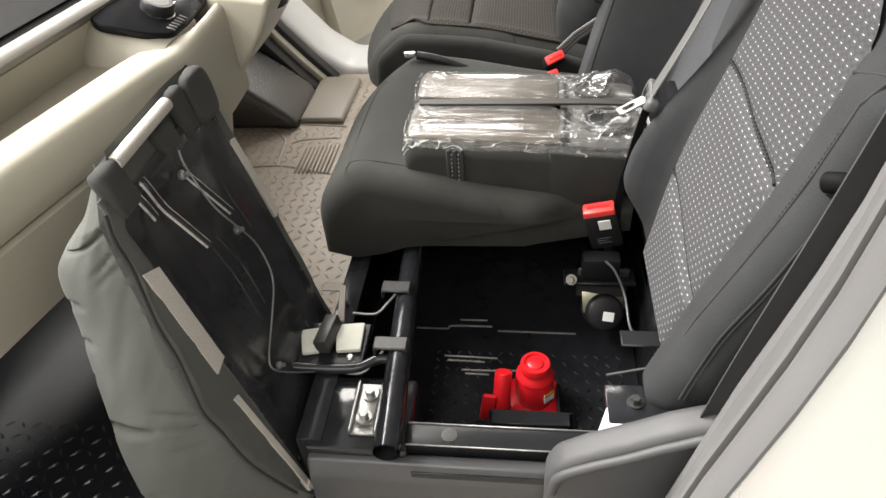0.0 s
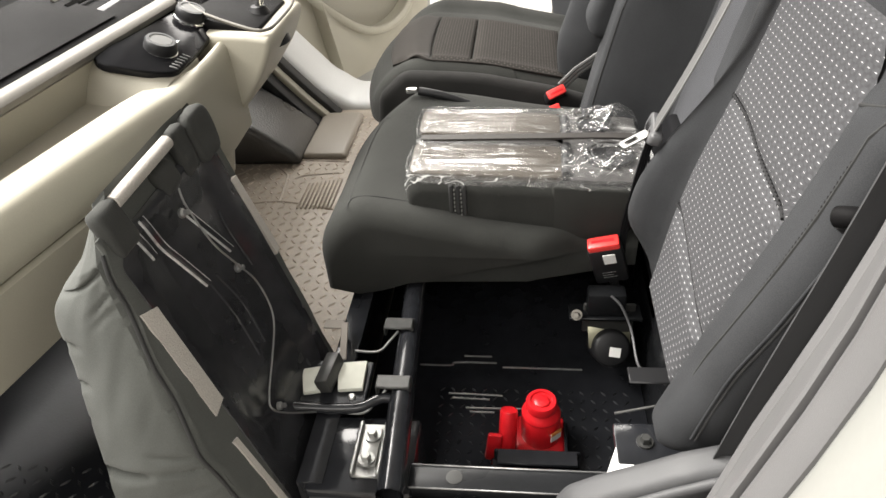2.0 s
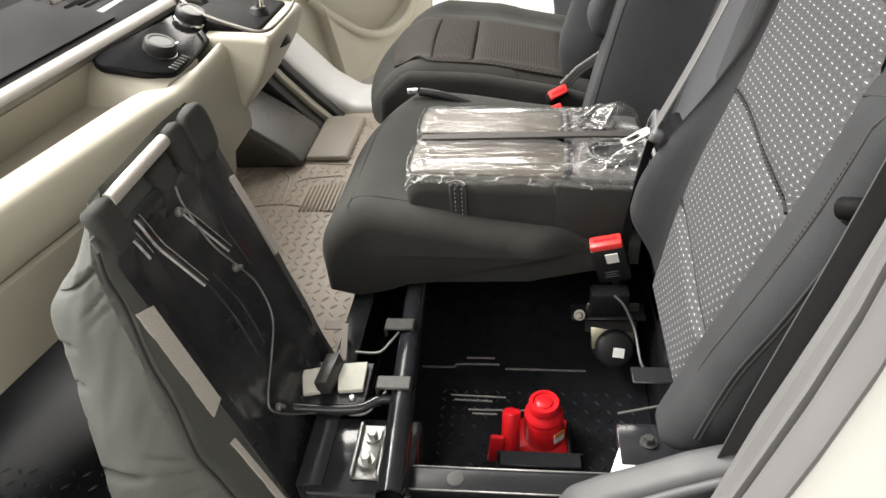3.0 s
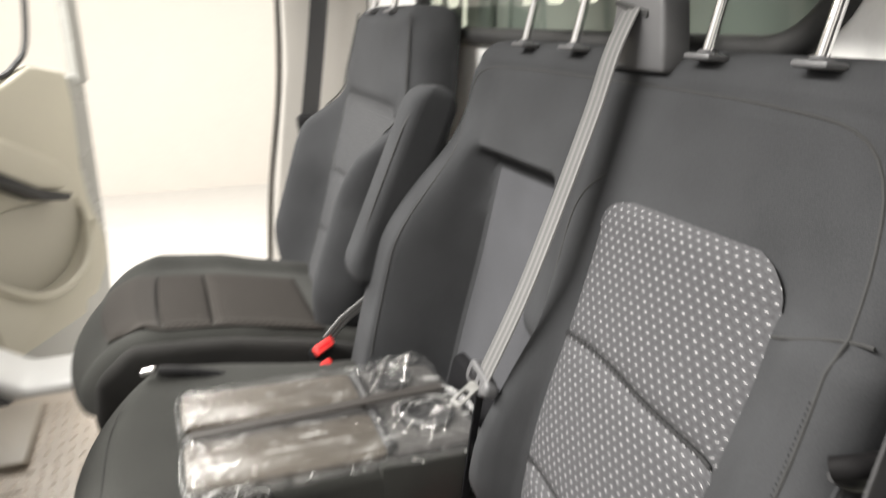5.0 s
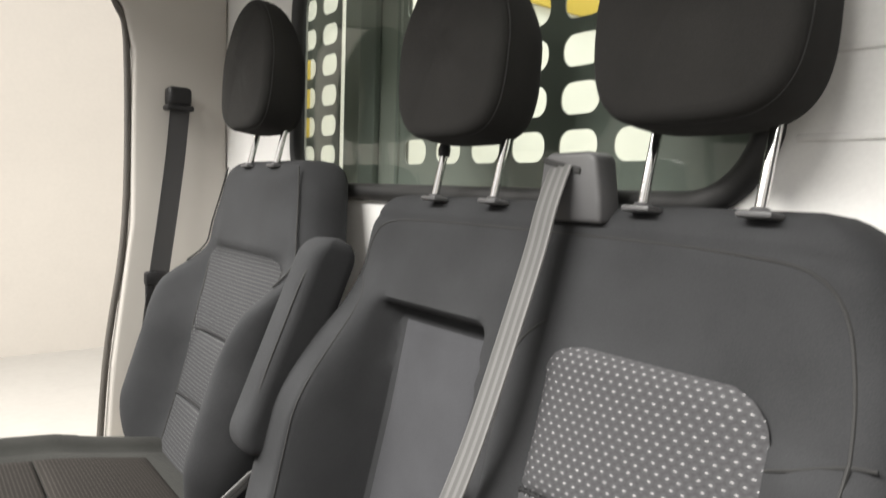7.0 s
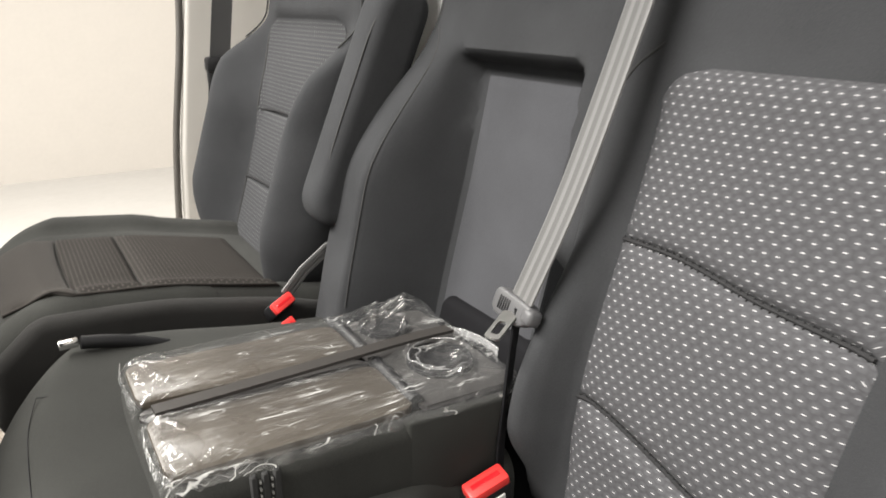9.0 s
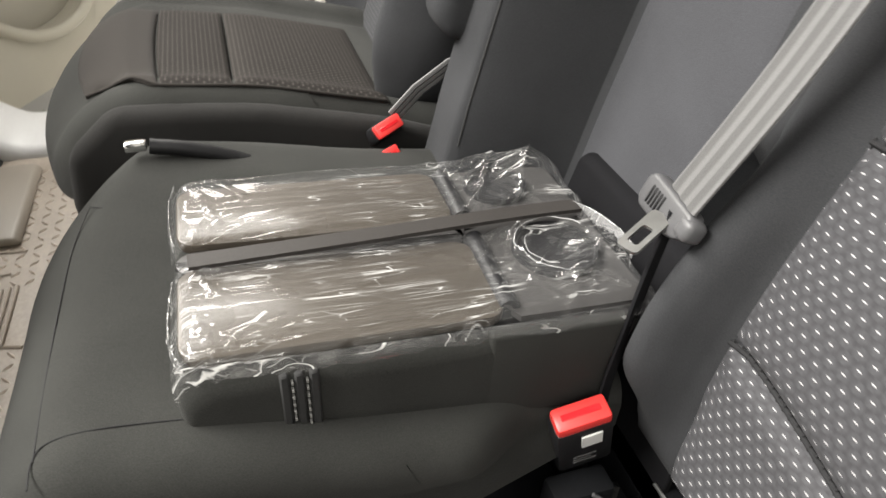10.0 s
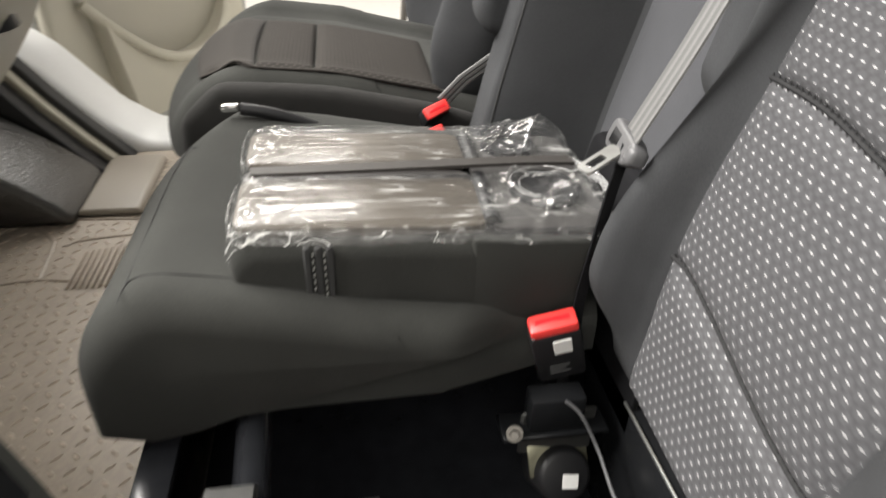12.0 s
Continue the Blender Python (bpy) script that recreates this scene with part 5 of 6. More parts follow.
# spring clips on the tube
for y, x0, x1 in ((0.704, -0.182, -0.134), (0.580, -0.174, -0.122)):
    bp_("clip", joined(box((x0, y - 0.013, TOPZ + 0.030), (x1, y + 0.013, TOPZ + 0.035), 0.002, 1), box((x1 - 0.005, y - 0.013, TOPZ + 0.012), (x1, y + 0.013, TOPZ + 0.035), 0.002, 1), box((x0, y - 0.013, TOPZ + 0.016), (x0 + 0.004, y + 0.004, TOPZ + 0.035), 0.002, 1)), CLIP, "folded dull steel clip")
    bp_("hook_wire", tube(smooth_path([(-0.228, y - 0.035, TOPZ + 0.004), (-0.190, y - 0.035, TOPZ + 0.004), (-0.172, y - 0.020, TOPZ + 0.014), (-0.160, y - 0.006, TOPZ + 0.022)], 5), 0.0022, 8), ZINC, "bent wire hook")
# pressed ridges on the bottom, in pale metal that paints their glints
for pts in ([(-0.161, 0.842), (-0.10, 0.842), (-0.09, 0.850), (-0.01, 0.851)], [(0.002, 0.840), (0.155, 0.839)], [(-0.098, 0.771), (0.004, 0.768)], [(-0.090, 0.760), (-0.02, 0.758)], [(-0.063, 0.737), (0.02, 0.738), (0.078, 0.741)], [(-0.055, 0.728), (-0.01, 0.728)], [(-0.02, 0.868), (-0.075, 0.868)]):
    bp_("ridge", tube(smooth_path([(x, y, F + 0.0065) for x, y in pts], 4), 0.0022, 8), RIDGE, "pressed ridge with its glint painted on")
# right hand corner flap and bracket
bp_("flap", box((0.195, 0.608, TOPZ + 0.012), (0.270, 0.640, TOPZ + 0.016), 0.002, 1), BLACK_P, "flat black strap end")
bp_("rear_bracket", box((0.165, 0.475, TOPZ - 0.015), (0.265, 0.545, TOPZ + 0.004), 0.004, 2), PAN)
bp_("hex_bolt", moved(bolt(0, 0, 0), Matrix.Translation((0.205, 0.512, TOPZ + 0.004))), CLIP, "dull hex bolt")
# pump motor and wiring under the buckle
motor_ = bp_("motor", moved(lathe([(0.0, -0.045), (0.030, -0.045), (0.034, -0.038), (0.034, 0.015), (0.031, 0.020), (0.027, 0.022), (0.0, 0.022)], 28), pose(0.195, 0.803, 0.278, 58, 0, 8)), BLACK_P, "black motor can")
bp_("motor_bracket", joined(box((0.145, 0.815, 0.300), (0.235, 0.822, 0.368), 0.003, 1), box((0.145, 0.795, 0.345), (0.240, 0.822, 0.351), 0.002, 1)), CLIP, "dull steel motor bracket")
bp_("motor_plate", moved(box((-0.038, 0.000, 0.000), (0.038, 0.041, 0.005), 0.003, 2), pose(0.195, 0.803, 0.278, 58, 0, 8)), BRASSY, "yellow zinc motor plate", motor_)
bp_("motor_label", moved(box((-0.010, -0.0085, 0), (0.010, 0.0085, 0.0012), 0.0004, 1), pose(0.195, 0.803, 0.278, 58, 0, 8) @ pose(0.004, -0.006, 0.0222, 0, 0, -12)), WHITE_L, "small white label", motor_)
# Added black sheet that stands for the shade behind the cushion.
bp_("lining", box((0.262, 0.79, 0.345), (0.270, 1.20, 0.505), 0.002, 1), DEEP_BLACK, "black sheet added for the shaded gap behind the cushion")
bp_("buckle_mount", joined(box((0.120, 0.795, 0.345), (0.245, 0.835, 0.352), 0.002, 1), box((0.150, 0.800, 0.352), (0.215, 0.832, 0.40), 0.006, 2)), RAIL)
bp_("hex_bolt", moved(bolt(0, 0, 0, 0.006), pose(0.133, 0.798, 0.358, 55, 0, -15)), SILVER, "zinc hex bolt")
bp_("cable", tube(smooth_path([(0.188, 0.800, 0.40), (0.205, 0.790, 0.385), (0.222, 0.77, 0.35), (0.228, 0.71, 0.33), (0.240, 0.66, 0.36), (0.250, 0.62, 0.385)], 8), 0.0022, 8), GREY_P, "grey cable")
bp_("rod", tube([(0.170, 0.560, TOPZ + 0.004), (0.245, 0.575, TOPZ + 0.010)], 0.002, 8), ZINC, "thin steel rod")
bp_("edge_wire", tube([(0.258, 0.80, TOPZ + 0.004), (0.262, 0.62, TOPZ + 0.004)], 0.002, 8), ZINC, "thin steel edge wire")

# bottle jack in its holder
jack = thing("bottle_jack", "red enamelled bottle jack standing in the seat base", "jack", at=(0.072, 0.672, F + 0.006))
part("base", box((-0.042, -0.040, 0), (0.042, 0.040, 0.016), 0.006, 2), RED, jack)
cyl = part("cylinder", lathe([(0.031, 0.014), (0.033, 0.018), (0.033, 0.068), (0.032, 0.070), (0.032, 0.073), (0.033, 0.075), (0.030, 0.083), (0.025, 0.087), (0.0245, 0.089)], 32), RED, jack)
jcap = part("cap", lathe([(0.023, 0.087), (0.026, 0.090), (0.026, 0.102), (0.024, 0.105), (0.019, 0.105), (0.018, 0.102), (0.0, 0.102)], 28), RED, jack, "ringed red cap")
part("ram", lathe([(0.0135, 0.101), (0.0135, 0.1045), (0.0115, 0.106), (0.0, 0.1055)], 20), RED, jcap, "red ram head")
ps = part("pump_socket", moved(joined(lathe([(0.0115, 0.03), (0.0115, 0), (0.0142, 0), (0.015, 0.003), (0.015, 0.070), (0.014, 0.073), (0.0, 0.073)], 20)), pose(-0.058, -0.040, 0.022, -26, 4, 0)), RED, jack, "red pump handle socket")
part("lever_arm", moved(box((-0.012, -0.005, 0.0), (0.012, 0.005, 0.055), 0.004, 2), pose(-0.083, -0.052, 0.012, -10, 8, 0)), RED, jack, "red lever arm")
part("sticker", moved(box((-0.011, -0.001, -0.011), (0.011, 0.001, 0.011), 0.0004, 1), pose(0.0245, -0.0295, 0.052, 0, 0, 40)), WHITE_L, cyl, "small printed sticker")
part("sticker_band", moved(box((-0.011, -0.0013, 0.003), (0.011, 0.0011, 0.011), 0.0004, 1), pose(0.0245, -0.0295, 0.052, 0, 0, 40)), ORANGE, cyl, "orange band on the sticker")
hold = thing("jack_holder", "black folded steel jack holder", "bracket", at=(0.05, 0.62, F))
part("plate", joined(box((-0.055, -0.016, 0.0), (0.085, -0.010, 0.062), 0.002, 1), box((-0.05, -0.040, 0.056), (0.08, -0.012, 0.062), 0.002, 1), box((0.060, -0.01, 0.0), (0.066, 0.06, 0.05), 0.002, 1), box((-0.06, -0.10, 0.03), (0.0, -0.01, 0.036), 0.002, 1)), PAN, hold)

# cushion tipped up on its front edge
ca = Vector((-0.11, 0, 0.45)).normalized()
cn = Vector((ca.z, 0, -ca.x))
C0 = Vector((-0.28, 0, 0.36))
def tip(u, v, w):
    return C0 + Vector((0, u, 0)) + ca * v + cn * w
tc_ = thing("tipped_seat_cushion", "grey cloth seat cushion tipped forward, showing its black underside", "seat cushion", at=(-0.28, 0.56, 0.36))
to_ = Matrix.Translation((0.28, -0.56, -0.36))
def tp(name, bm, material, label=""):
    return part(name, moved(bm, to_), material, tc_, label)
near_pan = lerp_table([(-0.12, 0.405), (-0.08, 0.395), (0.02, 0.370), (0.12, 0.352), (0.18, 0.358), (0.24, 0.369), (0.36, 0.400), (0.46, 0.425)])
near_sit = lerp_table([(-0.12, 0.37), (0.0, 0.305), (0.09, 0.312), (0.164, 0.338), (0.225, 0.368), (0.30, 0.408), (0.39, 0.446), (0.46, 0.464)])


def pad_wrinkle(v, t):
    """Folds of the cloth on the pad's near side: gathers along the seam, crisp creases by the seat face."""
    o = 0.002 * noise.noise(Vector((v * 34 + 5 * t, t * 2.5, 5.0))) * (1 - 0.8 * smooth01(0.7, 1.0, t))
    o -= 0.007 * groove(0.415 - 0.03 * t, 0.0035, v)
    o += 0.0014 * noise.noise(Vector((v * 90 + 14 * t, t * 3.0, 8.0))) * (1 - smooth01(0.05, 0.45, t))
    for c, sl, w, d, t0, t1 in ((0.165, 0.02, 0.005, 0.018, 0.40, 0.70), (0.292, -0.012, 0.004, 0.009, 0.70, 0.92), (0.335, -0.012, 0.004, 0.008, 0.62, 0.92), (0.235, 0.01, 0.003, 0.003, 0.8, 1.0), (0.06, 0.03, 0.004, 0.004, 0.5, 0.9)):
        o -= d * groove(c + sl * t, w, v) * smooth01(t0, t1, t)
    for c, sl, d in ((0.390, -0.07, 0.004), (0.374, -0.06, 0.003), (0.175, 0.06, 0.005), (0.155, 0.05, 0.005), (0.130, 0.03, 0.004)):
        o -= d * groove(c + sl * t, 0.003, v) * (1 - smooth01(0.15, 0.5, t))
    return o


def tipped_pad():
    bm = bmesh.new()
    nv = 280
    v0, v1 = -0.115, 0.470
    rows = []
    for j in range(nv + 1):
        v = v0 + (v1 - v0) * (0.5 - 0.5 * math.cos(math.pi * j / nv))
        e = min(v - v0, v1 - v)
        R = 0.05
        T = 0.135 - 0.062 * smooth01(0.34, 0.47, v)
        d = R - math.sqrt(max(0, R * R - (R - e) ** 2)) if e < R else 0
        d = min(d, T * 0.42)
        ex = max(0.0, 0.05 - (v1 - v)) * 0.5
        a, b = near_pan(v) + d * 0.3 + ex, near_sit(v) + d * 0.5 + ex
        fa, fb = 0.715 - d * 0.3 - ex, 0.745 - d * 0.5 - ex
        dep = -0.003 - 0.032 * smooth01(-0.10, -0.07, v) * (1 - smooth01(0.385, 0.41, v))
        loop = [(a + 0.07, v, dep), (a + 0.055, v, -0.003), (a + 0.012, v, 0.0), (a, v, -0.010)]
        for k in range(1, 20):
            t = k / 20
            wr = pad_wrinkle(v, t)
            loop.append((a + (b - a) * t - 0.012 * math.sin(math.pi * t) - wr, v, -0.010 - (T - 0.02 - d) * t))
        loop += [(b + 0.004, v, -T + 0.012 + d), (b + 0.03, v, -T + d), (b + 0.12, v, -T - 0.012 + d), (0.5 * (b + fb), v, -T - 0.006 + d), (fb - 0.12, v, -T - 0.012 + d), (fb - 0.03, v, -T + d), (fb, v, -T + 0.03 + d), (fb + 0.01, v, -0.07), (fa, v, -0.010), (fa - 0.012, v, 0), (fa - 0.05, v, -0.003), (fa - 0.06, v, dep)]
        rows.append([bm.verts.new(tip(u, vv - 0.55 * max(0.0, -w) * smooth01(0.36, 0.47, vv) + 0.004 * noise.noise(Vector((u * 14, vv * 14, w * 14))), w + 0.004 * noise.noise(Vector((u * 18, vv * 11, 2 + w * 18))))) for u, vv, w in loop])
    m = len(rows[0])
    for r0, r1 in zip(rows, rows[1:]):
        for k in range(m):
            bm.faces.new((r0[k], r0[(k + 1) % m], r1[(k + 1) % m], r1[k]))
    bm.faces.new(rows[0])
    bm.faces.new(rows[-1][::-1])
    return bm


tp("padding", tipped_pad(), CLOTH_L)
# pressed steel pan with ribs
def pan_face(u, v):
    o = -0.002
    o -= 0.010 * smooth01(0.44, 0.50, u) * (1 - smooth01(0.62, 0.67, u)) * smooth01(0.02, 0.06, v) * (1 - smooth01(0.36, 0.42, v))
    return o + 0.006
PAN_T = mat("black_enamel_pan", (0.028, 0.0285, 0.031), 0.20, grain=40, var=0.3, bump=0.05, bump_scale=18, stain=12, spec=0.5)
tp("pan", slab(rounded(lambda v: 0.425, None, -0.10, 0.425, 0.03, 0.03, 1), rounded(lambda v: 0.688, None, -0.10, 0.425, 0.03, 0.03, -1), -0.10, 0.425, pan_face, 0.004, 0.004, tip, 50, 50), PAN_T, "black enamelled steel cushion pan")
def flat(name, quad, h, material, label):
    bm = bmesh.new()
    lo = [bm.verts.new(tip(u, v, 0.0)) for u, v in quad]
    hi = [bm.verts.new(tip(u, v, h)) for u, v in quad]
    bm.faces.new(hi); bm.faces.new(lo[::-1])
    for k in range(4):
        bm.faces.new((lo[k], lo[(k + 1) % 4], hi[(k + 1) % 4], hi[k]))
    return tp(name, bm, material, label)
flat("felt_strip", [(0.408, 0.352), (0.434, 0.341), (0.433, 0.190), (0.408, 0.187)], 0.005, VELCRO, "pale felt strip")
flat("felt_strip", [(0.682, 0.352), (0.697, 0.350), (0.705, 0.215), (0.690, 0.213)], 0.006, VELCRO, "pale felt strip")
tp("felt_roll", tube([tuple(tip(u, 0.455, 0.003)) for u in (0.470, 0.51, 0.55, 0.604)], 0.0085, 14, up=tuple(cn)), VELCRO, "pale felt roll on the rear edge")
flat("felt_strip", [(0.404, 0.142), (0.413, 0.140), (0.424, -0.080), (0.414, -0.085)], 0.006, VELCRO, "pale trim edge")
tp("trim_curve", tube([tuple(tip(u, v, 0.005)) for u, v in ((0.418, -0.070), (0.425, -0.092), (0.440, -0.096), (0.462, -0.070))], 0.005, 8, up=tuple(cn)), VELCRO, "pale trim edge")
def soft_tab(u0, u1, v0, v1, h, lean, mat_, label):
    def to(u, v, w):
        return tip(u + lean * (v - v0), v, w + 0.004 * noise.noise(Vector((u * 30, v * 30, 1.5))))
    r = min(u1 - u0, v1 - v0) * 0.3
    return tp("cloth_tab", slab(rounded(lambda v: u0, None, v0, v1, r, r, 1), rounded(lambda v: u1, None, v0, v1, r, r, -1), v0, v1, lambda u, v: h, 0.01, 0.009, to, 16, 16), mat_, label)
soft_tab(0.430, 0.476, 0.405, 0.464, 0.010, 0.02, CLOTH_M, "dark grey cloth tab")
soft_tab(0.604, 0.645, 0.400, 0.464, 0.008, 0.03, CLOTH_M, "dark grey cloth tab")
soft_tab(0.642, 0.704, 0.395, 0.464, 0.012, 0.02, CLOTH_M, "dark grey cloth tab")
soft_tab(0.550, 0.594, 0.408, 0.446, 0.007, -0.15, CLOTH_M, "folded cloth corner")
tp("wire", tube([tuple(tip(u, v, w)) for u, v, w in smooth_path([(0.565, 0.411, 0.012), (0.560, 0.396, 0.012), (0.560, 0.372, 0.012), (0.566, 0.325, 0.012), (0.586, 0.275, 0.012), (0.602, 0.234, 0.012), (0.601, 0.192, 0.012), (0.585, 0.166, 0.012), (0.541, 0.144, 0.013), (0.495, 0.124, 0.014), (0.482, 0.108, 0.015), (0.503, 0.073, 0.017), (0.550, 0.016, 0.03)], 8)], 0.0013, 8), ZINC, "bent steel release wire")
def pan_rib(pts, r, material, label, wide=0.0):
    path = smooth_path([(a + wide, b, 0) for a, b in pts], 8)
    tp("rib", tube([tuple(tip(p.x, p.y, pan_face(p.x, p.y) + 0.0002)) for p in path], r, 8), material, label)
for pts in ([(0.490, 0.420), (0.498, 0.394), (0.517, 0.345), (0.538, 0.288)], [(0.468, 0.420), (0.472, 0.405), (0.483, 0.374)], [(0.570, 0.384), (0.588, 0.346), (0.616, 0.283)]):
    pan_rib(pts, 0.0042, PAN_T, "raised enamelled rib")
    # Pale lines either side of the rib stand for its glints.
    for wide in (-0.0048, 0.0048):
        pan_rib(pts, 0.0019, GLINT, "pale line painting the glint along the rib", wide)
for pts in ([(0.632, 0.336), (0.631, 0.298), (0.636, 0.240)], [(0.541, 0.285), (0.549, 0.220), (0.546, 0.150)], [(0.560, 0.285), (0.575, 0.220), (0.572, 0.150)]):
    pan_rib(pts, 0.0018, PAN_T, "shallow enamelled rib")
pipe = smooth_path([(near_pan(v) + 0.003 + 0.004 * math.sin(v * 60), v, -0.001) for v in (0.425, 0.40, 0.364, 0.30, 0.25, 0.20, 0.175, 0.132, 0.06, -0.06)], 8)
tp("piping", tube([tuple(tip(p.x, p.y, p.z)) for p in pipe], 0.0024, 8, up=tuple(cn)), SEAM, "piped seam along the cushion edge")
edge_u = lerp_table(sorted((p.y, p.x + 0.002) for p in pipe))
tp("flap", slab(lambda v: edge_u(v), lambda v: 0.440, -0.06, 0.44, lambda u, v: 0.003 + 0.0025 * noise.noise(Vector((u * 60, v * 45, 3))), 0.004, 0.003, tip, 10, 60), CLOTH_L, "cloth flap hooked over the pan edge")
for u, v in ((0.590, 0.268), (0.553, 0.384), (0.508, 0.084)):
    tp("stud", lathe([(0.006, 0), (0.006, 0.004), (0.0035, 0.006), (0.0035, 0.011), (0.002, 0.012)], 12, Matrix.Translation(tip(u, v, 0.004)) @ cn.to_track_quat("Z", "Y").to_matrix().to_4x4()), ZINC, "small steel stud")

# hinge with wrapped pale blocks between cushion and base
hinge = thing("cushion_hinge", "black steel cushion hinge with pale wrapped blocks", "hinge", at=(-0.26, 0.59, 0.40))
ho = Matrix.Translation((0.26, -0.59, -0.40))
def hp(name, bm, material, label=""):
    return part(name, moved(bm, ho), material, hinge, label)
hp("arm", tube(smooth_path([(-0.322, 0.545, 0.400), (-0.27, 0.548, 0.392), (-0.20, 0.551, 0.392), (-0.165, 0.566, 0.398), (-0.135, 0.560, 0.400)], 6), 0.0085, 10), PAN)
hp("shelf", box((-0.320, 0.552, 0.388), (-0.190, 0.640, 0.396), 0.002, 1), PAN, "black hinge shelf")
for q in (((-0.298, 0.613), (-0.267, 0.621), (-0.258, 0.572), (-0.284, 0.566)), ((-0.244, 0.628), (-0.199, 0.634), (-0.196, 0.578), (-0.233, 0.574))):
    hp("pale_block", prism(list(q), 0.397, 0.405, "z", 0.002, 2), PALE, "pale wrapped block")
for x0, x1, y0, y1 in ((-0.318, -0.300, 0.575, 0.632), (-0.262, -0.240, 0.572, 0.634)):
    hp("plate", moved(box((0, 0, 0.0), (x1 - x0, y1 - y0, 0.026), 0.003, 2), pose(x0, y0, 0.396, 0, -12, -6)), CLIP, "dull black hinge plate")
hp("strap", joined(box((-0.285, 0.700, 0.406), (-0.252, 0.720, 0.409), 0.001, 1), moved(box((-0.006, -0.078, -0.0015), (0.005, 0.006, 0.0015), 0.001, 1), pose(-0.250, 0.708, 0.408, 0, 0, 10))), STRAP, "bent taupe strap")
for x, y in ((-0.312, 0.542), (-0.205, 0.552)):
    hp("stud", moved(lathe([(0.006, 0), (0.006, 0.004), (0.004, 0.006)], 10), Matrix.Translation((x, y, 0.412))), ZINC, "small steel stud")

buckle(0.171, 0.826, 0.488, 12, -15, -4, "black belt buckle with red button standing beside the cushion", 0.07)
b2 = buckle(0.108, 1.290, 0.548, 50, -16, 22, "black belt buckle with red button lying by the driver seat", 0.02, 0, 0.78, 0.05)
part("strap", ribbon([(0.012, 0.012, 0.008), (0.045, 0.014, 0.042), (0.090, 0.014, 0.074), (0.14, 0.014, 0.09)], (0.5, 0.2, -0.5), 0.024, 0.002), BELT, b2, "grey buckle strap")
b3 = buckle(0.097, 1.255, 0.522, 50, -14, 20, "black belt buckle with red button behind the armrest", 0.02, 0, 0.78, 0.05)
lbl = part("buckle_label", moved(box((-0.010, -0.0012, -0.011), (0.010, 0.0012, 0.011), 0.0004, 1), pose(0.171, 0.826, 0.488, 12, -15, -4) @ pose(0.005, -0.0146, -0.021)), WHITE_L)
tagged(lbl, "small white sticker on the belt buckle case", "label")

# grey side shield of the seat, beside the doorway
sh = thing("seat_side_shield", "grey moulded plastic shield on the seat side", "seat trim", at=(0.26, 0.386, F))
sho = Matrix.Translation((-0.26, -0.386, -F))
part("panel", moved(prism([(0.080, F), (0.078, 0.42), (0.090, 0.446), (0.125, 0.470), (0.167, 0.492), (0.215, 0.520), (0.277, 0.545), (0.45, 0.56), (0.45, F)], 0.365, 0.408, "y", 0.014, 4), sho), SHIELD, sh)
part("edge_lip", moved(tube(smooth_path([(0.086, 0.362, 0.40), (0.092, 0.362, 0.432), (0.125, 0.362, 0.456), (0.167, 0.362, 0.478), (0.215, 0.362, 0.506), (0.277, 0.362, 0.531), (0.42, 0.362, 0.545)], 6), 0.006, 10, up=(0, 1, 0)), sho), SHIELD, sh, "rounded lip along the shield edge")

# recline lever on the backrest side: a hooked grip
lev = thing("recline_lever", "dark grey hooked recline lever on the backrest side", "lever", at=(0.33, 0.41, 0.82))
part("grip", tube(smooth_path([(-0.030, 0.004, 0.006), (-0.022, -0.006, 0.012), (0.0, -0.012, 0.013), (0.030, -0.012, 0.008), (0.070, -0.006, 0.004)], 6), 0.0095, 14), DASH_D, lev, "dark grey grip")
part("lower_bar", tube(smooth_path([(-0.026, 0.004, 0.0), (-0.012, 0.0, -0.008), (0.015, 0.0, -0.014), (0.070, 0.0, -0.012)], 6), 0.0065, 12), BLACK_P, lev, "thin lower bar")
part("root", box((0.030, 0.002, -0.022), (0.080, 0.016, 0.014), 0.004, 2), BLACK_P, lev, "black lever root")

# ---- near doorway: pillar trim, seal and painted frame ----
near = thing("wall_passenger_side", "grey trimmed door pillar and white painted door frame", "wall", "structure")
lean = lerp_table([(0.0, 0.135), (0.44, 0.216), (0.633, 0.250), (0.769, 0.280), (0.886, 0.300), (0.95, 0.304), (1.2, 0.304), (2.0, 0.304)])
def upright(section, z0=0.05, z1=1.95, n=26):
    """A section (x off the leaning pillar line, y) drawn upwards."""
    bm = bmesh.new()
    rows = []
    for k in range(n + 1):
        z = z0 + (z1 - z0) * k / n
        rows.append([bm.verts.new((min(lean(z) + a, BX - 0.004), y, z)) for a, y in section])
    m = len(section)
    for a, b in zip(rows, rows[1:]):
        for k in range(m):
            bm.faces.new((a[k], a[(k + 1) % m], b[(k + 1) % m], b[k]))
    bm.faces.new(rows[0]); bm.faces.new(rows[-1][::-1])
    return bm
part("pillar_panel", upright([(0.30, 0.355), (0.012, 0.355), (0.004, 0.351), (0.0, 0.343), (0.001, 0.336), (-0.010, 0.322), (-0.040, 0.270), (-0.046, 0.262), (-0.046, 0.257), (-0.036, 0.254), (0.30, 0.254)]), GREY_T, near)
part("door_seal", upright([(0.05, 0.2535), (-0.036, 0.2535), (-0.042, 0.252), (-0.042, 0.249), (-0.036, 0.2475), (0.05, 0.2475)]), RUBBER, near, "thin dark rubber seam")
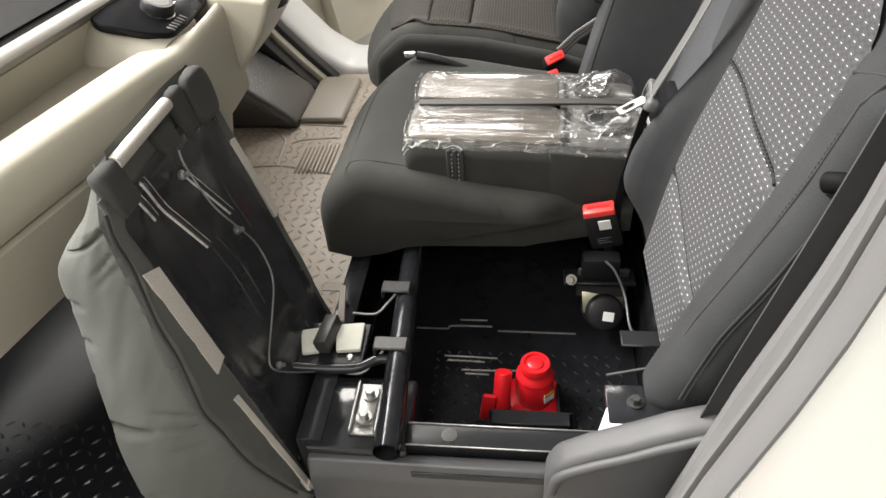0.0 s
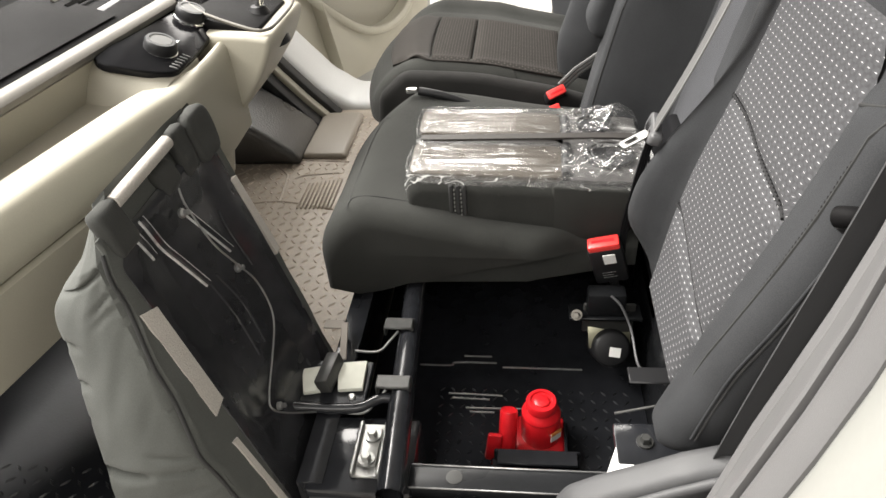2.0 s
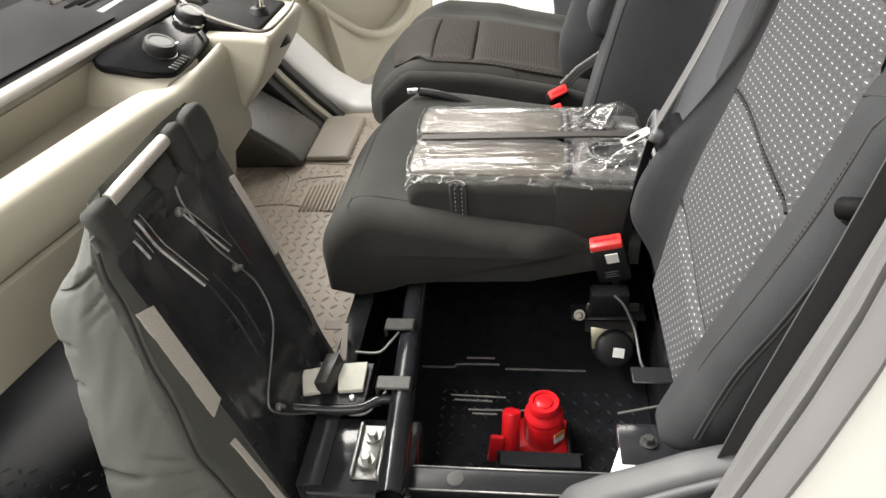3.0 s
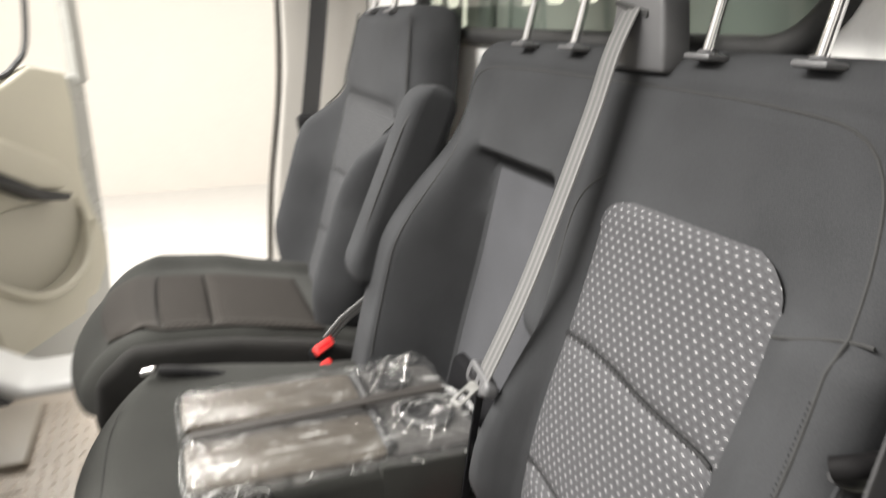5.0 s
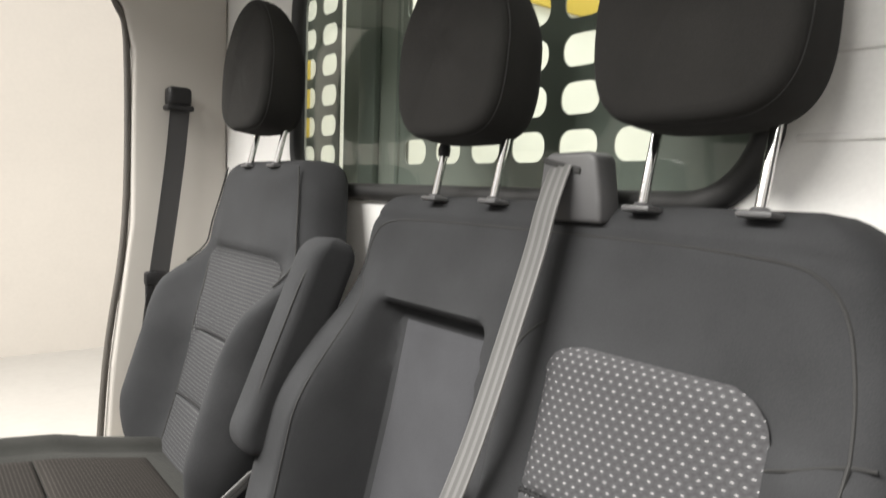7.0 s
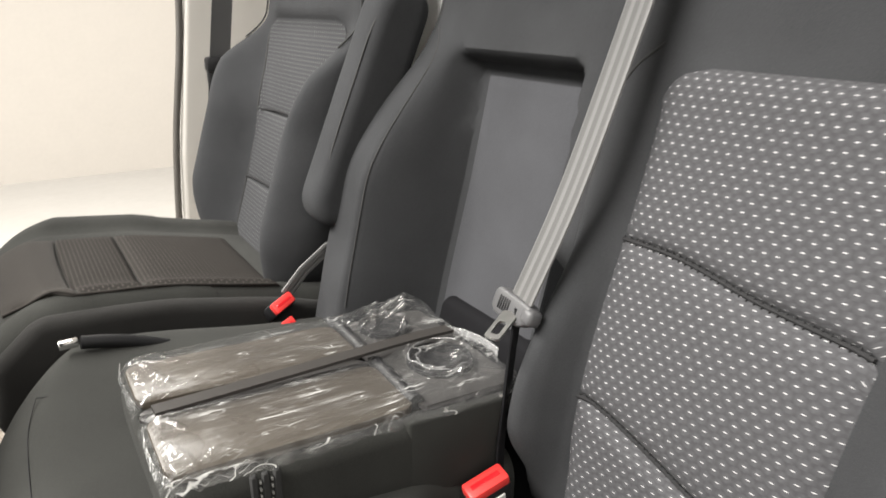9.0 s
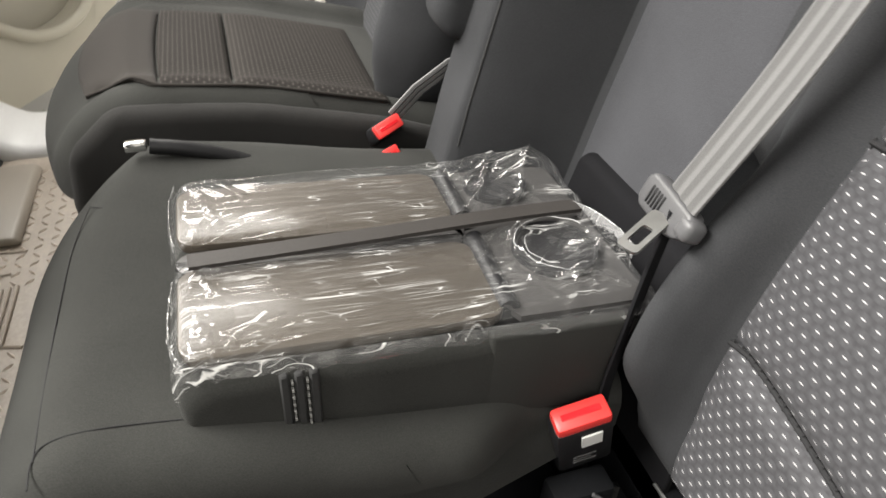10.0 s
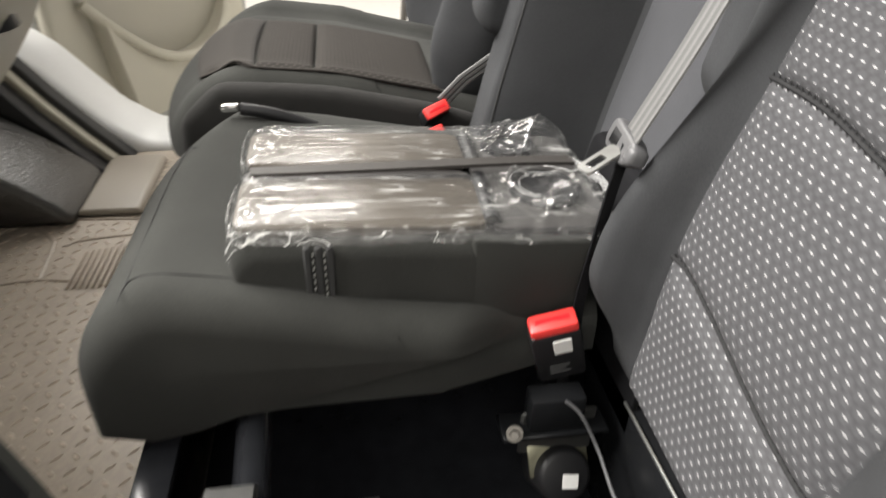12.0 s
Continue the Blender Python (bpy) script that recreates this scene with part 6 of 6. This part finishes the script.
part("outer_trim", upright([(0.30, 0.247), (-0.044, 0.247), (-0.050, 0.244), (-0.053, 0.238), (-0.056, 0.225), (-0.057, 0.214), (-0.054, 0.207), (-0.045, 0.204), (0.30, 0.204)]), GREY_T, near, "grey outer trim band")
part("door_frame", upright([(0.60, 0.202), (-0.048, 0.202), (-0.058, 0.199), (-0.066, 0.188), (-0.070, 0.165), (-0.068, 0.110), (-0.058, 0.060), (-0.03, 0.03), (0.0, 0.02), (0.60, 0.02)]), PAINT, near, "white painted door frame")
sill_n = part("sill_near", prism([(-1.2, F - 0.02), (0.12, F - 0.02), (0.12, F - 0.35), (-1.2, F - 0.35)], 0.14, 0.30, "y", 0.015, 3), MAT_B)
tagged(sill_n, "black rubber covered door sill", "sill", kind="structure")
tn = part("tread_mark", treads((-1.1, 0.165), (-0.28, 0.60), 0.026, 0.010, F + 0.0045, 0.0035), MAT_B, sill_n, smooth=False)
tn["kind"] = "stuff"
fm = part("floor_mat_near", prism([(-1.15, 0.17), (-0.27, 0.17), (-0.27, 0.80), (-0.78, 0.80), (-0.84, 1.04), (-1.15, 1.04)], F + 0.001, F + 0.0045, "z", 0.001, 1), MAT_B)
tagged(fm, "black rubber mat in the passenger footwell", "floor mat", kind="structure")

# ---- dashboard ----
dash = thing("dashboard", "beige and dark grey van dashboard with open shelf", "dashboard", at=(-0.7, 1.1, 0.7))
do = Matrix.Translation((0.7, -1.1, -0.7))
def dp(name, bm, material, label=""):
    return part(name, moved(bm, do), material, dash, label)
# rear face comes towards the seats near the middle
def dx(y):
    return float(np.interp(y, [0.15, 0.53, 0.87, 0.95, 1.2, 1.45, 2.2], [-0.655, -0.580, -0.508, -0.502, -0.50, -0.56, -0.62]))
def ux(y):
    """Line of the upper dashboard, straighter than the lower face."""
    return float(np.interp(y, [0.15, 1.12, 1.25, 1.45, 2.2], [-0.607, -0.485, -0.50, -0.56, -0.62]))
def dash_loft(profile, y0, y1, ny=30, line=None):
    bm = bmesh.new()
    line = line or dx
    rows = []
    for j in range(ny + 1):
        y = y0 + (y1 - y0) * j / ny
        rows.append([bm.verts.new((line(y) + a, y, z)) for a, z in profile])
    m = len(profile)
    for a, b in zip(rows, rows[1:]):
        for k in range(m):
            bm.faces.new((a[k], a[(k + 1) % m], b[(k + 1) % m], b[k]))
    bm.faces.new(rows[0]); bm.faces.new(rows[-1][::-1])
    return bm
dp("lower_panel", dash_loft([(-0.30, 0.53), (-0.03, 0.53), (-0.015, 0.54), (0.0, 0.662), (-0.006, 0.668), (-0.30, 0.668)], 0.17, 1.02), BEIGE, "beige lower dashboard panel")
def loft_y(fn, y0, y1, ny):
    bm = bmesh.new()
    rows = [[bm.verts.new((a, y, z)) for a, z in fn(y)] for y in np.linspace(y0, y1, ny + 1)]
    m = len(rows[0])
    for a, b in zip(rows, rows[1:]):
        for k in range(m):
            bm.faces.new((a[k], a[(k + 1) % m], b[(k + 1) % m], b[k]))
    bm.faces.new(rows[0]); bm.faces.new(rows[-1][::-1])
    return bm
# shelf front: a broad crest that thins to a lip beside the controls
def crest(y):
    k = 1 - 0.72 * smooth01(0.885, 0.97, y)
    h = 0.004 * smooth01(1.0, 1.1, y) - 0.006 * smooth01(0.80, 0.95, y)
    lo = 0.671 - 0.09 * smooth01(0.80, 1.0, y)
    return [(dx(y) + a * k + 0.004 * (1 - k), max(z, lo) + h) for a, z in ((-0.075, lo), (-0.004, lo), (0.003, lo + 0.006), (0.007, 0.700), (0.006, 0.730), (0.001, 0.745), (-0.010, 0.754), (-0.030, 0.758), (-0.050, 0.757), (-0.062, 0.750), (-0.070, 0.715))]
dp("shelf_front", loft_y(crest, 0.17, 1.10, 60), BEIGE, "beige rounded shelf front")
def shelf_floor(y):
    k = smooth01(0.858, 0.884, y)
    return [(dx(y) + a, z) for a, z in ((-0.30, 0.60), (-0.012, 0.60), (-0.018, 0.735 + 0.020 * k), (-0.045, 0.735 + 0.036 * k), (-0.11, 0.735 + 0.064 * k), (-0.16, 0.743 + 0.080 * k), (-0.30, 0.765 + 0.08 * k))]
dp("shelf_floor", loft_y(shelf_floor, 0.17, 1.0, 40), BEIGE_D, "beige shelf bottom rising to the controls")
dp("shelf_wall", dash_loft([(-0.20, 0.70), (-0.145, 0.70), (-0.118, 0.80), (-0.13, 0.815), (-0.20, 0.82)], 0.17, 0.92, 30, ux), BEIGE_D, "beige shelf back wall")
dp("chrome_strip", dash_loft([(-0.126, 0.800), (-0.114, 0.801), (-0.106, 0.807), (-0.105, 0.815), (-0.111, 0.822), (-0.122, 0.826), (-0.132, 0.825)], 0.17, 1.12, 40, ux), SILVER, "thin satin silver trim strip")
dp("upper_panel", dash_loft([(-0.55, 0.66), (-0.14, 0.80), (-0.125, 0.819), (-0.14, 0.830), (-0.20, 0.846), (-0.27, 0.872), (-0.31, 0.915), (-0.36, 0.96), (-0.60, 1.0)], 0.17, 2.2, 40, ux), DASH_D, "dark grey grained upper dashboard")
dp("gloss_band", dash_loft([(-0.262, 0.862), (-0.150, 0.829), (-0.140, 0.833), (-0.200, 0.853), (-0.260, 0.876)], 0.17, 1.0, 30, ux), DASH_D, "smooth dark band along the dashboard")
for k in range(3):
    dp("vent_slat", dash_loft([(-0.205 - 0.022 * k, 0.850 + 0.010 * k), (-0.202 - 0.022 * k, 0.853 + 0.010 * k), (-0.207 - 0.022 * k, 0.859 + 0.010 * k), (-0.210 - 0.022 * k, 0.857 + 0.010 * k)], 0.98, 1.22, 10, ux), SILVER if k == 1 else DASH_D, "air vent slat")
# gloss black control panel, laid back towards the screen
cp = bmesh.new()
top = [cp.verts.new(p) for p in ((-0.612, 0.862, 0.802), (-0.545, 0.885, 0.778), (-0.520, 0.915, 0.764), (-0.518, 0.98, 0.762), (-0.528, 1.115, 0.764), (-0.56, 1.20, 0.790), (-0.66, 1.25, 0.845), (-0.68, 0.95, 0.842))]
low = [cp.verts.new(v.co + Vector((-0.004, 0, -0.012))) for v in top]
cp.faces.new(top); cp.faces.new(low[::-1])
for k in range(8):
    cp.faces.new((low[k], low[(k + 1) % 8], top[(k + 1) % 8], top[k]))
upright_edges = [e for e in cp.edges if (e.verts[0] in top) != (e.verts[1] in top)]
bmesh.ops.bevel(cp, geom=upright_edges, offset=0.014, segments=5, profile=0.5, affect="EDGES")
bmesh.ops.bevel(cp, geom=[e for e in cp.edges if len(e.link_faces) == 2 and e.calc_face_angle() > 0.9], offset=0.002, segments=2, profile=0.5, affect="EDGES")
dp("control_panel", cp, BLACK_G, "gloss black control panel")
for x, y, z in ((-0.566, 0.966, 0.786), (-0.568, 1.105, 0.794)):
    kb = dp("knob", moved(joined(lathe([(0.027, 0), (0.0265, 0.014), (0.0255, 0.022), (0.023, 0.025), (0.0185, 0.025), (0.0175, 0.0235), (0.0, 0.0235)], 32)), pose(x, y, z - 0.008, 0, 24, 0)), BLACK_P, "round control knob")
    part("knob_ring", moved(moved(lathe([(0.0270, 0.003), (0.0305, 0.004), (0.0302, 0.007), (0.0272, 0.008), (0.0266, 0.005)], 32), pose(x, y, z - 0.008, 0, 24, 0)), do), CHROME, kb, "chrome knob ring")
    part("knob_face", moved(moved(lathe([(0.0, 0.0236), (0.0155, 0.0238), (0.0170, 0.0248), (0.0178, 0.0242)], 32), pose(x, y, z - 0.008, 0, 24, 0)), do), CLIP, kb, "dull silver knob face")
for y in (1.010, 1.058):
    mb = pose(-0.578, y, 0.788, 0, 24, 0)
    bt = dp("button", moved(box((-0.020, -0.018, 0), (0.024, 0.018, 0.004), 0.003, 2), mb), BLACK_G, "gloss black button")
    rim = [(a, b, 0.0035) for a, b in rr_loop(-0.022, 0.026, -0.020, 0.020, 0.005, 4)]
    part("button_rim", moved(moved(sweep(rim, ring(0.0012, 6), closed=True), mb), do), CHROME, bt, "thin chrome rim")
for k in range(6):
    dp("button_mark", moved(box((-0.004, -0.002, 0), (0.010, 0.002, 0.003), 0.001, 1), pose(-0.530, 0.925 + 0.010 * k, 0.768, 0, 24, 0)), CLIP, "small grey mark on the controls")
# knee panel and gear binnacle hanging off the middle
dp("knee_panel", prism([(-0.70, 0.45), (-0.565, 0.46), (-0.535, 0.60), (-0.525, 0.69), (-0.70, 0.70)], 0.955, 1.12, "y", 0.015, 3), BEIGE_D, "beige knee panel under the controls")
dp("binnacle", prism([(-0.60, 0.58), (-0.518, 0.598), (-0.485, 0.634), (-0.442, 0.690), (-0.418, 0.735), (-0.415, 0.756), (-0.46, 0.764), (-0.60, 0.775)], 1.075, 1.30, "y", 0.026, 6), BEIGE, "beige gear lever binnacle")
dp("binnacle_top", prism([(-0.60, 0.768), (-0.446, 0.750), (-0.440, 0.766), (-0.60, 0.800)], 1.100, 1.280, "y", 0.008, 3), DASH_D, "dark binnacle top")
dp("silver_rim", tube(smooth_path([(-0.585, 1.13, 0.818), (-0.54, 1.105, 0.798), (-0.455, 1.090, 0.772), (-0.426, 1.10, 0.766), (-0.418, 1.14, 0.766), (-0.418, 1.24, 0.768), (-0.436, 1.285, 0.774), (-0.52, 1.295, 0.80), (-0.61, 1.29, 0.835)], 6), 0.0032, 10), SILVER, "satin silver rim")
dp("rim_bridge", tube(smooth_path([(-0.585, 1.13, 0.818), (-0.61, 1.20, 0.832), (-0.61, 1.29, 0.835)], 5), 0.0030, 10), SILVER, "satin silver rim bridge")
gl_ = thing("gear_lever", "black gear lever with silver-banded knob", "gear lever", at=(-0.468, 1.19, 0.712))
part("boot", lathe([(0.05, 0), (0.045, 0.02), (0.025, 0.05), (0.014, 0.07)], 16), BLACK_P, gl_, "black lever boot")
part("stick", tube([(0, 0, 0.06), (0.02, 0, 0.13)], 0.008, 10), CHROME, gl_, "steel stick")
part("knob", lathe([(0.0, 0.11), (0.02, 0.115), (0.030, 0.15), (0.028, 0.185), (0.016, 0.20), (0, 0.203)], 20, pose(0.02, 0, 0, 0, 8, 0)), BLACK_P, gl_)
part("band", lathe([(0.0305, 0.140), (0.0322, 0.150), (0.0305, 0.160), (0.029, 0.150)], 20, pose(0.02, 0, 0, 0, 8, 0)), CHROME, gl_, "silver band")
# footwell hump, kick panel, seal bands and step by the far doorway
tun = part("tunnel_cover", prism([(-1.05, F), (-1.05, 0.46), (-0.82, 0.345), (-0.70, 0.26), (-0.635, 0.205), (-0.62, F)], 1.64, 1.885, "y", 0.034, 5), MAT_T)
tagged(tun, "black moulded rubber hump in the driver footwell", "floor cover", kind="structure")
curve = [(-1.06, 0.78), (-0.90, 0.53), (-0.82, 0.41), (-0.755, 0.322), (-0.68, 0.235), (-0.60, 0.150)]
def band(off0, off1, y0, y1):
    up = [(x + off1 * 0.72, z + off1 * 0.70) for x, z in curve]
    dn = [(x + off0 * 0.72, z + off0 * 0.70) for x, z in curve[::-1]]
    return prism(up + dn, y0, y1, "y", 0.003, 2)
kick = part("kick_panel", prism(curve + [(-1.06, F - 0.02)], 1.89, 1.945, "y", 0.004, 2), BLACK_P)
tagged(kick, "black footwell kick panel", "trim", kind="structure")
kb_ = part("kick_trim", band(-0.012, 0.016, 1.945, 1.975), BEIGE)
tagged(kb_, "beige trim strip along the front post", "trim", kind="structure")
ks_ = part("post_seal", band(-0.01, 0.032, 1.976, 2.018), RUBBER)
tagged(ks_, "dark rubber seal along the front post", "seal", kind="structure")
bs = part("floor_step", prism([(-0.635, F), (-0.625, F + 0.018), (-0.50, F + 0.018), (-0.49, F)], 1.68, 1.97, "y", 0.012, 3), STEP)
tagged(bs, "beige moulded step by the far doorway", "trim", kind="structure")
for k in range(9):
    part("mat_rib", box((-0.575 + 0.0115 * k, 1.405, F), (-0.569 + 0.0115 * k, 1.535 + 0.003 * k, F + 0.006), 0.002, 1), MAT_R, floor, "moulded rib")
for pts in ([(-0.80, 1.585), (-0.758, 1.645), (-0.70, 1.672), (-0.60, 1.672), (-0.48, 1.662)], [(-0.62, 1.565), (-0.595, 1.583), (-0.496, 1.598)], [(-0.713, 1.655), (-0.660, 1.60), (-0.645, 1.56), (-0.634, 1.441)], [(-0.72, 1.432), (-0.62, 1.444), (-0.45, 1.400)]):
    part("mat_ridge", tube(smooth_path([(x, y, F - 0.001) for x, y in pts], 6), 0.0045, 8), MAT_R, floor, "moulded ridge")
fw = part("wall_front", box((-1.30, 0.16, F - 0.3), (-1.24, 2.2, 0.95), 0.0), BLACK_P)
tagged(fw, "dark footwell front wall", "wall", kind="structure")

# ---- open driver door ----
door = thing("door_1", "open driver door with beige inner trim and pocket", "door", "structure", at=(-0.80, 2.26, 0.0))
DA = 62
dm = pose(0, 0, 0, 0, 0, DA)
def dpart(name, bm, material, label=""):
    return part(name, moved(bm, dm), material, door, label)
card = [(0.0, 0.10), (0.78, 0.10), (0.87, 0.20), (0.885, 0.28), (0.865, 0.36), (0.815, 0.48), (0.80, 0.60), (0.815, 0.84), (0.80, 0.95), (0.62, 0.985), (0.46, 0.925), (0.0, 0.90)]
dpart("trim_panel", prism(card, 0.0, 0.05, "y", 0.018, 3), BEIGE, "beige moulded inner trim")
dpart("skin", prism([(0.0, -0.10), (0.93, -0.10), (0.97, 0.25), (0.98, 0.93), (0.0, 0.90)], 0.052, 0.11, "y", 0.015, 3), PAINT, "white painted outer skin")
# pocket: a raised lip before a flat sheet, darkened as its shaded hollow
lip = smooth_path([(0.10, -0.02, 0.47), (0.16, -0.05, 0.40), (0.30, -0.07, 0.29), (0.44, -0.075, 0.245), (0.58, -0.07, 0.26), (0.68, -0.055, 0.325), (0.73, -0.03, 0.42), (0.735, 0.0, 0.50)], 6)
dpart("pocket_lip", sweep(lip, ring(0.016, 10), up=(0, 1, 0)), BEIGE, "rounded pocket lip")
pk = [(p.x, p.z) for p in lip] + [(0.66, 0.52), (0.40, 0.545), (0.12, 0.55)]
dpart("pocket_shade", prism(pk, -0.006, 0.0, "y", 0.0), BEIGE_D, "flat sheet of darker beige for the pocket's shaded hollow")
dpart("pocket_front", prism([(p.x, p.z) for p in lip[4:-6]] + [(0.60, 0.10), (0.20, 0.10)], -0.060, 0.0, "y", 0.012, 2), BEIGE, "beige pocket front")
rest = dpart("armrest", prism([(0.06, 0.78), (0.25, 0.71), (0.45, 0.60), (0.58, 0.57), (0.64, 0.60), (0.58, 0.67), (0.36, 0.78), (0.10, 0.86)], -0.075, 0.0, "y", 0.02, 3), BEIGE, "beige sloped armrest")
part("armrest_recess", moved(prism([(0.04, 0.740), (0.25, 0.675), (0.45, 0.565), (0.58, 0.535), (0.60, 0.555), (0.45, 0.605), (0.25, 0.715), (0.06, 0.785)], -0.085, -0.01, "y", 0.006, 2), dm), BLACK_P, rest, "black pull recess")
dpart("window_frame", sweep(smooth_path([(0.0, 0.06, 0.90), (0.25, 0.06, 1.40), (0.50, 0.06, 1.55), (0.80, 0.06, 1.55), (0.93, 0.06, 1.45), (0.95, 0.06, 0.90)], 6), [(-0.03, -0.02), (0.03, -0.02), (0.03, 0.02), (-0.03, 0.02)], up=(0, 1, 0)), PAINT, "white painted window frame")
dpart("window_seal", sweep(smooth_path([(0.05, 0.03, 0.925), (0.45, 0.03, 0.945), (0.58, 0.03, 0.985), (0.66, 0.03, 1.08), (0.70, 0.03, 1.40), (0.62, 0.03, 1.50)], 6), ring(0.010, 8), up=(0, 1, 0)), RUBBER, "dark window seal")

# driver belt on the far pillar
db = thing("driver_seat_belt", "dark grey driver belt on the far pillar", "seat belt", at=(0.327, 2.15, 1.335))
part("anchor", joined(moved(box((-0.030, -0.03, -0.022), (0.032, 0.02, 0.030), 0.012, 3), pose(0, 0, 0)), box((-0.036, -0.035, -0.034), (0.036, 0.01, -0.018), 0.006, 2)), BLACK_P, db, "black belt anchor cover")
part("webbing", ribbon(smooth_path([(0.003, -0.014, -0.02), (-0.010, -0.018, -0.15), (-0.030, -0.022, -0.30), (-0.055, -0.026, -0.47), (-0.075, -0.03, -0.62), (-0.09, -0.03, -0.85)], 5), (1, 0.12, 0.1), 0.054, 0.002), BELT_D, db, "dark webbing")
part("tongue", joined(box((-0.092, -0.042, -0.500), (-0.032, -0.012, -0.462), 0.008, 2), box((-0.090, -0.034, -0.56), (-0.066, -0.020, -0.49), 0.005, 2)), BLACK_P, db, "black belt tongue")

# steering column behind the controls
col = thing("steering_column", "black plastic steering column cowl", "steering column", at=(-0.62, 1.60, 0.80))
part("cowl", moved(box((-0.16, -0.075, -0.065), (0.18, 0.075, 0.06), 0.03, 4), pose(0, 0, 0.07, 0, -22, 0)), BLACK_P, col)
part("stalk", tube([(0.06, -0.07, 0.03), (0.07, -0.20, 0.045)], 0.009, 10), BLACK_P, col, "black column stalk")

# near belt hanging beside the pillar
nb = thing("outer_seat_belt", "dark grey belt hanging beside the door pillar", "seat belt", at=(0.34, 0.385, 1.30))
part("webbing", ribbon(smooth_path([(0.012, 0.0, 0.0), (0.008, 0.0, -0.25), (-0.020, 0.0, -0.45), (-0.060, 0.002, -0.68), (-0.085, 0.004, -0.85)], 6), (1, 0.05, -0.15), 0.047, 0.002), BELT_D, nb, "dark webbing")
part("anchor", box((-0.02, -0.02, -0.02), (0.045, 0.015, 0.05), 0.01, 3), BLACK_P, nb, "black belt anchor")

st_ = []
for k in range(60):
    z = 0.56 + 0.005 * k
    x = spine(z) - bench_face(0.4535, z) - 0.0002
    st_.append(box((x - 0.0004, 0.4527, z - 0.0016), (x + 0.0004, 0.4535, z + 0.0016), 0))
part("stitches", moved(joined(*st_), off), STITCH_D, bench, "row of dark stitches")
